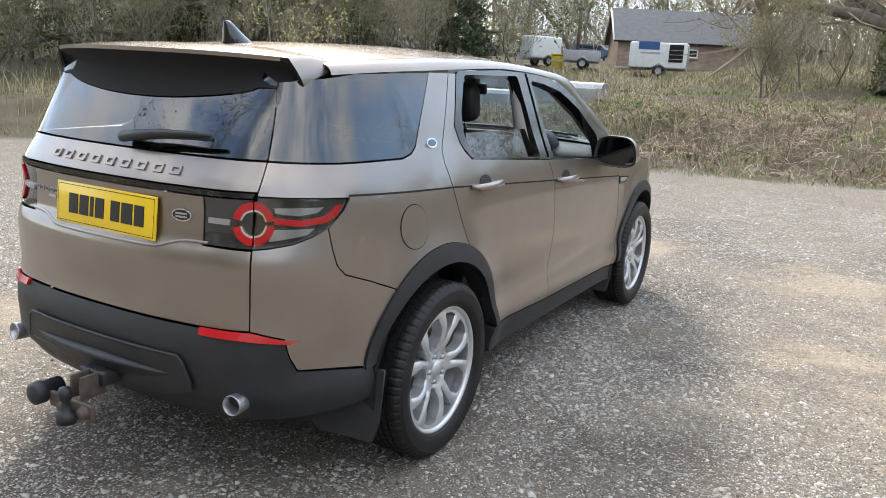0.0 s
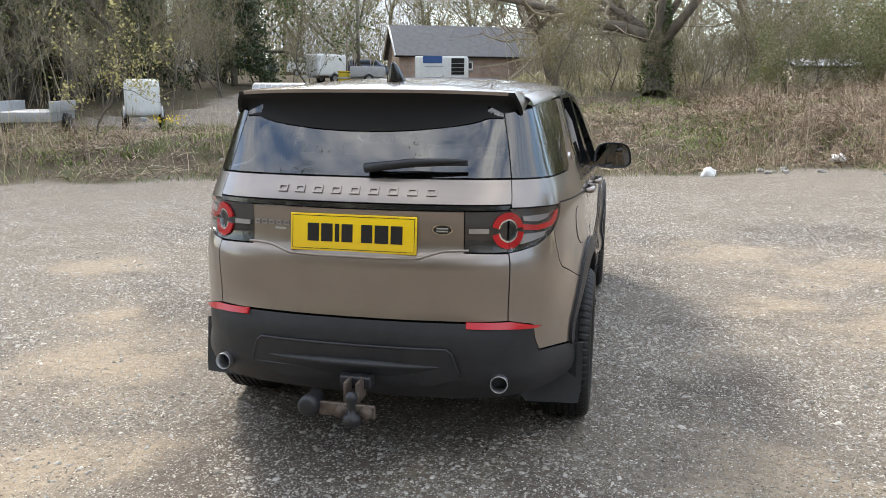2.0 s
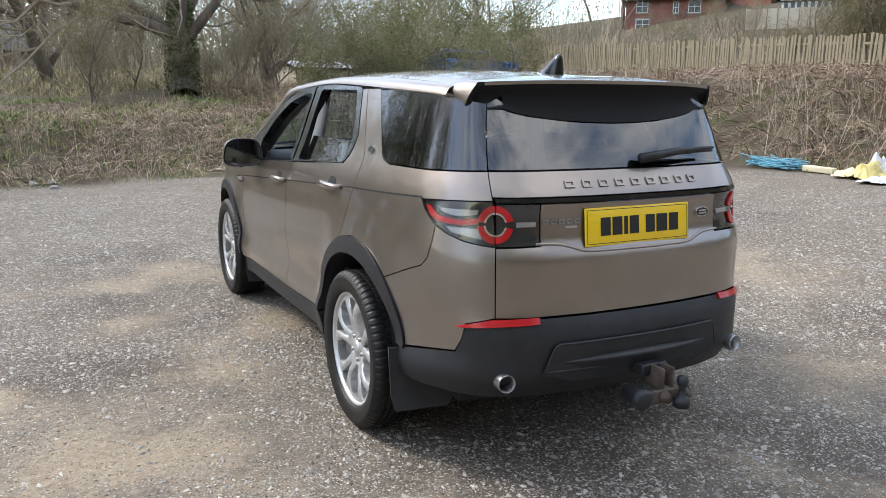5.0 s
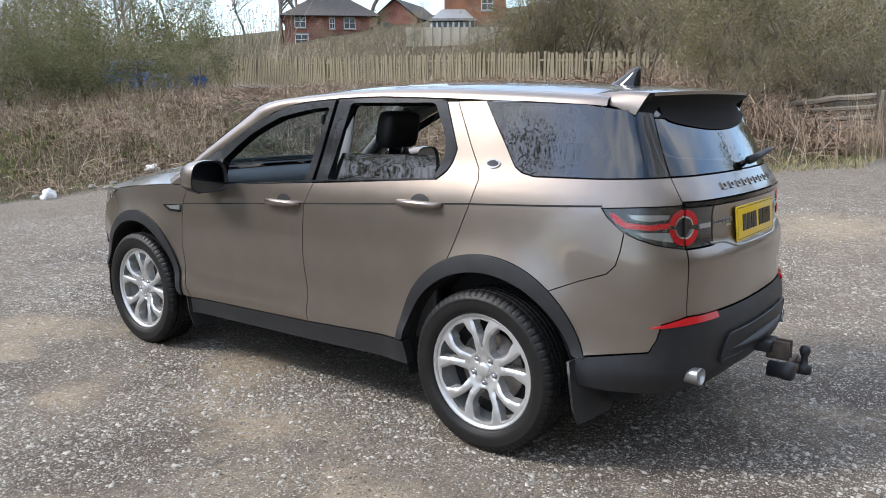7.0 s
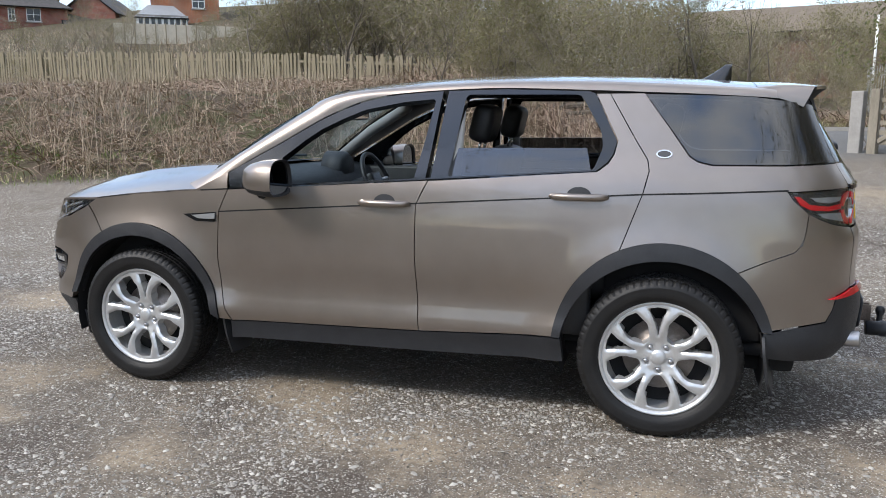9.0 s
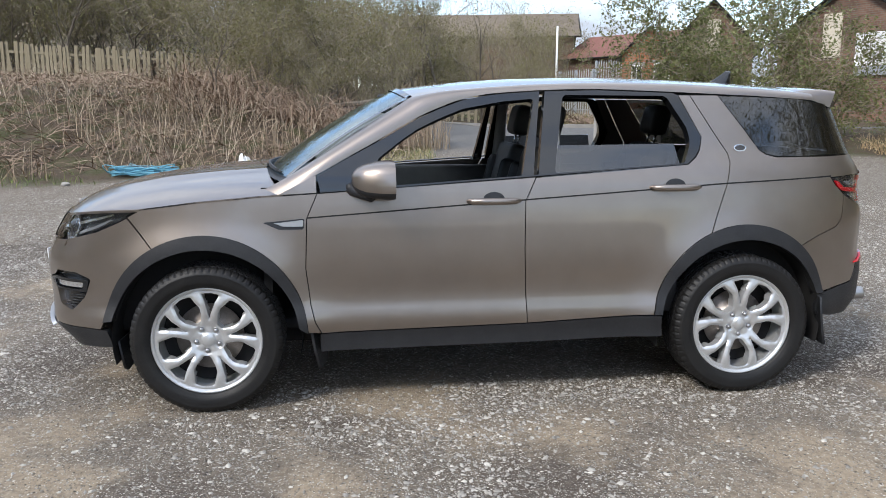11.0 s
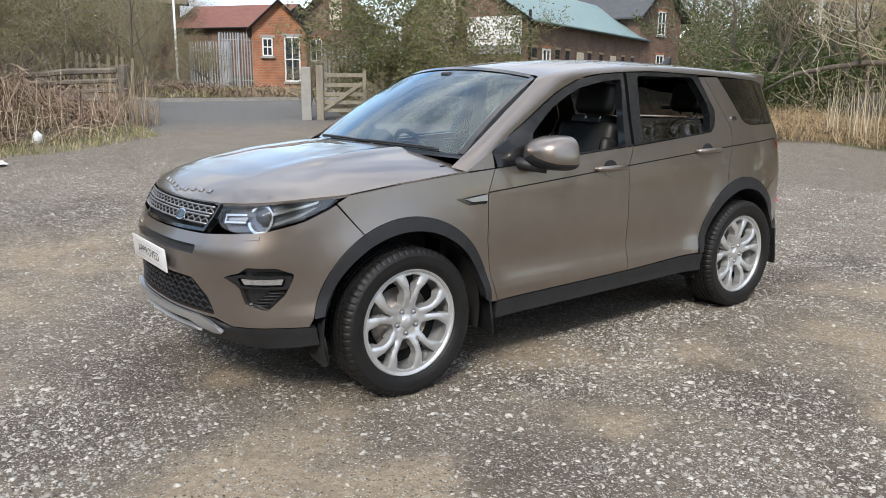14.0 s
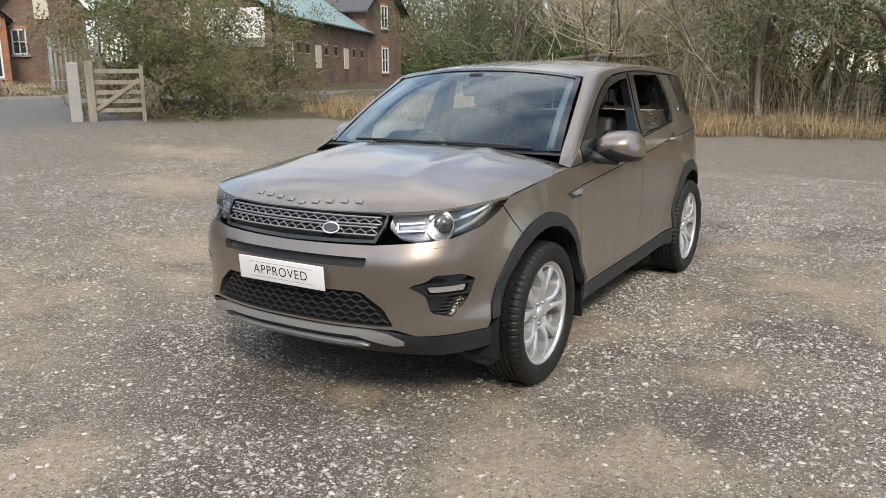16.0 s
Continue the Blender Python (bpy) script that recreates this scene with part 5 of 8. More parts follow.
# paling fence along the top of the east bank
paling = thing("paling_fence", "weathered grey-brown paling fence on the bank", "fence")
pale_me = []
for v in range(3):
    w, top = .038 + .004 * v, 1.12 + .02 * v
    bm = bmesh.new()
    add_box(bm, (-.012, -w, .02), (.012, w, top), None, .006, 1)
    pale_me.append(mesh_of("pale", bm, PALE_WOOD, False))
rr2 = random.Random(5)
n_pale = 268
FX0, FY0, FX1, FY1 = 18.9, 30.5, 17.9, -.6


def fence_z(t):
    return float(np.interp(t, [0, .35, .6, .8, 1], [2.75, 2.42, 2.20, 1.92, 1.52]))


for i in range(n_pale):
    t = i / (n_pale - 1)
    if rr2.random() < .03:
        continue
    o = new("pale", pale_me[i % 3])
    o.parent = paling
    o.matrix_basis = pose(FX0 + (FX1 - FX0) * t, FY0 + (FY1 - FY0) * t, fence_z(t) + rr2.uniform(-.03, .03), rr2.uniform(-2.5, 2.5) * (3 if rr2.random() < .06 else 1), rr2.uniform(-2, 2), -2)
for dz in (.28, .92):
    part("rail", tube([(FX0 + .04 + (FX1 - FX0) * t, FY0 + (FY1 - FY0) * t, fence_z(t) + dz) for t in np.linspace(0, 1, 14)], .045, 4), PALE_WOOD, paling, smooth=False)
for i in range(13):
    t = i / 12
    part("post", box((.03, -.05, -.4), (.13, .05, 1.2), pose(FX0 + (FX1 - FX0) * t, FY0 + (FY1 - FY0) * t, fence_z(t)), .01), PALE_WOOD, paling, smooth=False)
kerb_row = part("gravel_board", tube([(FX0 - .06 + (FX1 - FX0) * t, FY0 + (FY1 - FY0) * t, fence_z(t) - .02) for t in np.linspace(0, 1, 14)], .09, 4), CONCRETE, paling, "concrete board under the palings", smooth=False)
# short paling length by the lane
lane_fence = thing("paling_fence", "short leaning length of pale palings beside the lane", "fence")
for i in range(15):
    o = new("pale", pale_me[i % 3])
    o.parent = lane_fence
    yy = -.15 - i * .16
    o.matrix_basis = pose(20.4, yy * 1.35, float(land(20.4, yy * 1.35)) - .05, rr2.uniform(-3, 3), rr2.uniform(-4, 2), 0)
for dz in (.3, .85):
    part("rail", tube([(20.44, 0, float(land(20.4, 0)) + dz), (20.44, -3.3, float(land(20.4, -3.3)) + dz)], .04, 4), PALE_WOOD, lane_fence, smooth=False)

# old gate left leaning in the brambles by the lane
heap = thing("timber_hurdle", "old weathered timber gate standing in brambles by the lane", "timber")
g0, g1 = Vector((12.15, -.70, float(land(12.15, -.7)))), Vector((13.75, 1.75, float(land(12.15, -.7)) - .12))
for i, zz in enumerate((1.04, .84, .66, .46, .28)):
    rail_pts = []
    for j in range(7):
        t = j / 6
        q = g0.lerp(g1, t * (1.0 if i % 2 else .93))
        rail_pts.append((q.x + rr2.uniform(-.012, .012), q.y, q.z + zz + rr2.uniform(-.012, .012) - .10 * t * t + .05 * i * t * (i % 2)))
    part("bar", tube(rail_pts, [.058 if i == 0 else .045] * 7, 6), GREY_WOOD, heap, smooth=False)
part("brace", tube([g0.lerp(g1, .85) + Vector((-.05, 0, .88)), g0.lerp(g1, .25) + Vector((-.05, 0, .40))], .04, 5), GREY_WOOD, heap, smooth=False)
part("post", box((-.075, -.075, -.3), (.075, .075, 1.13), pose(g0.x, g0.y - .06, g0.z, 3, -3, 30), .015), GREY_WOOD, heap, smooth=False)
part("post", box((-.07, -.07, -.3), (.07, .07, 1.0), pose(g1.x, g1.y, g1.z + .1, -3, 2, 20), .015), GREY_WOOD, heap, smooth=False)

# field gate with posts
GATE_WOOD = worn("weathered_gate_timber", (.17, .150, .115), (.33, .295, .235), 7, .9, 0, 40, .5, (1, 1, .2))
gate = thing("field_gate", "weathered five-bar timber gate end beside posts", "gate", at=(11.75, -5.45, float(land(11.75, -5.45))), turn=59)
for i, zz in enumerate((.18, .36, .54, .74, .96)):
    part("bar", box((-.48, -.022, zz), (.50, .022, zz + .085), Matrix.Identity(4), .006), GATE_WOOD, gate, smooth=False)
part("stile", box((.44, -.04, -.15), (.53, .04, 1.12), None, .01), GATE_WOOD, gate, smooth=False)
part("stile", box((-.50, -.04, -.1), (-.42, .04, 1.12), None, .01), GATE_WOOD, gate, smooth=False)
part("gate_brace", box((-.5, -.03, -.04), (.55, .03, .04), pose(0, .03, .55, 0, 35, 0), .006), GATE_WOOD, gate, smooth=False)
post = thing("gate_post", "pale square stone gate post", "post", at=(12.15, -4.72, float(land(12.15, -4.72))), turn=59)
part("shaft", box((-.11, -.11, -.2), (.11, .11, 1.16), None, .025), CONCRETE, post, smooth=False)
post2 = thing("gate_post", "weathered timber gate post", "post", at=(12.0, -4.98, float(land(12.0, -4.98))), turn=59)
part("shaft", box((-.08, -.08, -.2), (.08, .08, 1.20), None, .015), GATE_WOOD, post2, smooth=False)

# steel palisade
def palisade(name, a, b, top, label):
    f = thing(name, label, "fence")
    n = int(math.hypot(b[0] - a[0], b[1] - a[1]) / .155)
    yaw = math.degrees(math.atan2(b[1] - a[1], b[0] - a[0]))
    pm = bmesh.new()
    vs = [pm.verts.new(p) for p in ((-.035, .012, 0), (0, -.012, 0), (.035, .012, 0), (-.035, .012, top - .12), (0, -.012, top - .05), (.035, .012, top - .12), (0, .0, top))]
    for q in ((0, 1, 4, 3), (1, 2, 5, 4), (3, 4, 6), (4, 5, 6)):
        pm.faces.new([vs[k] for k in q])
    pale = mesh_of("pale", pm, GALV, False)
    for i in range(n + 1):
        t = i / n
        xx, yy = a[0] + (b[0] - a[0]) * t, a[1] + (b[1] - a[1]) * t
        o = new("pale", pale)
        o.parent = f
        o.matrix_basis = pose(xx, yy, float(land(xx, yy, False)) + .05, 0, 0, yaw)
    for dz in (.35, top - .35):
        part("rail", tube([(xx, yy, float(land(xx, yy, False)) + dz) for xx, yy in ((a[0], a[1]), ((a[0] + b[0]) / 2, (a[1] + b[1]) / 2), (b[0], b[1]))], .028, 4), GALV, f, smooth=False)
    for t in (0, .5, 1):
        xx, yy = a[0] + (b[0] - a[0]) * t, a[1] + (b[1] - a[1]) * t
        part("post", box((-.05, -.05, -.3), (.05, .05, top), pose(xx, yy, float(land(xx, yy, False)), 0, 0, yaw), .008), GALV, f, smooth=False)


palisade("palisade_fence", (31.6, -8.9), (29.3, -9.8), 2.1, "galvanised steel palisade gate standing ajar")
palisade("palisade_fence", (36.9, -12.3), (35.0, -13.6), 2.75, "galvanised steel palisade fence")
palisade("palisade_fence", (22.2, -10.6), (21.2, -13.4), 1.7, "galvanised steel palisade fence beside the bush")
pole = thing("white_pole", "thin white-painted pole beyond the lane", "pole", at=(38.4, -10.5, float(land(38.4, -10.5))))
part("shaft", tube([(0, 0, -.3), (0, 0, 6.0 - float(land(38.4, -10.5)))], [.07, .055], 8), WHITE, pole)
kerb = tagged(part("kerb", tube([(20.15, -10, float(land(20.1, -10, False)) + .03), (19.9, -4, float(land(19.9, -4, False)) + .03), (19.8, 1.5, float(land(19.8, 1.5, False)) + .03)], .10, 4), CONCRETE, None, smooth=False), "pale concrete kerb of the lane", "kerb", kind="structure")
lamp = thing("street_lamp", "tall twin-headed street lamp", "lamp", at=(26, -52, 0))
part("pole", tube([(0, 0, 0), (0, 0, 9.5)], [.10, .06], 8), GREY_METAL, lamp)
for d in (-.5, .5):
    part("lamp_head", box((d - .3, -.12, 9.4), (d + .3, .12, 9.6), None, .04), GREY_METAL, lamp)

# ---- storage yard to the north ----
building("brick_barn", "pale brick barn with a grey slate roof", (-12.7, 43.2), 24, 12.0, 5.6, 1.9, 3.97, 5.85, BRICK_PALE, SLATE, [("f", 4.4, 3.2, .7, .5, "slit"), ("f", 10.6, 3.0, .8, .7, "board")], over=.3)


def wheel_part(parent, x, y, r, w, name="wheel"):
    m = Matrix.Translation((x, y, r)) @ Euler((0, 0, math.pi / 2)).to_matrix().to_4x4()
    t = part(name, lathe([(r * .55, -w / 2), (r * .95, -w / 2), (r, -w / 4), (r, w / 4), (r * .95, w / 2), (r * .55, w / 2)], 20, m), RUBBER, parent)
    part("hub", lathe([(r * .56, w * .4), (r * .3, w * .3), (.01, w * .35)], 14, m), GREY_METAL, t)
    part("hub", lathe([(r * .56, -w * .4), (r * .3, -w * .3), (.01, -w * .35)], 14, m), GREY_METAL, t)


def trailer(at, yaw, L, W, H, material, label, round_top=.1):
    t = thing("box_trailer", label, "trailer", at=(at[0], at[1], float(land(*at)) + .02), turn=yaw)
    part("body", box((-L / 2, -W / 2, .42), (L / 2, W / 2, .42 + H), None, round_top, 3), material, t)
    part("chassis", box((-L / 2 - .8, -.08, .32), (L / 2, .08, .42), None, .01), GREY_METAL, t)
    part("rear_frame", box((L / 2 - .02, -W / 2 + .12, .55), (L / 2 + .03, W / 2 - .12, .3 + H), None, .02), GREY_METAL, t)
    for k in (-1, 1):
        wheel_part(t, .1, k * (W / 2 + .02), .30, .18)
        part("mudguard", tube([(.1 - .38, k * (W / 2 + .03), .40), (.1, k * (W / 2 + .03), .68), (.1 + .38, k * (W / 2 + .03), .40)], .05, 5), GREY_METAL, t)
    return t


tr1 = trailer((-8.75, 37.9), 10, 2.9, 1.5, 1.30, PLASTIC_W, "white box trailer with blue markings")
part("marking", box((-1.0, -.77, 1.35), (.05, -.752, 1.75), None, .01), BLUE, tr1, "blue bar of unreadable writing", smooth=False)
part("marking", box((-.9, -.77, 1.15), (.1, -.752, 1.22), None), GREY_METAL, tr1, smooth=False)
part("open_bay", box((.55, -.775, .75), (1.25, -.752, 1.62), None, .01), LINER_D, tr1, "open side bay with racks", smooth=False)
for i in range(3):
    part("rack", tube([(.55, -.79, .9 + .22 * i), (1.25, -.79, .9 + .22 * i)], .02, 4), GREY_METAL, tr1)
trailer((-12.45, 15.2), 123.5, 1.5, .95, 1.05, PLASTIC_W, "small white horse trailer", .2)
trailer((-16.6, 40.6), 60, 2.2, 1.3, 1.3, PLASTIC_W, "white livestock trailer by the barn", .15)
trailer((-13.6, 39.6), 15, 2.0, 1.2, .6, GREY_METAL, "empty grey flatbed trailer", .02)


def canopy(at, yaw, L, W, H, label, tilt=0, z=None):
    """A ribbed metal canopy with a rounded top."""
    c_ = new("ribbed_canopy")
    c_.matrix_world = pose(at[0], at[1], float(land(*at)) if z is None else z, tilt, 0, yaw)
    tagged(c_, label, "canopy", "ribbed canopies on the ground")
    prof = [(-W / 2, 0), (-W / 2, H * .72), (-W * .40, H * .93), (-W * .2, H), (W * .2, H), (W * .40, H * .93), (W / 2, H * .72), (W / 2, 0)]
    bm = loft([[Vector((xx, a, b_)) for a, b_ in prof] for xx in np.linspace(-L / 2, L / 2, 7)])
    part("shell", thicken(bm, .02), GREY_METAL, c_, smooth=False)
    for end in (-L / 2, L / 2):
        bm = bmesh.new()
        bm.faces.new([bm.verts.new((end, a * .98, b_ * .98)) for a, b_ in prof])
        part("end_panel", bm, GREY_METAL, c_, smooth=False)
    for xx in np.linspace(-L / 2, L / 2, 9):
        part("rib", tube([(xx, a * 1.01, b_ * 1.01) for a, b_ in prof], .018, 4), PLASTIC_W, c_, smooth=False)


canopy((-11.6, 23.0), 8, 1.9, 1.3, .85, "grey ribbed metal canopy standing on the ground", z=1.0)
canopy((-6.0, 18.0), 6, 2.1, 1.0, .58, "grey ribbed metal canopy among the weeds", z=.80)
canopy((-8.9, 17.2), 12, 2.7, .9, .42, "ribbed metal canopy lying on its side", z=.62)


flat = thing("flat_trailer", "low pale blue-grey flatbed trailer among the weeds", "trailer", at=(-13.0, 11.6, .45), turn=118)
part("bed", box((-1.5, -.6, .38), (1.5, .6, .62), None, .02), GREY_METAL, flat)
part("board", box((-1.52, -.64, .60), (1.52, -.58, .86), None, .01), GALV, flat)
part("board", box((-1.52, .58, .60), (1.52, .64, .86), None, .01), GALV, flat)
part("drawbar", box((1.5, -.05, .36), (2.5, .05, .44), None, .01), GREY_METAL, flat)
for k in (-1, 1):
    wheel_part(flat, 0, k * .66, .28, .18)


def parked(at, yaw, material, label, cab=.45):
    """A small parked car or van far off."""
    c_ = thing("parked_car", label, "car", "parked cars by the barn", at=(at[0], at[1], float(land(*at)) + .01), turn=yaw)
    side = [(-2.1, .35), (-2.15, .75), (-1.95, .95), (-1.1, 1.02), (-.55, 1.45), (.9, 1.5), (1.6, 1.42), (2.05, .95), (2.1, .4)]
    rows = []
    for w, dz in ((-.86, 0), (-.80, .02), (0, .04), (.80, .02), (.86, 0)):
        rows.append([Vector((a, w * (1 - .16 * max(0, (b_ - .95) / .55)), b_ + dz * (b_ > .9))) for a, b_ in side])
    bm = loft(rows)
    for w in (0, -1):
        bm.faces.new([v for v in ([x for x in bm.verts][:len(side)] if w == 0 else [x for x in bm.verts][-len(side):])])
    bmesh.ops.recalc_face_normals(bm, faces=bm.faces)
    part("body", bm, material, c_)
    for k in (-1, 1):
        part("side_window", box((-.75, k * .80 - .01, 1.03), (1.45, k * .80 + .01, 1.36), None, .02), PANE, c_)
        for xx in (-1.3, 1.3):
            wheel_part(c_, xx, k * .80, .32, .2)
    part("windscreen", box((-.01, -.62, 0), (.01, .62, .5), pose(-.80, 0, 1.02, 0, 50, 0), .01), PANE, c_)


SILVER = mat("silver_car_paint", (.45, .46, .48), .3, .7, Coat_Weight=.7)
WHITECAR = mat("white_car_paint", (.72, .72, .72), .3, 0, Coat_Weight=.7)
parked((-24.5, 58.0), 200, WHITECAR, "white pickup van parked by the barn")
parked((-29.5, 57.0), 190, NAVY, "dark blue car parked by the barn")
parked((-35.0, 56.0), 185, SILVER, "silver car parked by the barn")
parked((-20.0, 60.0), 185, NAVY, "dark blue van parked by the barn")
parked((14.6, 26.2), 160, mat("blue_car_paint", (.02, .10, .30), .3, .3, Coat_Weight=.7), "blue car half hidden by shrubs")
post_ = thing("telegraph_pole", "dark timber telegraph pole", "pole", at=(-17.2, 48.5, float(land(-17.2, 48.5))))
part("shaft", tube([(0, 0, -.2), (0, 0, 6.5)], [.13, .10], 8), GREY_WOOD, post_)
part("crossarm", box((-.5, -.05, 5.9), (.5, .05, 6.0), None, .01), GREY_WOOD, post_)
bin_ = thing("yellow_bin", "small yellow plastic grit bin", "bin", at=(-15.2, 40.0, float(land(-15.2, 40))))
part("body", box((-.3, -.3, 0), (.3, .3, .7), None, .06), YELLOW, bin_)
part("lid", box((-.33, -.33, .7), (.33, .33, .8), None, .03), YELLOW, bin_)
hut = building("grey_shed", "small pale shed behind the bushes", (8.2, 31.0), 8, 3.0, 2.5, 1.0, 2.75, 3.05, CREAM, GREY_METAL, over=.15)
# field beyond the wood
FIELD = worn("spring_field", (.10, .16, .03), (.19, .26, .06), .3, .9)
bm = loft([[(x, y, 2.5 + (y - 64) * .05) for x in (-70, -30, 10)] for y in (64, 80, 130)])
tagged(part("field", bm, FIELD, None, smooth=False), "bright green field beyond the wood", "field", kind="structure")

# ---- litter ----
def crumple(name, at, size, material, label, seed, flat=.5):
    bm = bmesh.new()
    bmesh.ops.create_icosphere(bm, subdivisions=3, radius=1)
    r = random.Random(seed)
    off = Vector((r.random() * 9, r.random() * 9, r.random() * 9))
    for v in bm.verts:
        f = 1 + .45 * noise.noise(v.co * 1.7 + off) + .2 * noise.noise(v.co * 5 + off)
        v.co = Vector((v.co.x * size[0] * f, v.co.y * size[1] * f, max(v.co.z, -.25) * size[2] * f))
    t = part(name, bm, material, None)
    t.matrix_world = pose(at[0], at[1], float(land(*at)) + size[2] * .2, 0, 0, r.uniform(0, 360))
    return tagged(t, label, "litter", "litter along the verge")


BAG = worn("white_plastic_bag", (.62, .64, .64), (.82, .83, .82), 6, .4)
YSACK = worn("yellow_sack", (.52, .44, .14), (.72, .64, .30), 6, .5)
crumple("plastic_bag", (5.1, 11.0), (.17, .14, .12), BAG, "crumpled white plastic bag on the verge", 1)
crumple("plastic_bag", (2.7, 10.35), (.14, .12, .14), BAG, "white plastic tub lying on the verge", 2)
SHEET_CREAM = worn("cream_sheet", (.60, .52, .34), (.76, .70, .52), 6, .5)


def sheet(at, size, peak, material, label, seed, turn):
    """A thrown-down sheet of plastic, thin, folded and peaked."""
    r = random.Random(seed)
    off = Vector((r.random() * 20, r.random() * 20, 0))
    rows = []
    for i in range(19):
        row = []
        for j in range(15):
            u, v = i / 18 * 2 - 1, j / 14 * 2 - 1
            q = Vector((u * 1.6, v * 1.3, 0)) + off
            ragged = 1 + .25 * noise.noise(q * 1.4 + Vector((0, 0, 5)))
            hump = max(0, 1 - (u * u + v * v) * .8)
            z = .012 + peak * hump * (.35 + .65 * abs(noise.noise(q * 1.1))) + .25 * peak * abs(noise.noise(q * 3.4))
            row.append(Vector((u * size[0] * ragged, v * size[1] * ragged, z)))
        rows.append(row)
    bm = loft(rows)
    bm.normal_update()
    t = part("torn_sheet", thicken(bm, .003, Vector((0, 0, 1))), material, None, smooth=False)
    t.matrix_world = pose(at[0], at[1], float(land(*at)), 0, 0, turn)
    return tagged(t, label, "litter", "litter along the verge")


sheet((8.12, 2.62), (.22, .26), .22, SHEET_CREAM, "crumpled cream plastic sheet on the verge", 3, 20)
sheet((8.08, 2.36), (.24, .26), .34, YSACK, "crumpled pale yellow sack on the verge", 4, 70)
sheet((8.34, 2.40), (.20, .30), .48, BAG, "crumpled white sack standing in folds on the verge", 5, 100)
sheet((7.98, 2.10), (.20, .34), .14, BAG, "flattened white sack on the verge", 6, 95)
plank = part("foam_block", box((-.06, -.24, .0), (.06, .24, .09), pose(8.15, 3.22, float(land(8.15, 3.22)) + .01, 2, 0, 8), .012), SHEET_CREAM, None)
tagged(plank, "cream foam strip lying on the verge", "litter", "litter along the verge")
crumple("plastic_bag", (9.6, 1.2), (.09, .09, .13), BAG, "white scrap caught in the stems", 6)
rope = thing("rope", "tangle of blue plastic rope on the verge", "rope")
rng2 = random.Random(3)
for i in range(16):
    pts = [(8.1 + rng2.uniform(-.2, .2), 3.95 + rng2.uniform(-.5, .6), float(land(8.1, 4.0)) + .02 + rng2.uniform(0, .2) * rng2.random()) for _ in range(7)]
    part("strand", tube([tuple(p) for p in spline(pts, 5)], .008, 5), mat("blue_rope", (.16, .42, .55), .7) if i == 0 else bpy.data.materials["blue_rope"], rope)
for i in range(26):
    r = random.Random(100 + i)
    yy = r.uniform(-1, 1)
    k = r.choice([(4.9, 9.3), (3.2, 10.2), (7.2, 5.2), (-3, 9.5), (-5.5, 8.1), (8.2, 3.0), (6.6, 6.5)])
    crumple("stone", (k[0] + r.uniform(-1, 1), k[1] + r.uniform(-.4, .6)), (r.uniform(.04, .10), r.uniform(.04, .08), r.uniform(.03, .06)), CONCRETE, "pale broken stone on the verge", 200 + i)

# ---- car body surface: half plan outline, offset by height ----
PLAN = [(0, -2.275), (.15, -2.272), (.30, -2.262), (.5, -2.232), (.62, -2.185), (.715, -2.105), (.785, -1.99), (.83, -1.84), (.862, -1.6),
        (.882, -1.3), (.888, -.9), (.893, 0), (.896, .9), (.89, 1.3), (.872, 1.6), (.832, 1.85), (.765, 2.01), (.65, 2.115),
        (.5, 2.18), (.3, 2.228), (.15, 2.245), (0, 2.25)]


_xy = spline(PLAN, 12)
_s = np.r_[0, np.cumsum(np.linalg.norm(np.diff(_xy, axis=0), axis=1))]
_tan = np.gradient(_xy, _s, axis=0)
_tan[0], _tan[-1] = (1, 0), (-1, 0)
S_END = float(_s[-1])


def smooth_profile(points):
    """A smooth curve value(z) through (z, value) points."""
    z, v = np.array(points, float).T
    zz = np.linspace(z[0], z[-1], 400)
    vv = np.interp(zz, z, v)
    k = np.hanning(23)
    k /= k.sum()
    vv = np.convolve(np.pad(vv, 11, mode="edge"), k, "valid")
    return lambda q: np.interp(q, zz, vv)


# outward offset of side, rear and front by height
SIDE = smooth_profile([(.2, -.02), (.36, -.012), (.43, .006), (.475, .004), (.53, -.014), (.60, -.014), (.70, -.002), (.78, .001), (.87, -.002), (.95, -.008), (1.0, -.0125), (1.06, -.021),
                       (1.12, -.030), (1.18, -.050), (1.28, -.088), (1.42, -.132), (1.56, -.178), (1.64, -.21)])
REAR = smooth_profile([(.2, -.12), (.36, -.06), (.44, .012), (.58, .030), (.66, .022), (.69, 0), (.75, -.004), (.9, .004), (.945, -.004), (.97, -.03), (1.1, -.038),
                       (1.125, -.032), (1.15, -.03), (1.25, -.10), (1.28, -.115), (1.42, -.20), (1.56, -.29), (1.64, -.34)])
FRONT = smooth_profile([(.2, -.16), (.33, -.03), (.40, .045), (.50, .04), (.60, .045), (.72, .052), (.77, .04), (.82, .01), (.88, -.02), (.95, -.065), (1.02, -.13), (1.12, -.28), (1.64, -.6)])


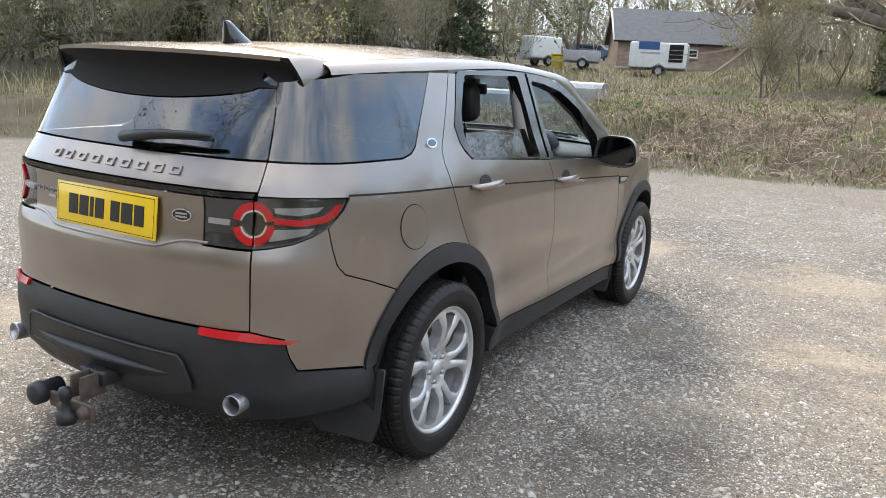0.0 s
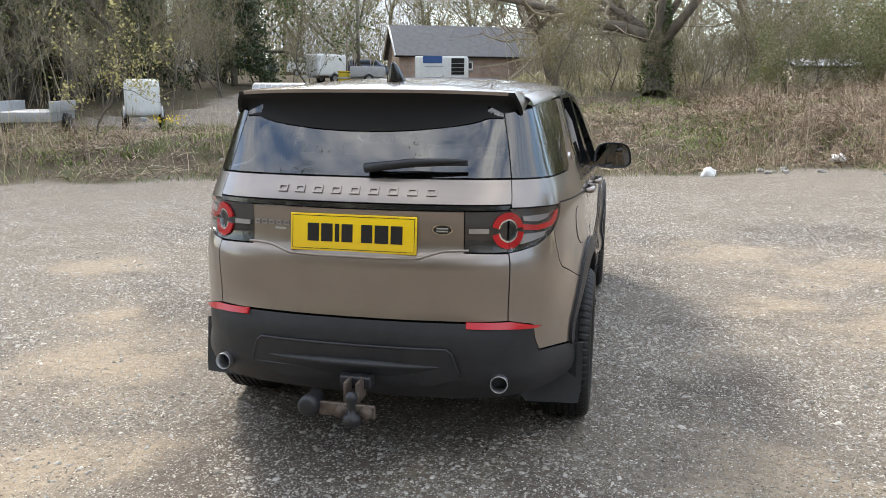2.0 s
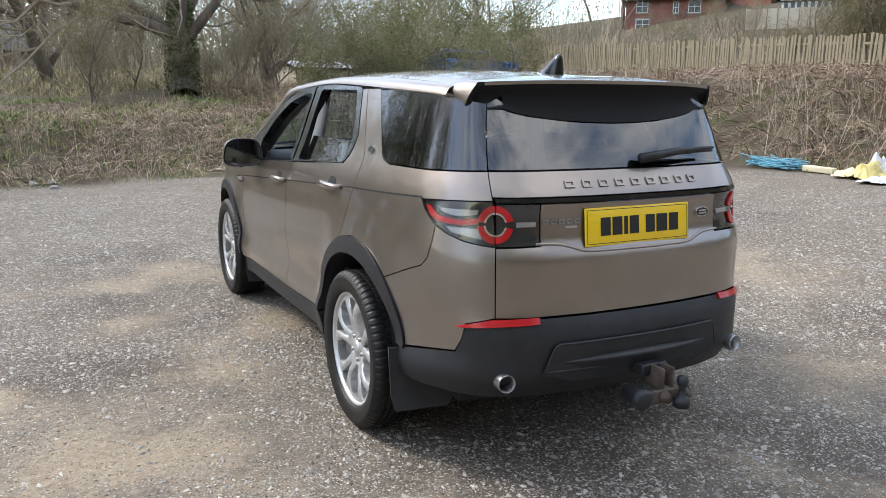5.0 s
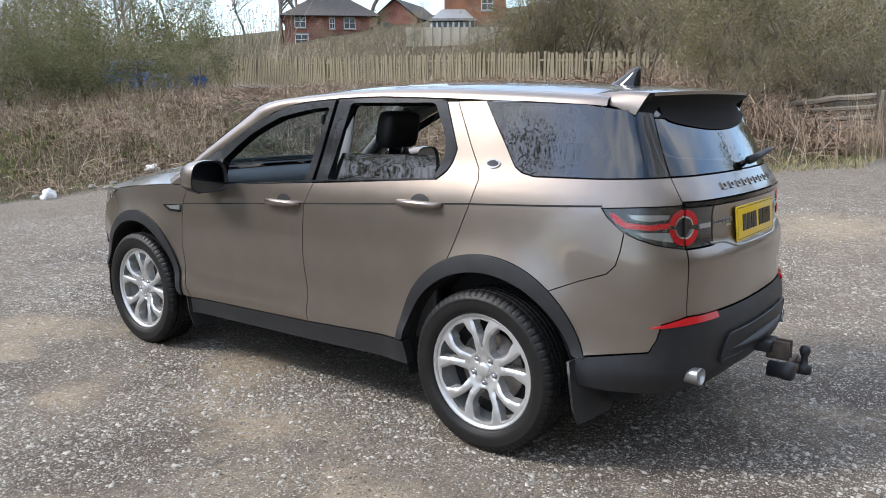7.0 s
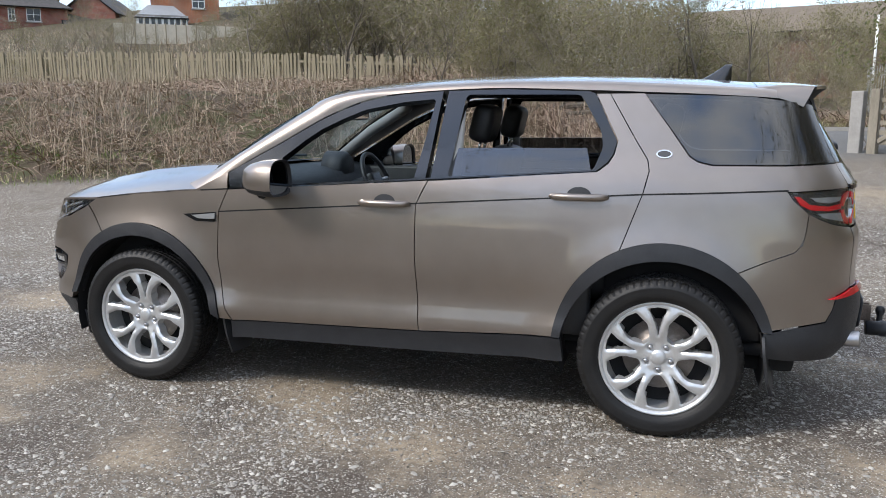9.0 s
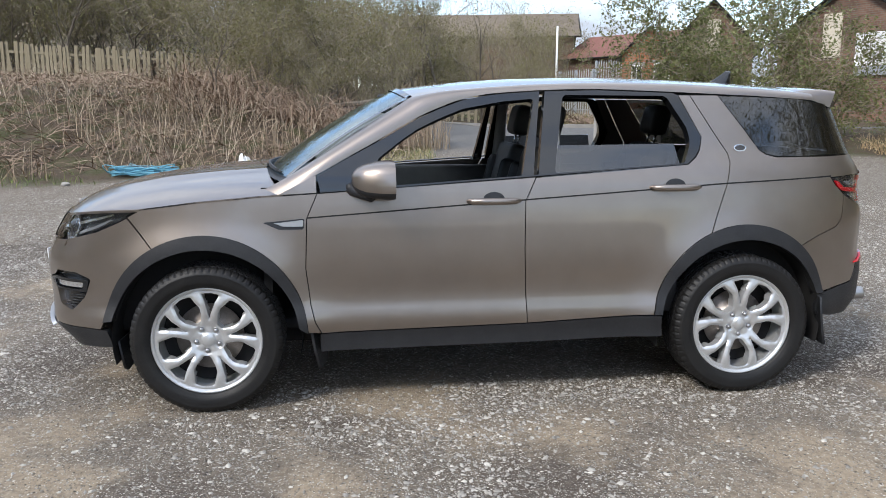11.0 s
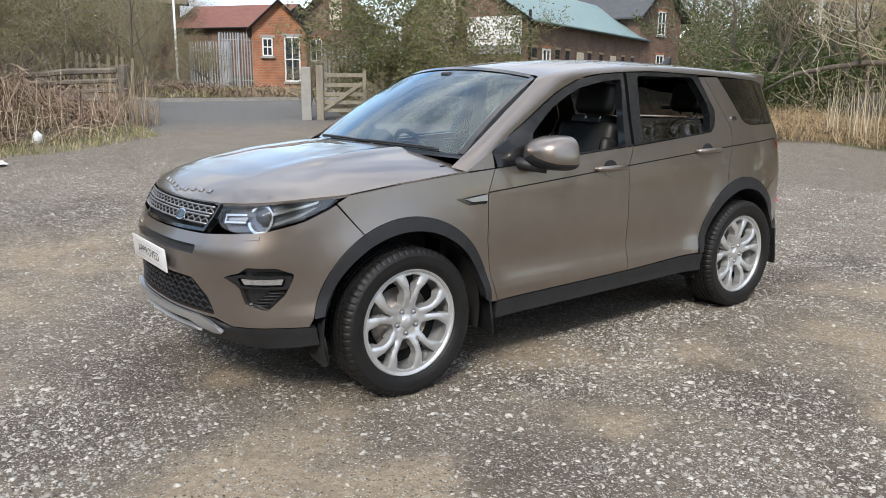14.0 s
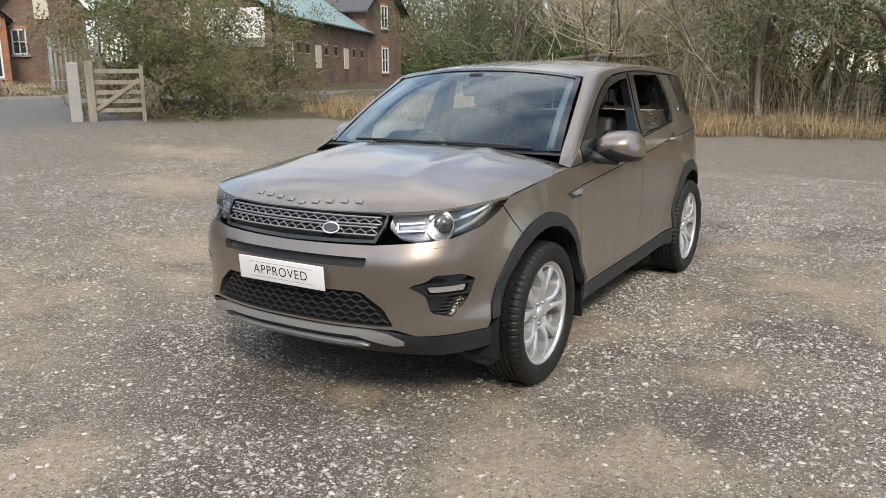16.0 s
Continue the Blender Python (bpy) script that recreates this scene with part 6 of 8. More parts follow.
def ring(s, z):
    """The place on the half body (x >= 0) at s along the plan outline from the rear's middle, and height z."""
    x, y = np.interp(s, _s, _xy[:, 0]), np.interp(s, _s, _xy[:, 1])
    tx, ty = np.interp(s, _s, _tan[:, 0]), np.interp(s, _s, _tan[:, 1])
    length = math.hypot(tx, ty)
    nx, ny = ty / length, -tx / length
    ws, wr, wf = nx * nx, ny * ny if ny < 0 else 0, ny * ny if ny > 0 else 0
    d = ws * SIDE(z) + wr * REAR(z) + wf * FRONT(z)
    for wy in (-1.3705, 1.3705):
        r = math.hypot(y - wy, z - .36)
        d += ws * .03 * math.exp(-(max(r - .46, 0) / .11) ** 2)
    return Vector((max(x + nx * d, 0.0), y + ny * d, z))


def s_at(y):
    """s on the flank at a given y."""
    k = np.argmin(_xy[:, 1]), np.argmax(_xy[:, 1])
    return float(np.interp(y, _xy[:, 1], _s))


def flank(s, z):
    """The left half of the body."""
    p = ring(s, z)
    return Vector((-p.x, p.y, p.z))


def back(u, z):
    """The body round the rear's middle: u is signed, to the left positive."""
    p = ring(abs(u), z)
    return Vector((-p.x if u > 0 else p.x, p.y, p.z))


def nose(u, z):
    """The body round the front's middle: u is signed, to the left positive."""
    p = ring(S_END - abs(u), z)
    return Vector((-p.x if u > 0 else p.x, p.y, p.z))


def both(half):
    """A polygon that is the same on both sides of u = 0, from its left half."""
    return half + [(-u, z) for u, z in reversed(half) if abs(u) > 1e-6]


INWARD += [flank, back]

# ---- the car ----
car = thing("car", "bronze-grey family SUV with open side windows standing on gravel", "car")


def pair(name, poly, material, label="", parent=None, **kw):
    """A panel on the left flank and its twin on the right."""
    made = []
    for right in (False, True):
        bm = patch(poly, flank, **kw)
        made.append(part(name, mirrored(bm) if right else bm, material, parent or car, label))
    return made


def belt(s):
    return 1.079 + .0636 * (3.714 - s)


def arc(cy, cz, r0, r1, a0, a1, n=44):
    """Points on the flank round a wheel: radius r0 at the sides, r1 at the top."""
    out = []
    for k in range(n + 1):
        a = radians(a0 + (a1 - a0) * k / n)
        r = r0 + (r1 - r0) * max(0, math.sin(a)) ** 1.5
        out.append((s_at(cy + r * math.cos(a)), cz + r * math.sin(a)))
    return out


WY, WZ = 1.3705, .36
ARCH_R = arc(-WY, WZ, .487, .535, 9, 163)      # from door side over the top to the bumper
ARCH_F = arc(WY, WZ, .49, .525, 176, 12)       # from door side over the top to the nose
def arch_z(arch, s):
    """Height of an arch's outer edge over a point of the flank, in its upper half."""
    p = sorted((q for q in arch if q[1] > .5), key=lambda q: q[0])
    return float(np.interp(s, [q[0] for q in p], [q[1] for q in p]))


SEAM_A = [(3.714, 1.079), (3.766, .961), (3.777, .715), (3.757, .53), (3.737, .447), (3.706, .385)]
SEAM_B = [(2.628, 1.146), (2.684, 1.03), (2.687, .783), (2.668, .405)]
SEAM_R = [(1.788, 1.556), (1.66, 1.345), (1.604, 1.258), (1.596, 1.209), (1.620, 1.111), (1.712, arch_z(ARCH_R, 1.712))]
DOOR_ARCH = [p for p in ARCH_R if p[0] > 1.715]
DOOR_ARCH.sort(key=lambda p: -p[1])

doors_f = pair("front_door", SEAM_A[::-1] + [(3.2, belt(3.2)), (2.628, belt(2.628))] + SEAM_B[1:], PAINT, "bronze front door skin")
doors_r = pair("rear_door", SEAM_B[::-1] + [(2.3, belt(2.3)), (1.826, 1.204), (1.78, 1.24), (1.756, 1.279), (1.742, 1.341), (1.852, 1.556)] + SEAM_R
               + DOOR_ARCH + [(1.966, .437)], PAINT, "bronze rear door skin")
QUARTER_ARCH = [p for p in ARCH_R if 1.21 <= p[0] <= 1.709]
QUARTER_ARCH.sort(key=lambda p: p[0])
LAMP_TAIL = [(.652, 1.139), (.82, 1.134), (1.002, 1.126), (.975, 1.09), (.92, 1.040), (.85, 1.008), (.777, .985), (.70, .972), (.637, .965)]
BUMP_SEAM = [(.905, 1.032), (.917, .96), (.934, .901), (.967, .866), (1.08, .826), (1.205, arch_z(ARCH_R, 1.205))]
pair("quarter_panel", [(1.629, 1.556), (1.50, 1.385), (1.421, 1.274), (1.384, 1.251), (1.324, 1.237), (1.0, 1.238), (.684, 1.246), (.655, 1.152), (.652, 1.139)]
     + LAMP_TAIL[1:4] + BUMP_SEAM + QUARTER_ARCH + SEAM_R[::-1], PAINT)
REAR_ARCH_LOW = [p for p in ARCH_R if p[0] < 1.202]
REAR_ARCH_LOW.sort(key=lambda p: -p[1])
pair("rear_bumper_corner", BUMP_SEAM + REAR_ARCH_LOW + [(1.09, .513), (.791, .549), (.762, .60), (.745, .665), (.632, .692)] + LAMP_TAIL[:3:-1], PAINT)
FENDER_ARCH = [p for p in ARCH_F if p[0] < 4.497] + [(4.5, arch_z(ARCH_F, 4.5))]
FENDER_TOP = [(3.714, 1.079), (4.0, 1.062), (4.3, 1.036), (4.56, 1.004)]
pair("front_wing", FENDER_TOP + [(4.62, .972)] + FENDER_ARCH[::-1] + SEAM_A[::-1][:-1], PAINT)

HOOD_GAP = [(s, z + d) for d, row in ((.0005, FENDER_TOP), (.0068, FENDER_TOP[::-1])) for s, z in row]
pair("bonnet_gap", HOOD_GAP, GAP_AND_SHADE, gap=0, out=-.0005, thick=.004, step=.025)

# rear
TG = [(0, 1.127), (.452, 1.127), (.452, .966), (.636, .962), (.632, .692), (.4, .692), (0, .692)]
tailgate = part("tailgate", patch(both(TG), back, step=.02), PAINT, car, "bronze tailgate with a recess round the plate")
part("tailgate_top", patch(both([(0, 1.247), (.684, 1.246), (.655, 1.152), (0, 1.152)]), back, step=.018), PAINT, car)
part("tailgate_strip", patch(both([(0, 1.150), (.650, 1.150), (.640, 1.131), (0, 1.129)]), back, out=.006), GLOSS, tailgate, "gloss black strip over the plate")
rear_glass = part("rear_window", patch(both([(0, 1.56), (.55, 1.55), (.742, 1.50), (.684, 1.249), (0, 1.249)]), back, thick=.005), TINTED, car, "dark tinted rear window")
pair("quarter_glass", [(1.629, 1.553), (1.50, 1.385), (1.421, 1.276), (1.384, 1.253), (1.324, 1.239), (1.0, 1.240), (.686, 1.248), (.746, 1.50), (.996, 1.52), (1.15, 1.538), (1.4, 1.548)],
     TINTED, "dark tinted side glass wrapping to the rear", thick=.005)
pair("rear_pillar_black", [(.98, 1.242), (.688, 1.250), (.748, 1.50), (.95, 1.515)], GLOSS, out=-.008, thick=.004)
LOWER = [(0, .688), (.46, .688), (.632, .688), (.745, .66), (.762, .60), (.791, .546), (1.085, .509), (1.09, .40), (.95, .375), (.7, .36), (.45, .345), (0, .345)]
bumper = part("rear_bumper", patch(both(LOWER), back, step=.03, out=.002), TRIM, car, "black grained plastic rear bumper")
SKIRT = rounded([(-.385, .588), (.385, .588), (.408, .570), (.445, .468), (.30, .425), (0, .408), (-.30, .425), (-.445, .468), (-.408, .570)], .012)
skirt = part("bumper_skirt", patch(SKIRT, back, step=.03, out=.016, thick=.02), TRIM, bumper)
edge_pts = [back(u, z) + Vector((0, -.013, 0)) for u, z in dense([(-.443, .474), (-.408, .570), (-.388, .587), (.388, .587), (.408, .570), (.443, .474)], .03)[:-16]]
part("skirt_edge", tube(edge_pts, .006, 8), TRIM, skirt)
rows = []
for u in np.linspace(-.36, .36, 41):
    w_ = 1 - (u / .36) ** 2
    rows.append([back(u, .514 + .016 * w_) + Vector((0, -.0165, 0)), back(u, .513 + .010 * w_) + Vector((0, -.0165 - .020 * w_, 0)), back(u, .512 + .002 * w_) + Vector((0, -.0165 - .027 * w_, 0)), back(u, .511 - .008 * w_) + Vector((0, -.0165 - .024 * w_, 0)), back(u, .509 - .055 * w_) + Vector((0, -.0165, 0))])
lip = loft(rows)
bmesh.ops.recalc_face_normals(lip, faces=lip.faces)
if sum(f.normal.y for f in lip.faces) > 0:
    bmesh.ops.reverse_faces(lip, faces=lip.faces)
part("skirt_ledge", lip, TRIM, skirt)
fold = [back(u, z) + Vector((0, .002, 0)) for u, z in ((-.47, .9735), (-.42, .972), (-.366, .968), (-.315, .955), (-.267, .942), (-.2, .939), (-.1, .938), (0, .938), (.1, .938), (.2, .939), (.267, .942), (.315, .955), (.366, .968), (.42, .972), (.47, .9735))]
part("tailgate_fold", tube([tuple(p) for p in spline(fold, 4)], .0065, 8), PAINT, tailgate)
for k in (1, -1):
    poly = [(k * .46, .694), (k * .64, .690), (k * .80, .652), (k * .76, .648), (k * .6, .660), (k * .46, .664)]
    part("reflector", patch(poly, back, step=.014, out=.012), RED_LENS, bumper, "red reflector strip")

# black arches, sills and mud flaps
INNER_R = arc(-WY, WZ, .452, .458, 10, 160)
INNER_F = arc(WY, WZ, .452, .458, 172, 14)
pair("rear_arch_trim", ARCH_R + INNER_R[::-1], TRIM, "black plastic wheel arch trim", out=.012, thick=.05, gap=.0005)
pair("front_arch_trim", ARCH_F + INNER_F[::-1], TRIM, "black plastic wheel arch trim", out=.012, thick=.05, gap=.0005)
pair("sill", [(3.715, .382), (2.668, .402), (1.966, .433), (1.951, .315), (2.641, .300), (3.715, .288)], TRIM, "black plastic sill", out=.003, thick=.05, step=.022)
# shade above the side crease, painted as a thin dark strip on flat panels
pair("crease_shade", [(3.764, .9655), (2.684, 1.040), (1.632, 1.110), (1.3, 1.1235), (1.0, 1.137), (1.0, 1.130), (1.3, 1.1165), (1.632, 1.103), (2.684, 1.033), (3.764, .9585)], GAP_AND_SHADE, out=.0016, gap=0, thick=.001, step=.03)

# window frames
FRAME_F = [(3.70, 1.084), (3.717, 1.162), (3.55, 1.254), (3.432, 1.316), (3.225, 1.432), (3.1, 1.487), (2.991, 1.526), (2.88, 1.549), (2.786, 1.560), (2.585, 1.574), (2.640, 1.149)]
OPEN_F = rounded([(3.409, 1.106), (3.419, 1.237), (3.30, 1.326), (3.218, 1.381), (3.1, 1.436), (2.985, 1.481), (2.781, 1.518), (2.622, 1.532), (2.702, 1.148)], .02)
FRAME_R = [(2.618, 1.150), (2.562, 1.574), (2.278, 1.580), (1.879, 1.567), (1.852, 1.555), (1.742, 1.341), (1.757, 1.281), (1.78, 1.245), (1.826, 1.207)]
OPEN_R = rounded([(2.530, 1.163), (2.466, 1.552), (1.92, 1.548), (1.82, 1.385), (1.808, 1.31), (1.85, 1.205)], .025)
pair("front_window_frame", FRAME_F, GLOSS, "gloss black door window frame", holes=[OPEN_F], thick=.05, out=.002)
pair("rear_window_frame", FRAME_R, GLOSS, "gloss black door window frame", holes=[OPEN_R], thick=.05, out=.002)
pair("half_open_window", [(2.60, 1.13), (2.506, 1.312), (1.88, 1.318), (1.85, 1.19)], TINTED, "tinted door glass, half wound down", out=-.03, thick=.004)
pair("waist_seal", [(3.70, belt(3.70) + .003), (2.66, belt(2.66) + .003), (1.83, 1.204), (1.83, 1.210), (2.66, belt(2.66) + .010), (3.70, belt(3.70) + .010)], GLOSS, out=.006, gap=0, thick=.012, step=.025)

# roof rail and windscreen pillar, from the door frames up to the roof's edge
RAIL_A = [(3.90, 1.074), (3.72, 1.166), (3.55, 1.258), (3.432, 1.321), (3.225, 1.437), (3.1, 1.492), (2.991, 1.531), (2.88, 1.554), (2.786, 1.565), (2.557, 1.579), (2.278, 1.585),
          (1.879, 1.572), (1.622, 1.561), (1.4, 1.552), (1.146, 1.538), (1.03, 1.53)]
RAIL_B = [(.835, 1.075, 1.098), (.800, .95, 1.165), (.762, .76, 1.285), (.737, .645, 1.358), (.688, .425, 1.494), (.668, .35, 1.540), (.658, .22, 1.568), (.652, .06, 1.585), (.648, -.08, 1.598), (.643, -.32, 1.612),
          (.638, -.62, 1.620), (.632, -1.02, 1.617), (.626, -1.28, 1.606), (.618, -1.5, 1.594), (.605, -1.74, 1.578), (.60, -1.82, 1.570)]


def rail(k):
    a, b = spline([tuple(ring(s, z)) for s, z in RAIL_A], 3), spline(RAIL_B, 3)
    rows = []
    for i, (p, q) in enumerate(zip(a, b)):
        p, q = Vector(p), Vector(q)
        bulge = min(1, i / 5) * Vector((.75, 0, .65)).normalized() * (q - p).length * .19
        rows.append([Vector((x.x * k, x.y, x.z)) for x in (p + (q - p) * t + bulge * 4 * t * (1 - t) for t in (0, .12, .25, .4, .55, .7, .85, 1))])
    bm = loft(rows)
    bmesh.ops.recalc_face_normals(bm, faces=bm.faces)
    bm.faces.ensure_lookup_table()
    if bm.faces[20].normal.x * k < 0:
        bmesh.ops.reverse_faces(bm, faces=bm.faces)
    return bm


for k in (-1, 1):
    part("roof_rail", rail(k), PAINT, car)
pair("pillar_foot", [(3.955, 1.071), (3.80, 1.0785), (3.7165, 1.0835), (3.7195, 1.166), (3.80, 1.126), (3.902, 1.0745)], PAINT, "bronze panel at the foot of the windscreen pillar", gap=.0004)
ROOF_Z = smooth_profile([(-2.05, 1.596), (-1.73, 1.622), (-1.4, 1.645), (-1.1, 1.656), (-.84, 1.663), (-.5, 1.664), (-.2, 1.656), (.05, 1.638), (.25, 1.617), (.42, 1.594)])
_rb = np.array(RAIL_B)[::-1]


def roof_at(u, y):
    xe, ze = np.interp(y, _rb[:, 1], _rb[:, 0]), np.interp(y, _rb[:, 1], _rb[:, 2])
    zc = float(ROOF_Z(y))
    return Vector((u * xe, y, zc - (zc - ze) * abs(u) ** 2.4))


def front_y(u):
    return .405 - .062 * u * u


def back_y(u):
    return -1.74 + .0 * u


rows = [[roof_at(u, front_y(u) + (back_y(u) - front_y(u)) * v) for u in np.linspace(-1, 1, 29)] for v in np.linspace(0, 1, 36)]
roof_bm = loft(rows)
bmesh.ops.recalc_face_normals(roof_bm, faces=roof_bm.faces)
if sum(f.normal.z for f in roof_bm.faces) < 0:
    bmesh.ops.reverse_faces(roof_bm, faces=roof_bm.faces)
roof = part("roof", roof_bm, PAINT, car, "bronze roof panel")

# spoiler: a lid that turns down at both ends, black below
def lid(u, v):
    a, e = min(abs(u), 1.0), max(abs(u) - 1, 0) / .3
    k = 1 if u > 0 else -1
    front = roof_at(a, -1.744)
    tail = Vector((a * .600, -2.105 + .125 * a ** 2.4, 1.592 - .012 * a ** 3))
    p = front + (tail - front) * v
    p.z += .008 * math.sin(math.pi * v)
    p.x += .030 * math.sin(e * math.pi / 2)
    p.z -= e * (.030 + .058 * v)
    p.y += e * .045 * v
    p.x *= k
    return p


U_LID = np.concatenate([np.linspace(-1.3, -1, 6), np.linspace(-.96, .96, 33), np.linspace(1, 1.3, 6)])
sp = loft([[lid(u, v) for u in U_LID] for v in np.linspace(0, 1, 12)])
bmesh.ops.recalc_face_normals(sp, faces=sp.faces)
if sum(f.normal.z for f in sp.faces) < 0:
    bmesh.ops.reverse_faces(sp, faces=sp.faces)
sp = thicken(sp, .014)
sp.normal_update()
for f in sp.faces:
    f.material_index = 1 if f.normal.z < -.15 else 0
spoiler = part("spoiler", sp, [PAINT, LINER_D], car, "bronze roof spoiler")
rows = []
for u in np.linspace(-1.22, 1.22, 41):
    a = min(abs(u), 1.0)
    tail = lid(u, .985) - Vector((0, 0, .014))
    glass = back(-u * .60, 1.425 + .055 * a * a) + Vector((0, -.006, 0))
    mid_ = tail.lerp(glass, .45) + Vector((0, .045, .018))
    rows.append([tail, tail + Vector((0, .02, -.012)), mid_, glass])
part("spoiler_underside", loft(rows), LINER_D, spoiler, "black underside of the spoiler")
for k in (-1, 1):
    top_row = [lid(k * 1.27, v) - Vector((k * .012, 0, .004)) for v in np.linspace(.25, .94, 6)]
    low = [p + Vector((-k * .03, .02, -.014)) for p in top_row]
    part("spoiler_end", loft([top_row, low]), TRIM, spoiler)

# shark fin on the roof
rows = []
for v in np.linspace(0, 1, 9):
    row = []
    zz = v
    front, rear_ = -1.485 - .15 * v ** .75, -1.668
    w = .038 * (1 - v) ** .6 + .004
    for a in np.linspace(0, 2 * math.pi, 21):
        c, s_ = math.cos(a), math.sin(a)
        yy = (front + rear_) / 2 + (front - rear_) / 2 * c
        row.append(Vector((w * s_ * (1 - .25 * c), yy, 1.628 + .086 * zz)))
    rows.append(row)
bm = loft(rows)
bmesh.ops.contextual_create(bm, geom=[e for e in bm.edges if e.is_boundary and e.verts[0].co.z > 1.708])
bmesh.ops.recalc_face_normals(bm, faces=bm.faces)
part("roof_aerial", bm, GLOSS, car, "dark shark fin aerial")

# bonnet
HOOD_C = smooth_profile([(.9, 1.178), (1.1, 1.178), (1.3, 1.168), (1.6, 1.142), (1.85, 1.102), (2.0, 1.062), (2.09, 1.02), (2.14, .985), (2.19, .955)])
EDGE = [tuple(ring(s, z)) for s, z in ((3.75, 1.083), (4.0, 1.067), (4.3, 1.041), (4.56, 1.010), (4.7, 1.004), (4.85, .993), (5.0, .978), (5.12, .968), (5.232, .962), (5.4, .958), (5.6, .955), (S_END, .953))]
_e = spline(EDGE, 8)
_side = _e[np.argsort(_e[:, 1])]


def hood_edge(y):
    return float(np.interp(y, _side[:, 1], _side[:, 0])), float(np.interp(y, _side[:, 1], _side[:, 2]))


Y_NOSE = float(_e[:, 1].max())


def cowl_y(u):
    return 1.135 - .15 * abs(u) ** 2.2


rows = []
for v in np.linspace(0, 1, 44):
    row = []
    for u in np.linspace(-1, 1, 45):
        y0 = cowl_y(u)
        w = 1 - (1 - v) ** 1.5
        # every line runs forward to its own point on the edge
        q = np.interp(abs(u), [0, .35, .6, .8, .93, 1.0], [S_END, 5.44, 5.23, 5.03, 4.80, 4.60])
        ex, ey, ez = (float(np.interp(q, np.linspace(3.75, S_END, 3), [0, 0, 0])) for _ in range(3))
        end = ring(q, float(np.interp(q, [4.56, 4.7, 5.0, 5.232, 5.5, S_END], [1.010, 1.004, .978, .962, .957, .953])))
        y = y0 + (end.y - y0) * w
        if abs(u) < .999:
            xs = abs(u) * hood_edge(y0)[0]
            x = xs + (end.x - xs) * w ** 3
        else:
            x = hood_edge(y)[0]
        xe, ze = hood_edge(min(y, Y_NOSE - 1e-3))
        x = min(x, xe)
        r = min(1.0, x / max(xe, 1e-3))
        zc = float(HOOD_C(y))
        z = zc - (zc - ze) * r ** 2.6
        z += .012 * math.exp(-((x - .42 - .16 * (1.2 - y) * -1 * 0) / .05) ** 2) * max(0, min(1, (2.0 - y) / .4)) * (1 if x > .42 else 1)
        row.append(Vector((math.copysign(x, u), y, z)))
    rows.append(row)
bm = loft(rows)
bmesh.ops.recalc_face_normals(bm, faces=bm.faces)
if sum(f.normal.z for f in bm.faces) < 0:
    bmesh.ops.reverse_faces(bm, faces=bm.faces)
bonnet = part("bonnet", thicken(bm, .012, Vector((0, 0, 1))), PAINT, car, "bronze clamshell bonnet")

# windscreen
def screen(u, v):
    """u across, v from the cowl up."""
    a = Vector((u * .795, 1.125 - .165 * abs(u) ** 2, 1.165 - .015 * u * u))
    b = Vector((u * .655, .405 - .065 * abs(u) ** 2, 1.598 - .056 * abs(u) ** 2.2))
    p = a + (b - a) * v
    n = Vector((0, .5, .85))
    return p + n * .022 * 4 * v * (1 - v)


rows = [[screen(u, v) for u in np.linspace(-.97, .97, 25)] for v in np.linspace(.0, .97, 15)]
part("windscreen", loft(rows), GLASS, car, "clear windscreen")
frame_bm = bmesh.new()
edge_line = [screen(-1, v) for v in np.linspace(0, 1, 14)] + [screen(u, 1) for u in np.linspace(-1, 1, 20)] + [screen(1, v) for v in np.linspace(1, 0, 14)]
inner_line = [screen(-.955, v) for v in np.linspace(0, .965, 14)] + [screen(u, .96) for u in np.linspace(-.955, .955, 20)] + [screen(.955, v) for v in np.linspace(.965, 0, 14)]
part("windscreen_surround", loft([[p + Vector((0, .003, .004)) for p in edge_line], [p + Vector((0, .003, .004)) for p in inner_line]]), GLOSS, car, "black edge of the windscreen")
rows = [[Vector((u * .82, cowl_y(u) + .012 - d * .10, 1.168 - .02 * abs(u) ** 2 - d * .012 - (.016 if d == 0 else 0))) for u in np.linspace(-1, 1, 25)] for d in (0, .5, 1)]
part("cowl", loft(rows), TRIM, car, "black plastic cowl under the windscreen")
for x0, x1 in ((.52, -.10), (-.02, -.62)):
    arm = [screen(x0 / .795 + (x1 - x0) / .795 * t, .012 + .008 * math.sin(3 * t)) + Vector((0, .010, .014)) for t in np.linspace(0, 1, 8)]
    wiper = part("wiper", tube(arm, [.010, .009, .008, .007, .007, .006, .006, .005], 6), TRIM, car, "black front wiper")
    blade = [screen(x0 / .795 + (x1 - x0) / .795 * t, .012) + Vector((0, .006, .008)) for t in np.linspace(.25, 1.05, 8)]
    part("blade", tube(blade, .007, 6), TRIM, wiper)

# nose
U = S_END
HEAD = [(U - 4.578, 1.003), (U - 4.70, 1.001), (U - 4.85, .990), (U - 5.0, .975), (U - 5.12, .965), (U - 5.215, .957), (U - 5.232, .90), (U - 5.18, .862), (U - 5.10, .848), (U - 4.95, .864), (U - 4.778, .905), (U - 4.66, .955)]
FOG = rounded([(U - 5.125, .655), (U - 5.06, .672), (U - 5.024, .700), (U - 4.90, .696), (U - 4.825, .665), (U - 4.858, .595), (U - 4.869, .576), (U - 4.944, .506), (U - 5.039, .530), (U - 5.061, .607)], .012)
FOG_R = [(-u, z) for u, z in FOG]
SLOT = rounded([(-.43, .772), (.43, .772), (.42, .735), (-.42, .735)], .01)
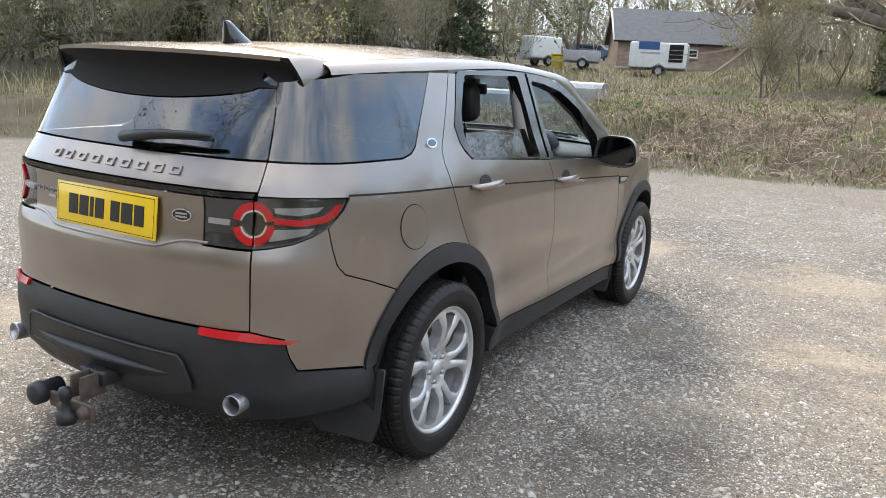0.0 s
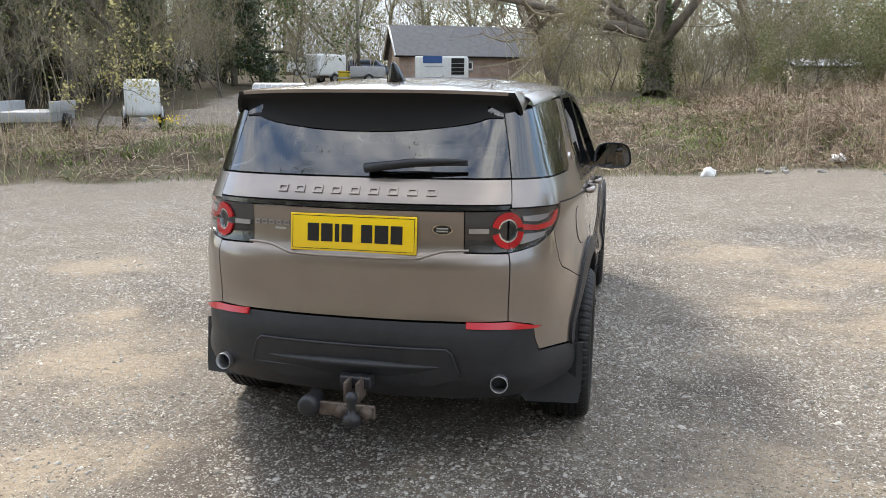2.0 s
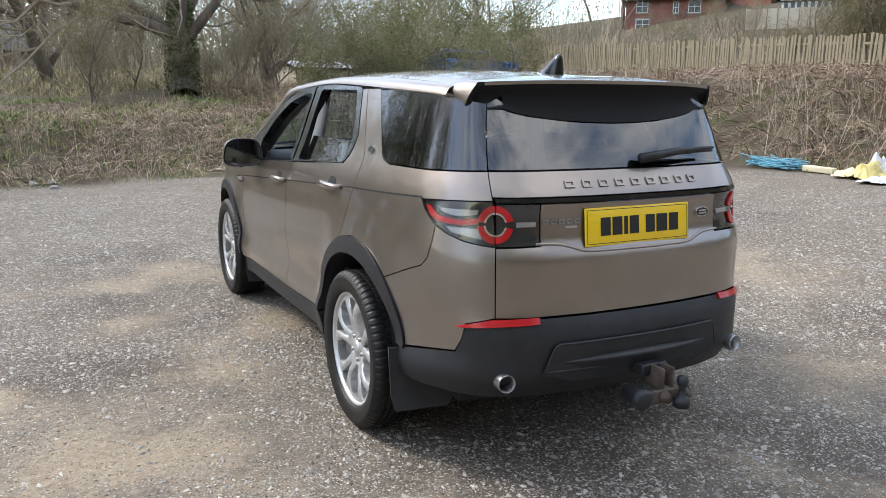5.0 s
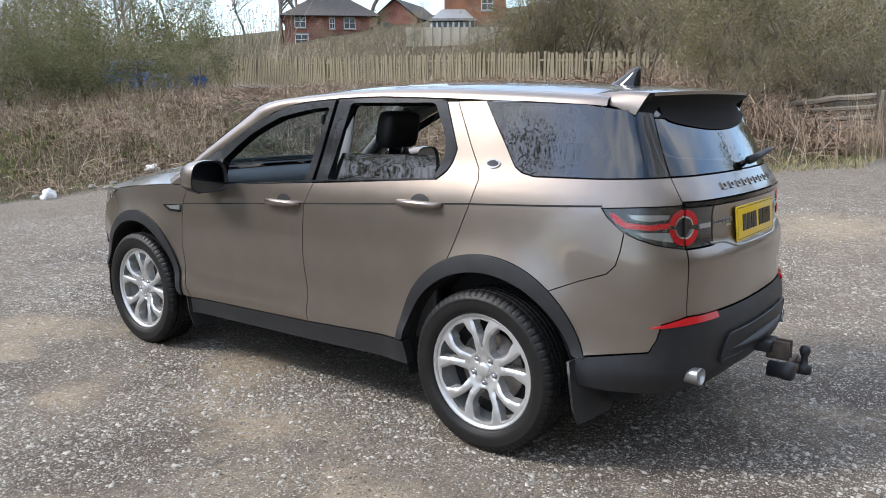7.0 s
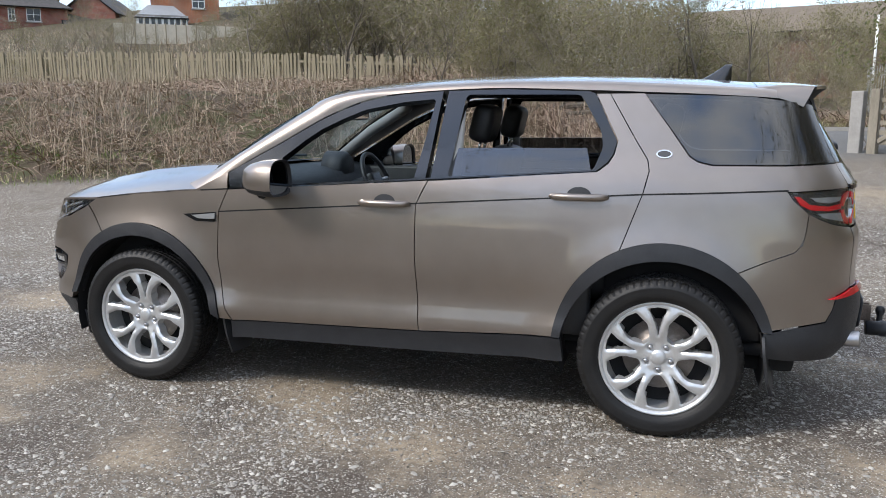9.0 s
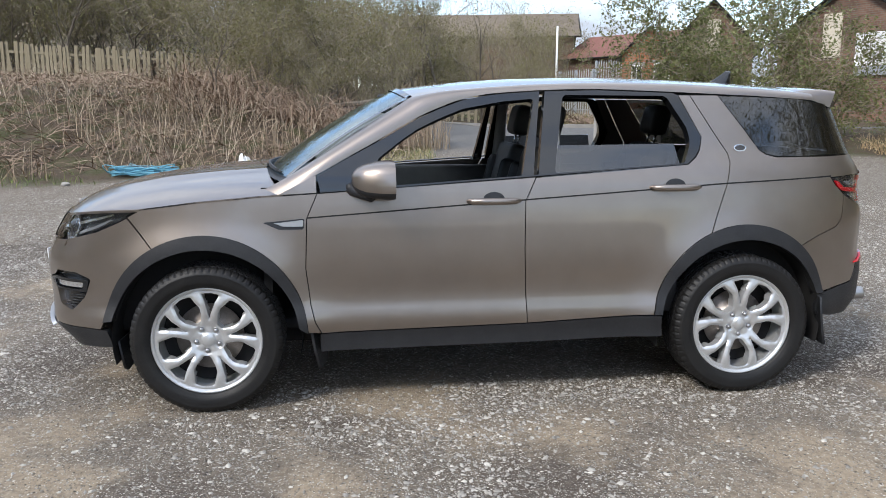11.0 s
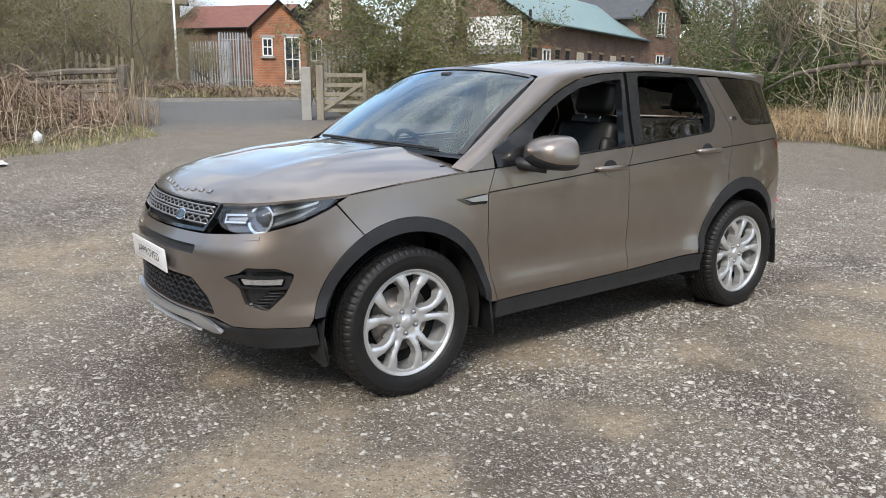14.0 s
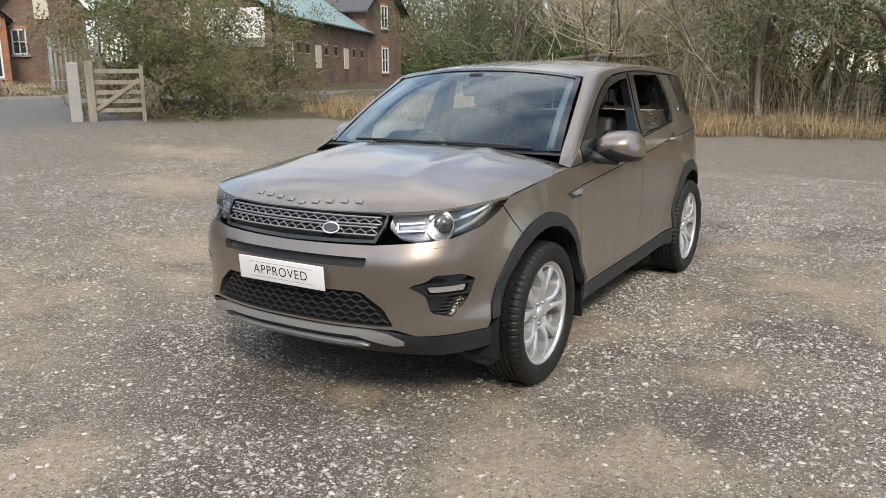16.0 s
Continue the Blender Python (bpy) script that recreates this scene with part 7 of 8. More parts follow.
INTAKE = rounded([(-.40, .618), (.40, .618), (.50, .545), (.545, .468), (-.545, .468), (-.50, .545), ], .015)
BUMPER = [(0, .822), (.45, .828), (U - 5.125, .842), (U - 4.95, .858), (U - 4.778, .899), (U - 4.66, .948), (U - 4.622, .968)] + [(U - 4.5, arch_z(ARCH_F, 4.5))] + [(U - s, z) for s, z in ARCH_F if s > 4.503 and z > .43] \
    + [(U - 4.77, .424), (U - 5.10, .424), (U - 5.19, .45), (0, .455)]
nose_panel = part("front_bumper", patch(both(BUMPER), nose, step=.03, holes=[FOG, FOG_R, SLOT, INTAKE], thick=.03), PAINT, car, "bronze front bumper")
part("bumper_slot", patch(rounded([(-.45, .785), (.45, .785), (.44, .725), (-.44, .725)], .01), nose, out=-.03, thick=.004), TRIM, nose_panel)
mesh_back = part("lower_intake", patch([(-.44, .63), (.44, .63), (.56, .55), (.58, .455), (-.58, .455), (-.56, .55)], nose, out=-.035, thick=.004), LINER_D, nose_panel)
bm = bmesh.new()
for j in range(5):
    z = .486 + .028 * j
    half = .52 - .03 * j
    n = int(half * 2 / .055)
    pts = [nose(-half + 2 * half * i / (2 * n), z + (.008 if i % 2 else -.008)) + Vector((0, -.012, 0)) for i in range(2 * n + 1)]
    add_tube(bm, pts, .0055, 4)
part("intake_mesh", bm, TRIM, mesh_back, "black honeycomb mesh")
skid = part("skid_plate", patch(both([(0, .453), (.44, .451), (.52, .438), (.585, .408), (.60, .392), (.545, .388), (.46, .402), (.38, .417), (0, .419)]), nose, step=.018, out=.020, thick=.02), SATIN, car, "satin silver skid plate")
part("skid_lip", patch(both([(0, .392), (.40, .388), (.44, .376), (.38, .366), (0, .366)]), nose, step=.018, out=.018, thick=.02), SATIN, skid)
part("front_valance", patch(both([(0, .45), (.5, .45), (U - 5.08, .422), (U - 4.74, .422), (U - 4.72, .33), (U - 5.0, .305), (.5, .31), (0, .31)]), nose, step=.03, out=-.004, thick=.03), TRIM, car, "black lower bumper, scuffed")
for k in (1, -1):
    cup = part("fog_lamp_surround", patch([(k * u, z) for u, z in inset(dense(FOG, .03), -.012)], nose, step=.025, out=-.028, thick=.004), GLOSS, nose_panel, "gloss black fog lamp surround")
    bar = rounded([(U - 5.14, .652), (U - 5.05, .672), (U - 4.83, .664), (U - 4.85, .598), (U - 5.05, .606)], .01)
    part("surround_bar", patch([(k * u, z) for u, z in bar], nose, step=.025, out=.004, thick=.03, holes=[[(k * u, z) for u, z in rounded([(U - 5.065, .652), (U - 4.865, .650), (U - 4.875, .615), (U - 5.05, .618)], .008)]]), GLOSS, cup)
    part("fog_lamp", patch([(k * u, z) for u, z in rounded([(U - 5.06, .650), (U - 4.87, .648), (U - 4.88, .617), (U - 5.045, .620)], .008)], nose, step=.02, out=-.006), WHITE_LENS, cup, "bright oblong fog lamp")
    bm = bmesh.new()
    for j in range(5):
        z = .525 + .014 * j
        add_tube(bm, [nose(k * (U - 4.96 + .02 * j - u), z) + Vector((0, -.018, 0)) for u in (.075, .04, 0)], .0032, 4)
    part("side_vent_slats", bm, TRIM, cup)
    part("washer_cap", patch([(k * u, z) for u, z in [(U - 5.04, .838), (U - 4.965, .846), (U - 4.97, .822), (U - 5.045, .815)]], nose, step=.012, out=.005, thick=.006), PAINT, nose_panel)
    # headlamp: dark bowl, bright parts, clear cover
    lamp = part("headlamp", patch([(k * u, z) for u, z in HEAD], nose, step=.03, out=-.045, thick=.01), LAMP_BOWL, car, "headlamp with a bright ring and running light")
    part("lamp_cover", patch([(k * u, z) for u, z in HEAD], nose, step=.03, out=.002, thick=.045), HEADGLASS, lamp, "clear lamp cover")
    def ring_of(cu, cz, r0, r1, a0=0, a1=360, n=26):
        o = [(k * (cu + r1 * math.cos(radians(a0 + (a1 - a0) * i / n))), cz + r1 * math.sin(radians(a0 + (a1 - a0) * i / n))) for i in range(n + 1)]
        i_ = [(k * (cu + r0 * math.cos(radians(a0 + (a1 - a0) * i / n))), cz + r0 * math.sin(radians(a0 + (a1 - a0) * i / n))) for i in range(n + 1)]
        return o + i_[::-1]
    cu, cz = U - 4.985, .916
    part("running_light", patch(ring_of(cu, cz, .055, .068, -165, 150), nose, step=.015, out=-.022, thick=.008, gap=0), WHITE_LENS, lamp, "white running light ring")
    part("running_light_bar", patch([(k * u, z) for u, z in [(U - 4.93, .945), (U - 4.76, .975), (U - 4.69, .992), (U - 4.70, .975), (U - 4.77, .957), (U - 4.93, .925)]], nose, step=.02, out=-.022, thick=.008), WHITE_LENS, lamp)
    for z0, z1, h in ((.930, .938, .013), (.900, .906, .013)):
        part("indicator_bar", patch([(k * u, z) for u, z in [(U - 5.195, z0), (U - 5.06, z1), (U - 5.06, z1 - h), (U - 5.19, z0 - h)]], nose, step=.02, out=-.020, thick=.008), WHITE_LENS, lamp)
    part("indicator", patch([(k * u, z) for u, z in [(U - 5.190, .917), (U - 5.06, .926), (U - 5.06, .907), (U - 5.187, .900)]], nose, step=.02, out=-.028, thick=.008), CLEAR_LENS, lamp, "clear front indicator")
    part("indicator_edge", patch([(k * u, z) for u, z in [(U - 5.207, .930), (U - 5.193, .931), (U - 5.186, .886), (U - 5.198, .884)]], nose, step=.02, out=-.020, thick=.008), WHITE_LENS, lamp)
    part("bezel", patch([(k * u, z) for u, z in [(U - 4.915, .900), (U - 4.80, .930), (U - 4.72, .963), (U - 4.70, .957), (U - 4.79, .915), (U - 4.92, .880)]], nose, step=.02, out=-.028, thick=.008), CLEAR_LENS, lamp)
    c = nose(k * cu, cz)
    axis = (nose(k * cu, cz) - nose(k * cu, cz) + Vector((-k * .35, .93, .05))).normalized()
    m = Matrix.Translation(c - axis * .035) @ axis.to_track_quat("X", "Z").to_matrix().to_4x4()
    part("projector", lathe([(.001, .030), (.02, .027), (.032, .014), (.037, 0), (.043, .002), (.046, -.02), (.03, -.05)], 24, m), DARK_LENS, lamp, "glass projector lens")

# grille
GR = [(0, .952), (.30, .955), (.46, .960), (.506, .957), (.49, .90), (.455, .836), (0, .826)]
grille = part("grille", patch(both(GR), nose, step=.03, out=-.03, thick=.01), LINER_D, car, "two-bar honeycomb grille in grey metal")
part("grille_frame", patch(both([(0, .954), (.47, .962), (.515, .960), (.50, .90), (.465, .832), (0, .822)]), nose, step=.02, out=.006, thick=.03,
                           holes=[both([(0, .946), (.46, .951), (.495, .945), (.485, .90), (.45, .850), (0, .842)])]), GLOSS, grille)
for z0, h in ((.926, .014), (.884, .016)):
    bm = bmesh.new()
    half = .475 if z0 > .9 else .462
    n = 17
    for i in range(2):
        zz = z0 + (h if i else -h)
        add_tube(bm, [nose(-half + 2 * half * j / 24, zz) + Vector((0, .002, 0)) for j in range(25)], .0052, 5)
    zig = [(-half + 2 * half * j / (2 * n), z0 + (.38 * h if j % 2 else -.38 * h)) for j in range(2 * n + 1)]
    add_tube(bm, [nose(u, z) for u, z in zig], .0042, 4)
    for j, (u, z) in enumerate(zig):
        add_tube(bm, [nose(u, z), nose(u, z0 + (h if j % 2 else -h))], .0042, 4)
    part("grille_bar", bm, GREYMET, grille, "grey metal grille bar")


def oval(surf, u, z, w, h, out, material, name, parent, label=""):
    return part(name, patch([(u + w * math.cos(2 * math.pi * k / 24), z + h * math.sin(2 * math.pi * k / 24)) for k in range(24)], surf, step=.012, out=out, thick=.006, gap=0), material, parent, label)


b = oval(nose, .235, .884, .046, .024, .014, CHROME, "grille_badge", grille, "oval chrome badge")
oval(nose, .235, .884, .039, .018, .016, DARK_LENS, "badge_face", b)
b = oval(back, -.365, 1.055, .041, .0215, .008, CHROME, "tailgate_badge", tailgate, "oval chrome-rimmed badge")
oval(back, -.365, 1.055, .036, .0175, .0095, GLOSS, "badge_face", b)
for dz in (.005, -.006):
    part("badge_bar", patch([(-.388, 1.055 + dz + .003), (-.342, 1.055 + dz + .003), (-.342, 1.055 + dz - .003), (-.388, 1.055 + dz - .003)], back, step=.02, out=.0110, thick=.002, gap=0), SATIN, b)
for right in (0, 1):
    bm = patch([(1.533 + .036 * math.cos(2 * math.pi * k / 24), 1.284 + .019 * math.sin(2 * math.pi * k / 24)) for k in range(24)], flank, step=.01, out=.006, thick=.006, gap=0)
    b = part("side_badge", mirrored(bm) if right else bm, CHROME, car, "small oval badge on the pillar")
    bm = patch([(1.533 + .029 * math.cos(2 * math.pi * k / 24), 1.284 + .0135 * math.sin(2 * math.pi * k / 24)) for k in range(24)], flank, step=.01, out=.0075, thick=.002, gap=0)
    part("badge_face", mirrored(bm) if right else bm, DARK_LENS, b)

# raised letter shapes of the model name, as plain blocks
for surf, u0, pitch, z0, h, parent, count in ((back, .318, -.0795, 1.196, .0135, tailgate, 9), (nose, -.33, .0825, .990, .013, bonnet, 9)):
    for i in range(count):
        u = u0 + pitch * i
        if surf is nose:
            y = ring(S_END - abs(u), .97)
            c = Vector((-u * .93, float(np.interp(abs(u), [0, .4], [2.156, 2.098])), 1.0 - .006 * abs(u)))
            xe, ze = hood_edge(c.y)
            c.z = float(HOOD_C(c.y)) - (float(HOOD_C(c.y)) - ze) * min(1, abs(c.x) / max(xe, .01)) ** 2.6 + .004
            m = Matrix.Translation(c) @ Euler((radians(-42), 0, radians(6 * (1 if c.x < 0 else -1) * abs(c.x) / .3))).to_matrix().to_4x4()
            bm = box((-.018, -.011, -.003), (.018, .011, .003), m, .002)
            part("letter_block", bm, GREYMET, parent)
        else:
            bm = patch([(u - .021, z0 - h), (u + .021, z0 - h), (u + .021, z0 + h), (u - .021, z0 + h)], surf, step=.012, out=.006, thick=.006, gap=0,
                       holes=[[(u - .014, z0 - h + .007), (u + .014, z0 - h + .007), (u + .014, z0 + h - .007), (u - .014, z0 + h - .007)]])
            part("letter_block", bm, PAINT, parent)
for i in range(5):
    u = .430 - .034 * i
    part("letter_block", patch([(u - .012, 1.048), (u + .012, 1.048), (u + .012, 1.066), (u - .012, 1.066)], back, step=.012, out=.005, thick=.004, gap=0, holes=[[(u - .007, 1.053), (u + .007, 1.053), (u + .007, 1.061), (u - .007, 1.061)]]), GREYMET, tailgate)
part("letter_bar", patch([(.295, 1.031), (.345, 1.031), (.345, 1.039), (.295, 1.039)], back, step=.02, out=.005, thick=.004, gap=0), SATIN, tailgate)

# plates
def plate(name, m, w, h, material, label):
    """m: the plate's middle, x across, z up, y out of the face's back."""
    return part(name, box((-w / 2, -.004, -h / 2), (w / 2, .004, h / 2), m, .003), material, car, label)


M_REAR = Matrix.Translation((0, -2.247, 1.029)) @ Euler((radians(-6), 0, 0)).to_matrix().to_4x4()
rear_plate = plate("rear_plate", M_REAR, .526, .150, PLATE_Y, "yellow rear number plate with plain dark bars")
x = -.19
for w in (.048, .048, .018, .046, 0, .046, .056, .048):
    if w:
        part("plate_bar", box((x, -.0065, -.036), (x + w, -.004, .036), M_REAR, .001), INK, rear_plate, "dark bar in place of a character", smooth=False)
        x += w + .010
    else:
        x += .026
part("plate_border", loft([[M_REAR @ Vector((sx * (.255 - d), -.0048, sz * (.067 - d))) for sx, sz in ((-1, -1), (1, -1), (1, 1), (-1, 1), (-1, -1))] for d in (0, .0022)]), INK, rear_plate, smooth=False)
M_FRONT = Matrix.Translation((0, 2.318, .674)) @ Euler((radians(4), 0, radians(180))).to_matrix().to_4x4()
front_plate = plate("front_plate", M_FRONT, .520, .113, PLATE_W, "white show plate reading APPROVED")
word = bpy.data.curves.new("word", "FONT")
word.body, word.size, word.align_x, word.align_y, word.space_character = "APPROVED", .062, "CENTER", "CENTER", 1.12
tmp = new("word", word)
me = bpy.data.meshes.new_from_object(tmp.evaluated_get(bpy.context.evaluated_depsgraph_get()))
bpy.data.objects.remove(tmp)
me.transform(M_FRONT @ Matrix.Translation((0, -.0052, -.002)) @ Euler((radians(90), 0, 0)).to_matrix().to_4x4())
me.materials.clear()
me.materials.append(INK)
text = new("plate_word", me)
text.parent = front_plate
for dz in (.034, -.036):
    part("plate_line", box((-.20, -.0048, dz - .0008), (.20, -.004, dz + .0008), M_FRONT), GREYMET, front_plate, smooth=False)

# tail lamps
for k in (1, -1):
    inner = [(k * .452, 1.126), (k * .640, 1.129), (k * .636, .966), (k * .452, .968)]
    outer = [(k * u, z) for u, z in LAMP_TAIL]
    lamp = part("tail_lamp", patch(outer, back, step=.025, out=-.012, thick=.01), DARK_LENS, car, "tail lamp with red ring and smoked lens")
    lid = part("tail_lamp_inner", patch(inner, back, step=.025, out=-.004, thick=.02), DARK_LENS, tailgate, "inner half of the tail lamp")
    part("lens", patch(outer, back, step=.025, out=.004, thick=.016), HEADGLASS, lamp, "clear outer lens")
    cu, cz = .640, 1.050

    def half_ring(r0, r1, a0, a1, n=18):
        o = [(k * (cu + r1 * math.cos(radians(a0 + (a1 - a0) * i / n))), cz + .98 * r1 * math.sin(radians(a0 + (a1 - a0) * i / n))) for i in range(n + 1)]
        i_ = [(k * (cu + r0 * math.cos(radians(a0 + (a1 - a0) * i / n))), cz + .98 * r0 * math.sin(radians(a0 + (a1 - a0) * i / n))) for i in range(n + 1)]
        return o + i_[::-1]
    for parent, a0, a1, o in ((lamp, -88, -6, -.002), (lamp, 10, 88, -.002), (lid, 92, 168, .006), (lid, 192, 268, .006)):
        part("red_ring", patch(half_ring(.047, .074, a0, a1), back, step=.02, out=o, thick=.008, gap=0), RED_LENS, parent, "red lamp ring")
        part("chrome_ring", patch(half_ring(.040, .047, a0, a1), back, step=.02, out=o - .002, thick=.008, gap=0), WHITE_LENS, parent)
    part("red_bar", patch([(k * .71, 1.075), (k * .80, 1.065), (k * .90, 1.075), (k * .945, 1.108), (k * .975, 1.112), (k * .945, 1.07), (k * .90, 1.048), (k * .80, 1.040), (k * .71, 1.048)], back, step=.02, out=-.002, thick=.008), RED_LENS, lamp, "red lamp bar")
    part("indicator", patch([(k * .71, 1.105), (k * .90, 1.105), (k * .87, 1.083), (k * .80, 1.074), (k * .715, 1.083)], back, step=.02, out=-.004, thick=.006), CLEAR_LENS, lamp)
    part("reverse_light", patch([(k * .705, 1.035), (k * .86, 1.036), (k * .83, 1.012), (k * .72, .994), (k * .69, .99)], back, step=.02, out=-.004, thick=.006), CLEAR_LENS, lamp)
    part("inner_light", patch([(k * .468, 1.062), (k * .556, 1.062), (k * .556, 1.038), (k * .468, 1.038)], back, step=.02, out=.002, thick=.006), CLEAR_LENS, lid)

# rear wiper
piv = back(-.04, 1.285)
arm = [piv + Vector((0, -.035, 0)), piv + Vector((.08, -.048, .012)), piv + Vector((.20, -.045, .028)), piv + Vector((.33, -.035, .035)), piv + Vector((.41, -.022, .036))]
wip = part("rear_wiper", tube(arm, [.020, .018, .015, .010, .005], 8), TRIM, rear_glass, "black rear wiper arm")
part("blade", tube([p + Vector((0, .012, -.012)) for p in arm[1:]], .008, 6), TRIM, wip)

# exhausts, tow bar
for k in (1, -1):
    m = Matrix.Translation((k * .592, -2.200, .442)) @ Euler((0, radians(-3), radians(-90 + k * 7))).to_matrix().to_4x4()
    part("exhaust_tip", lathe([(.030, -.15), (.034, -.02), (.036, .045), (.0345, .051), (.032, .049), (.030, -.02), (.028, -.12), (.002, -.12)], 28, m), ALLOY_IN, car, "oval chrome exhaust tip")
tow = part("tow_bar", box((.012, -2.43, .385), (.024, -2.33, .47), None, .003), STEEL, car, "rusty tow ball hitch with a black socket")
part("tow_bracket", box((.062, -2.43, .385), (.074, -2.33, .47), None, .003), STEEL, tow)
part("tow_beam", box((-.03, -2.36, .42), (.10, -2.16, .47), None, .008), TRIM, tow)
part("tow_plate", box((-.085, -2.445, .335), (.145, -2.428, .389), None, .006), STEEL, tow, "rusty steel plate")
part("tow_ball", lathe([(.001, .060), (.018, .055), (.025, .036), (.020, .016), (.014, .006), (.017, -.03), (.034, -.036), (.034, -.07), (.001, -.07)], 20, Matrix.Translation((.066, -2.485, .398)) @ Euler((0, radians(-90), 0)).to_matrix().to_4x4()), TRIM, tow, "black capped tow ball")
for bx in (.012, .112):
    part("tow_bolt", lathe([(.001, .028), (.02, .026), (.022, .008), (.026, .006), (.026, 0), (.001, 0)], 12, Matrix.Translation((bx, -2.446, .361)) @ Euler((0, 0, radians(-90))).to_matrix().to_4x4()), STEEL, tow, "rusty bolt")
part("tow_socket", lathe([(.001, .05), (.028, .05), (.04, .042), (.041, .008), (.036, 0), (.036, -.06), (.001, -.06)], 20, Matrix.Translation((-.118, -2.44, .38)) @ Euler((0, 0, radians(-90))).to_matrix().to_4x4()), TRIM, tow, "black trailer socket")

# door handles
for s0, s1, z0, parents in ((2.976, 2.713, 1.034, doors_f), (2.033, 1.772, 1.091, doors_r)):
    for right, parent in enumerate(parents):
        mid = (s0 + s1) / 2
        bm = patch([(mid + .056 * math.cos(2 * math.pi * k / 26), z0 - .004 + .046 * math.sin(2 * math.pi * k / 26)) for k in range(26)], flank, step=.014, out=.0015, thick=.002, gap=0)
        cup = part("handle_cup", mirrored(bm) if right else bm, GAP_AND_SHADE if False else PAINT, parent)
        # shade of the handle recess, laid on the flat cup as a dark patch
        top = [(mid + .055 * math.cos(math.pi * k / 14), z0 + .006 + .037 * math.sin(math.pi * k / 14)) for k in range(15)]
        bm = patch(top, flank, step=.014, out=.0028, thick=.002, gap=0)
        part("cup_shade", mirrored(bm) if right else bm, TRIM, cup, "dark patch painted as the shade in the handle recess")
        pts = [flank(s, z0) + Vector((-d, 0, 0)) for s, d in ((s0, .002), (s0 - .02, .024), (mid + .04, .033), (mid - .04, .034), (s1 + .03, .028), (s1, .004))]
        bm = bmesh.new()
        add_tube(bm, pts, [.010, .016, .017, .017, .016, .010], 10)
        for v in bm.verts:
            v.co.x = -.9 + (v.co.x + .9) * 1.0
        part("door_handle", mirrored(bm) if right else bm, PAINT, parent, "bronze pull handle")

# wing vents
for right in (0, 1):
    outer = rounded([(3.985, .944), (3.776, .962), (3.780, .905), (3.90, .905)], .012)
    bm = patch(outer, flank, step=.02, out=.004, thick=.004)
    vent = part("wing_vent", mirrored(bm) if right else bm, GLOSS, car, "black side vent with a silver blade")
    bm = patch(rounded([(3.93, .940), (3.780, .956), (3.782, .920), (3.88, .920)], .008), flank, step=.02, out=.012, thick=.010)
    part("vent_blade", mirrored(bm) if right else bm, SATIN, vent)

# fuel cap on the right only
cs = s_at(-1.556)
bm = patch([(cs + .085 * math.cos(2 * math.pi * k / 32), .987 + .085 * math.sin(2 * math.pi * k / 32)) for k in range(32)], flank, step=.03, out=.0012, thick=.001, gap=0)
flap_gap = part("fuel_flap_gap", mirrored(bm), GAP_AND_SHADE, car)
bm = patch([(cs + .082 * math.cos(2 * math.pi * k / 32), .987 + .082 * math.sin(2 * math.pi * k / 32)) for k in range(32)], flank, step=.03, out=.003, thick=.002, gap=0)
part("fuel_flap", mirrored(bm), PAINT, flap_gap)

# door mirrors
def mirror(k):
    rows = []
    for v, (y, rx, rz, cx, cz) in enumerate(((.652, .03, .022, .960, 1.150), (.644, .060, .040, .962, 1.150), (.626, .090, .058, .964, 1.150), (.592, .112, .076, .968, 1.150), (.535, .124, .088, .972, 1.152), (.48, .128, .092, .976, 1.152), (.455, .126, .090, .976, 1.152))):
        row = []
        for a in np.linspace(0, 2 * math.pi, 29):
            c, s_ = math.cos(a), math.sin(a)
            e = .62
            px, pz = math.copysign(abs(c) ** e, c) * rx, math.copysign(abs(s_) ** e, s_) * rz
            px *= 1.0 - .12 * (pz / .09)
            row.append(Vector((k * (cx + px), y - .05 * (cx + px - 1.0), cz + pz)))
        rows.append(row)
    shell = loft([[Vector((k * .960, .6545, 1.150))] * len(rows[0])] + rows)
    for i, f in enumerate(shell.faces):
        f.material_index = 1 if 204 < (i % 28 + .5) / 28 * 360 < 336 else 0
    bmesh.ops.remove_doubles(shell, verts=shell.verts, dist=1e-5)
    bmesh.ops.recalc_face_normals(shell, faces=shell.faces)
    body = part("door_mirror", shell, [PAINT, TRIM], car, "bronze-capped door mirror")
    rim = rows[-1]
    cen = sum(rim[:-1], Vector()) / (len(rim) - 1)
    part("mirror_rim", loft([rim, [cen + (p - cen) * .90 + Vector((0, .004, 0)) for p in rim], [cen + (p - cen) * .88 + Vector((0, .016, 0)) for p in rim]]), TRIM, body)
    bm = bmesh.new()
    bm.faces.new([bm.verts.new(cen + (p - cen) * .89 + Vector((0, .014, 0))) for p in rim[:-1]])
    part("mirror_glass", bm, DARK_MIRROR, body, "mirror glass", smooth=False)
    part("mirror_foot", tube([(k * .845, .66, 1.100), (k * .89, .63, 1.090), (k * .98, .56, 1.074)], [.036, .032, .028], 8), TRIM, body)


mirror(-1)
mirror(1)

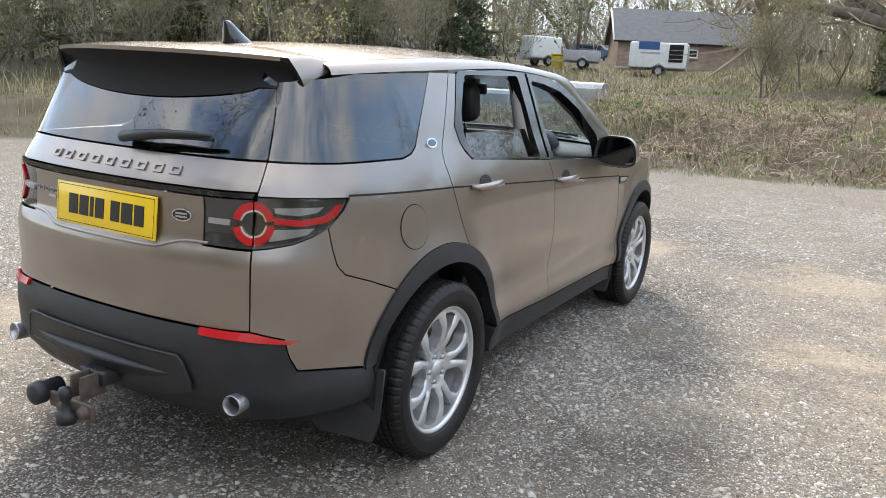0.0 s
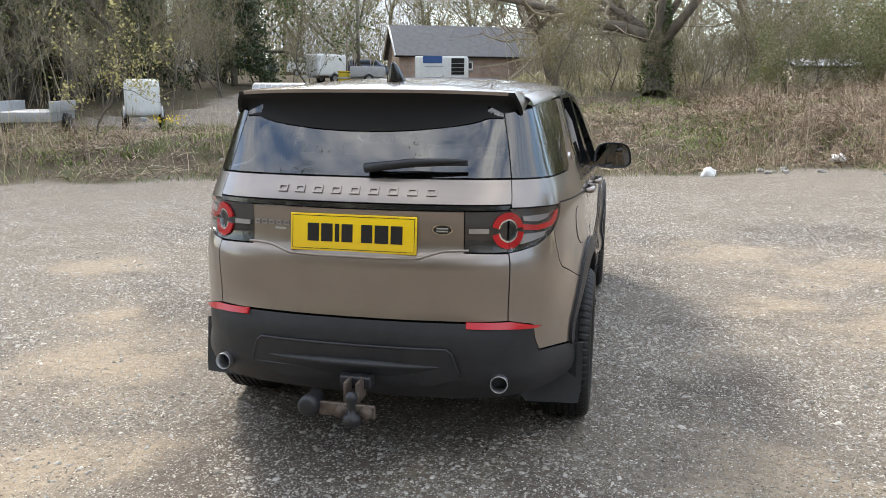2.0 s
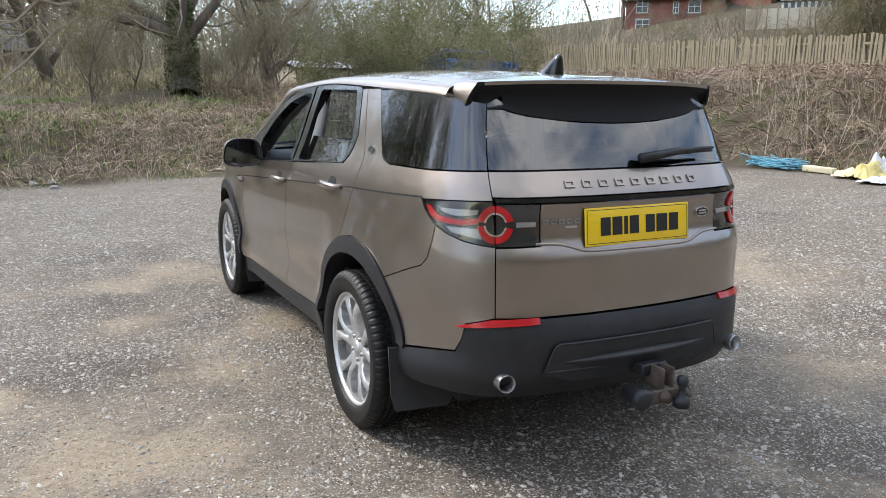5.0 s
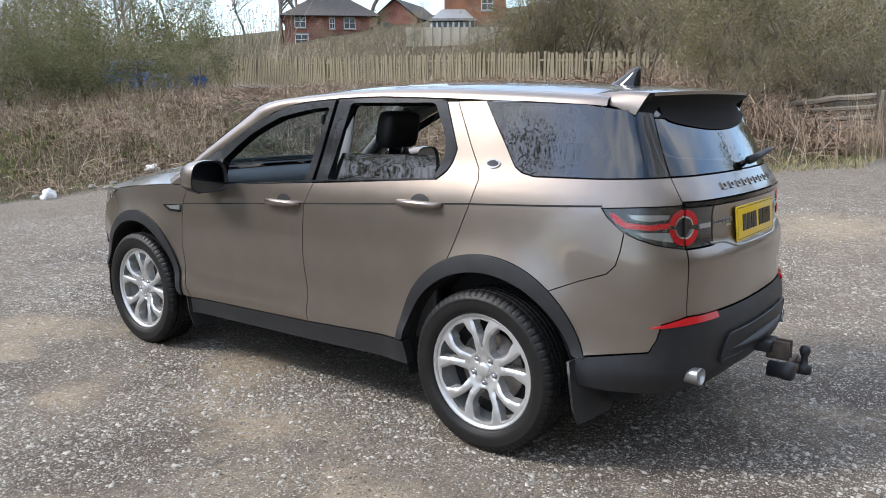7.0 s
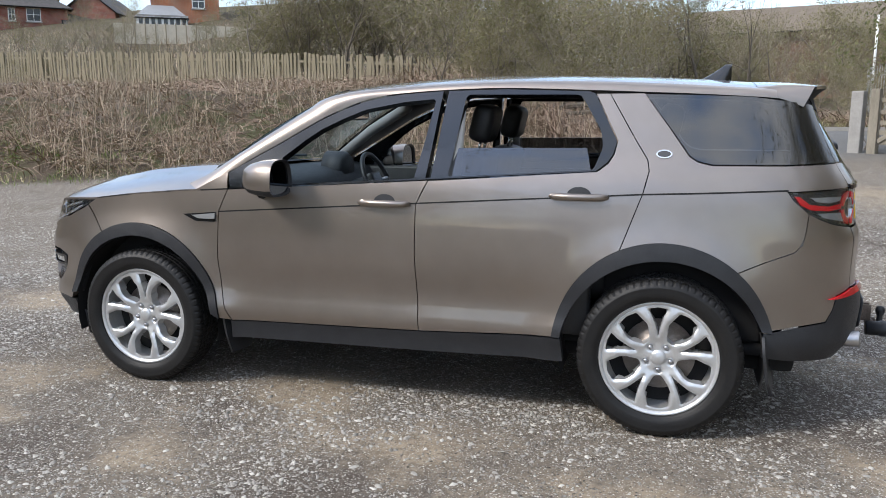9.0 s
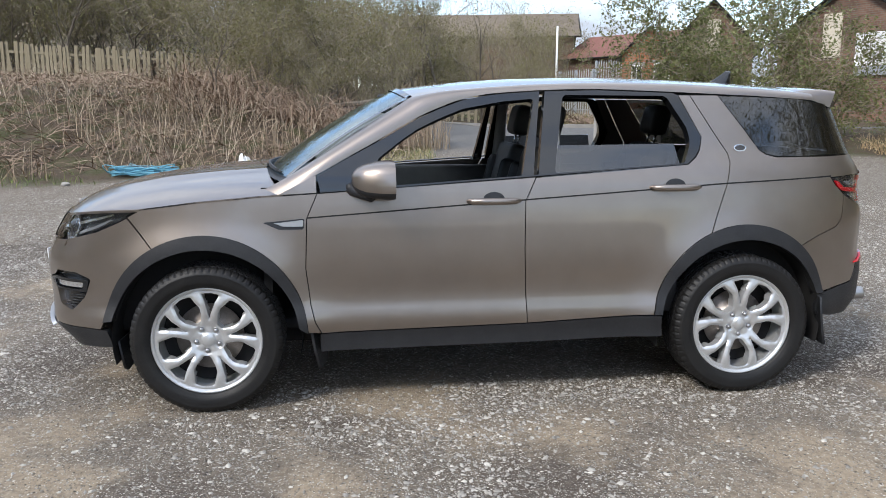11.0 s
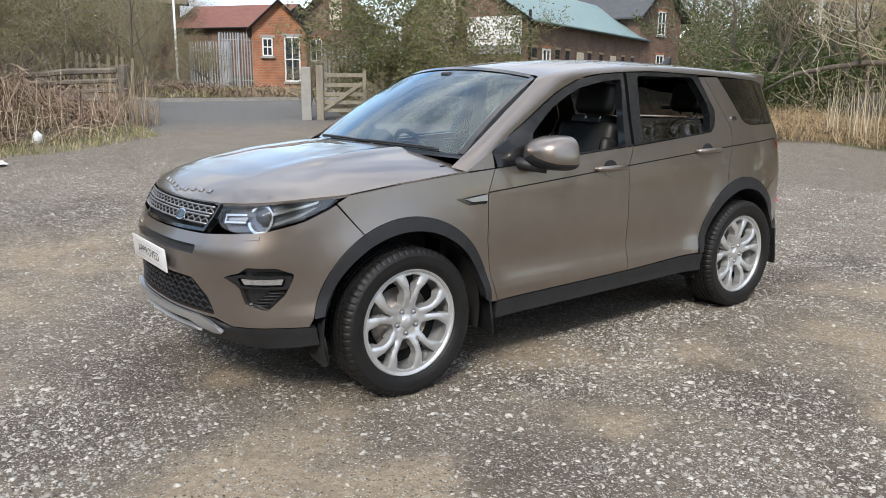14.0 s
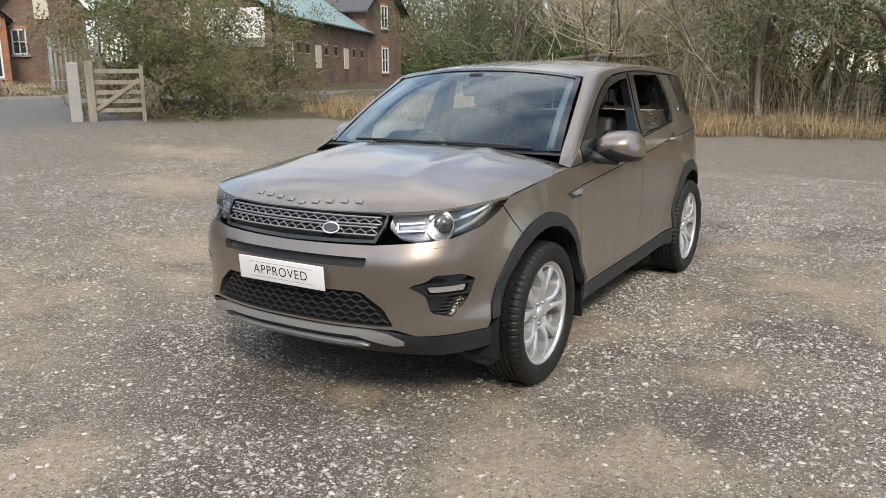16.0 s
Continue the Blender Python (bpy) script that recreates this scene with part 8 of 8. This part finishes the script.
# wheels
def wheel_meshes():
    """Tyre, rim, spokes, hub and disc about the origin; the outer face looks along +x."""
    R, out = .368, {}
    prof = [(.262, .060), (.268, .100), (.276, .1085), (.281, .1095), (.284, .1125), (.300, .1165), (.318, .1185), (.330, .1175), (.334, .1185), (.338, .1165), (.350, .110), (.358, .103), (.3635, .0965)]
    prof += [(R - .002, .091), (R, .082), (R, .066), (R - .009, .0645), (R - .009, .057), (R, .0555), (R, .034), (R - .009, .0325), (R - .009, .027), (R, .0255), (R, .006), (R - .007, .005), (R - .007, .0)]
    full = prof + [(r, -x) for r, x in reversed(prof[:-1])]
    N = 264
    tyre = lathe(full, N)
    for v in tyre.verts:
        r = math.hypot(v.co.y, v.co.z)
        if r > .345 and r > R - .0055 or .349 < r and abs(v.co.x) > .09:
            k = round(math.atan2(v.co.z, v.co.y) / (2 * math.pi) * N + (0 if abs(v.co.x) > .06 else 2 if abs(v.co.x) > .03 else 1)) % 4
            if k == 0:
                f = (r - (.0045 if abs(v.co.x) > .06 else .003)) / r
                v.co.y *= f
                v.co.z *= f
    out["tyre"] = mesh_of("tyre", tyre, RUBBER)
    out["tyre"].polygons.foreach_set("use_smooth", [math.hypot(p.center.y, p.center.z) < .345 for p in out["tyre"].polygons])
    out["rim"] = mesh_of("rim", lathe([(.262, .086), (.267, .090), (.267, .096), (.263, .0975), (.255, .092), (.249, .082), (.243, .02), (.235, -.02), (.235, -.10)], 64), ALLOY)
    out["barrel"] = mesh_of("barrel", lathe([(.232, -.02), (.20, -.03), (.02, -.035)], 40), LINER_D)
    out["disc"] = mesh_of("brake_disc", lathe([(.165, -.01), (.165, .002), (.10, .002), (.098, .02), (.02, .02)], 40), DISC)

    # five windows over the nuts and five wedges between the split arms
    def polar(rows, turn):
        half = [(r * math.sin(radians(d)), r * math.cos(radians(d))) for r, d in rows]
        both_ = half + [(-x, y) for x, y in reversed(half) if abs(x) > 1e-4]
        c, s_ = math.cos(radians(turn)), math.sin(radians(turn))
        return [(x * c - y * s_, x * s_ + y * c) for x, y in both_]
    cuts = []
    for i in range(5):
        cuts.append(rounded(polar([(.086, 10), (.104, 14.5), (.138, 19.5), (.168, 19.5), (.232, 11.5), (.238, 0)], 72 * i), .010, 3))
        cuts.append(rounded(polar([(.104, 0), (.118, 1.3), (.160, 5.0), (.200, 7.6), (.236, 10.5), (.240, 0)], 72 * i + 36), .005, 3))
    edge = np.concatenate([np.array(dense(c, .004)) for c in cuts])

    def face_of(a, b):
        r = math.hypot(a, b)
        x = float(np.interp(r, [0, .07, .13, .19, .225, .252], [.066, .066, .088, .094, .090, .084]))
        d = float(np.sqrt(((edge - (a, b)) ** 2).sum(1).min()))
        # flat ridge with chamfered sides, dished round every nut
        x -= .009 * max(0, 1 - d / .011) * min(1, max(0, (.245 - r) / .02)) * min(1, max(0, (r - .07) / .03))
        for i in range(5):
            q = radians(72 * i)
            e = math.hypot(a + .058 * math.sin(q), b - .058 * math.cos(q))
            x -= .012 * math.exp(-(e / .016) ** 4)
        return Vector((x, a, b))
    disc_edge = [(.252 * math.cos(a), .252 * math.sin(a)) for a in np.linspace(0, 2 * math.pi, 96, endpoint=False)]
    m = patch(disc_edge, face_of, step=.0075, holes=cuts, gap=0, thick=.048)
    if sum(f.normal.x * f.calc_area() for f in m.faces if f.calc_center_median().x > .05) < 0:
        bmesh.ops.reverse_faces(m, faces=m.faces)
    out["spokes"] = mesh_of("spokes", m, ALLOY)
    out["hub"] = mesh_of("hub", lathe([(.036, .03), (.036, .066), (.034, .070), (.032, .0705), (.030, .073), (.024, .0765), (.001, .0785)], 36), ALLOY)
    nuts = lathe([(.0135, .04), (.0135, .058), (.0115, .062), (.0105, .072), (.0080, .076), (.001, .0765)], 12)
    out["nut"] = mesh_of("wheel_nut", nuts, ALLOY_IN)
    return out


WM = wheel_meshes()
for sx in (-1, 1):
    for sy in (-1, 1):
        w = new("wheel")
        w.parent = car
        spin = {(-1, -1): 36 + 2, (-1, 1): 30, (1, -1): 20, (1, 1): 50}[(sx, sy)]
        w.matrix_basis = Matrix.Translation((sx * .815, sy * WY, .3665)) @ Euler((0, 0, 0 if sx > 0 else math.pi)).to_matrix().to_4x4() @ Euler((radians(spin), 0, 0)).to_matrix().to_4x4()
        for key, label in (("tyre", "black rubber tyre"), ("rim", "silver alloy rim"), ("barrel", ""), ("disc", "brake disc"), ("spokes", "five split silver spokes"), ("hub", "")):
            o = new(WM[key].name, WM[key])
            o.parent = w
            tagged(o, label)
        for i in range(5):
            a = radians(72 * i)
            o = new("wheel_nut", WM["nut"])
            o.parent = w
            o.matrix_basis = Matrix.Translation((-.004, -.058 * math.sin(a), .058 * math.cos(a)))
        # wheel housing
        bm = bmesh.new()
        rows = [[Vector((sx * x, sy * WY + .455 * math.cos(a), .36 + .455 * math.sin(a))) for a in np.linspace(radians(-14), radians(194), 26)] for x in (.50, .88)]
        hs = loft(rows)
        hs.faces.new([v for v in hs.verts if abs(abs(v.co.x) - .50) < 1e-4])
        part("wheel_housing", hs, LINER_D, car)
for sx in (-1, 1):
    for y0, w_, z0 in ((-1.80, .25, .235), (.885, .16, .20)):
        bm = bmesh.new()
        rows = []
        for z, dy in ((.50, .0), (.40, -.012), (.30, -.028), (z0, -.05)):
            rows.append([Vector((sx * (.905 - .012 * (z < .3) - w_ * t), y0 + dy - (.03 * t if y0 < 0 else .03 * t), z + (.03 if t > .9 and z == z0 else 0))) for t in (0, .1, .5, .9, 1)])
        bm = loft(rows)
        part("mud_flap", thicken(bm, .012), TRIM, car, "black rubber mud flap")

# wind deflectors ahead of the front wheels
for sx in (-1, 1):
    rows = [[Vector((sx * x, 1.80 - .02 * t - .03 * (.86 - x), .36 - (.36 - z) * t)) for x, z in ((.60, .27), (.66, .215), (.72, .205), (.80, .20), (.845, .225))] for t in (0, .5, 1)]
    part("wind_deflector", thicken(loft(rows), .010), TRIM, car, "scuffed black rubber wind deflector")

# underbody and cabin
part("underbody", box((-.66, -1.98, .27), (.66, 1.98, .36), None, .04), LINER_D, car, "dark underbody")
part("cabin_floor", box((-.74, -1.95, .365), (.74, 1.10, .42), None, .02), LINER_D, car)
for k in (1, -1):
    part("door_card", box((k * .79 - .03, -1.05, .42), (k * .79 + .03, .90, 1.10), None, .02), LEATHER, car, "black door trim")
    part("cabin_side", box((k * .69 - .03, -1.82, .42), (k * .69 + .03, -1.10, 1.12), None, .02), LINER_D, car)
part("engine_bay", box((-.70, 1.12, .36), (.70, 1.95, .86), None, .05), LINER_D, car)
part("front_bulkhead", box((-.78, 1.06, .42), (.78, 1.10, 1.10), None, .0), LINER_D, car, smooth=False)
part("rear_inner", box((-.56, -2.10, .42), (.56, -2.02, 1.16), None, .02), LINER_D, car)
rows = [[roof_at(u * .97, y) - Vector((0, 0, .035)) for u in np.linspace(-1, 1, 15)] for y in np.linspace(.32, -1.85, 20)]
part("headliner", loft(rows), LINER, car, "pale roof lining")
rows = [[Vector((u * .79, 1.08 - .10 * u * u, 1.135)) for u in np.linspace(-1, 1, 13)], [Vector((u * .79, .80, 1.125)) for u in np.linspace(-1, 1, 13)],
        [Vector((u * .79, .68, 1.09)) for u in np.linspace(-1, 1, 13)], [Vector((u * .79, .64, 1.02)) for u in np.linspace(-1, 1, 13)], [Vector((u * .79, .70, .80)) for u in np.linspace(-1, 1, 13)]]
dash = part("dashboard", loft(rows), DASH, car, "dark soft-touch dashboard")
part("instrument_hood", lathe([(.001, .05), (.09, .05), (.115, .02), (.12, -.10), (.001, -.10)], 20, Matrix.Translation((.37, .72, 1.10)) @ Euler((0, 0, radians(-90))).to_matrix().to_4x4()), DASH, dash)
part("centre_console", box((-.13, -.05, .42), (.13, .72, .80), None, .03), DASH, dash)
part("screen", box((-.11, .655, .92), (.11, .685, 1.05), None, .008), GLOSS, dash, "dark touch screen")
for vx in (-.70, .70):
    part("air_vent", box((vx - .055, .60, .965), (vx + .055, .66, 1.045), None, .01), SATIN, dash, "air vent with a silver rim")
# steering wheel on the right
m = Matrix.Translation((.37, .47, 1.03)) @ Euler((radians(66), 0, 0)).to_matrix().to_4x4()
bm = bmesh.new()
add_tube(bm, [m @ Vector((.185 * math.cos(a), .185 * math.sin(a), 0)) for a in np.linspace(0, 2 * math.pi, 33)], .016, 8)
steer = part("steering_wheel", bm, LEATHER, car, "black leather steering wheel")
part("airbag_cover", box((-.08, -.06, -.04), (.08, .06, .01), m, .02), LEATHER, steer)
for a in (0, 180, 270):
    part("spoke", tube([m @ Vector((.06 * math.cos(radians(a)), .06 * math.sin(radians(a)), -.01)), m @ Vector((.18 * math.cos(radians(a)), .18 * math.sin(radians(a)), 0))], .015, 6), SATIN, steer)
part("column", tube([m @ Vector((0, 0, -.03)), (.37, .80, .93)], [.05, .06], 10), DASH, steer)
im = part("inner_mirror", box((-.12, .42, 1.425), (.12, .455, 1.495), Matrix.Translation((0, 0, 0)), .014), TRIM, car, "black interior mirror")
part("mirror_face", box((-.108, .4185, 1.434), (.108, .4200, 1.486), None), CHROME, im, smooth=False)
part("mirror_stalk", box((-.045, .44, 1.46), (.045, .50, 1.57), None, .015), TRIM, im)


def seat(x, y, rear=False):
    """One seat: cushion, backrest, headrest."""
    w = .25
    s_ = part("seat", box((x - w, y - .24, .56), (x + w, y + .26, .74), None, .06, 3), LEATHER, car, "black leather seat")
    lean = Matrix.Translation((x, y - .22, .70)) @ Euler((radians(14), 0, 0)).to_matrix().to_4x4()
    part("backrest", box((-w * .94, -.07, -.02), (w * .94, .07, .58), lean, .055, 3), LEATHER, s_)
    part("seat_bolster", box((-w * 1.02, -.02, .05), (-w * .72, .11, .48), lean, .05, 3), LEATHER, s_)
    part("seat_bolster", box((w * .72, -.02, .05), (w * 1.02, .11, .48), lean, .05, 3), LEATHER, s_)
    part("headrest", box((-.135, -.05, .635), (.135, .065, .83), lean, .05, 3), LEATHER, s_, "black leather headrest")
    for d in (-.06, .06):
        part("headrest_post", tube([lean @ Vector((d, 0, .56)), lean @ Vector((d, 0, .66))], .007, 6), CHROME, s_)


for x in (-.38, .38):
    seat(x, -.05)
for x in (-.42, .42):
    seat(x, -.98, True)
for k in (1, -1):
    # left cover uses a lighter copy of the trim: sun-side light in its colour
    part("belt_pillar", tube([(k * .775, -.36, 1.10), (k * .735, -.37, 1.30), (k * .69, -.38, 1.52)], [.045, .04, .035], 8), LIT_TRIM if k < 0 else LINER, car, "pale centre pillar cover")
    part("screen_pillar_cover", tube([screen(k * .97, .05) - Vector((k * .05, .05, .02)), screen(k * .97, .5) - Vector((k * .05, .05, .02)), screen(k * .97, .97) - Vector((k * .05, .04, .03))], .035, 8), LINER, car, "pale windscreen pillar cover")
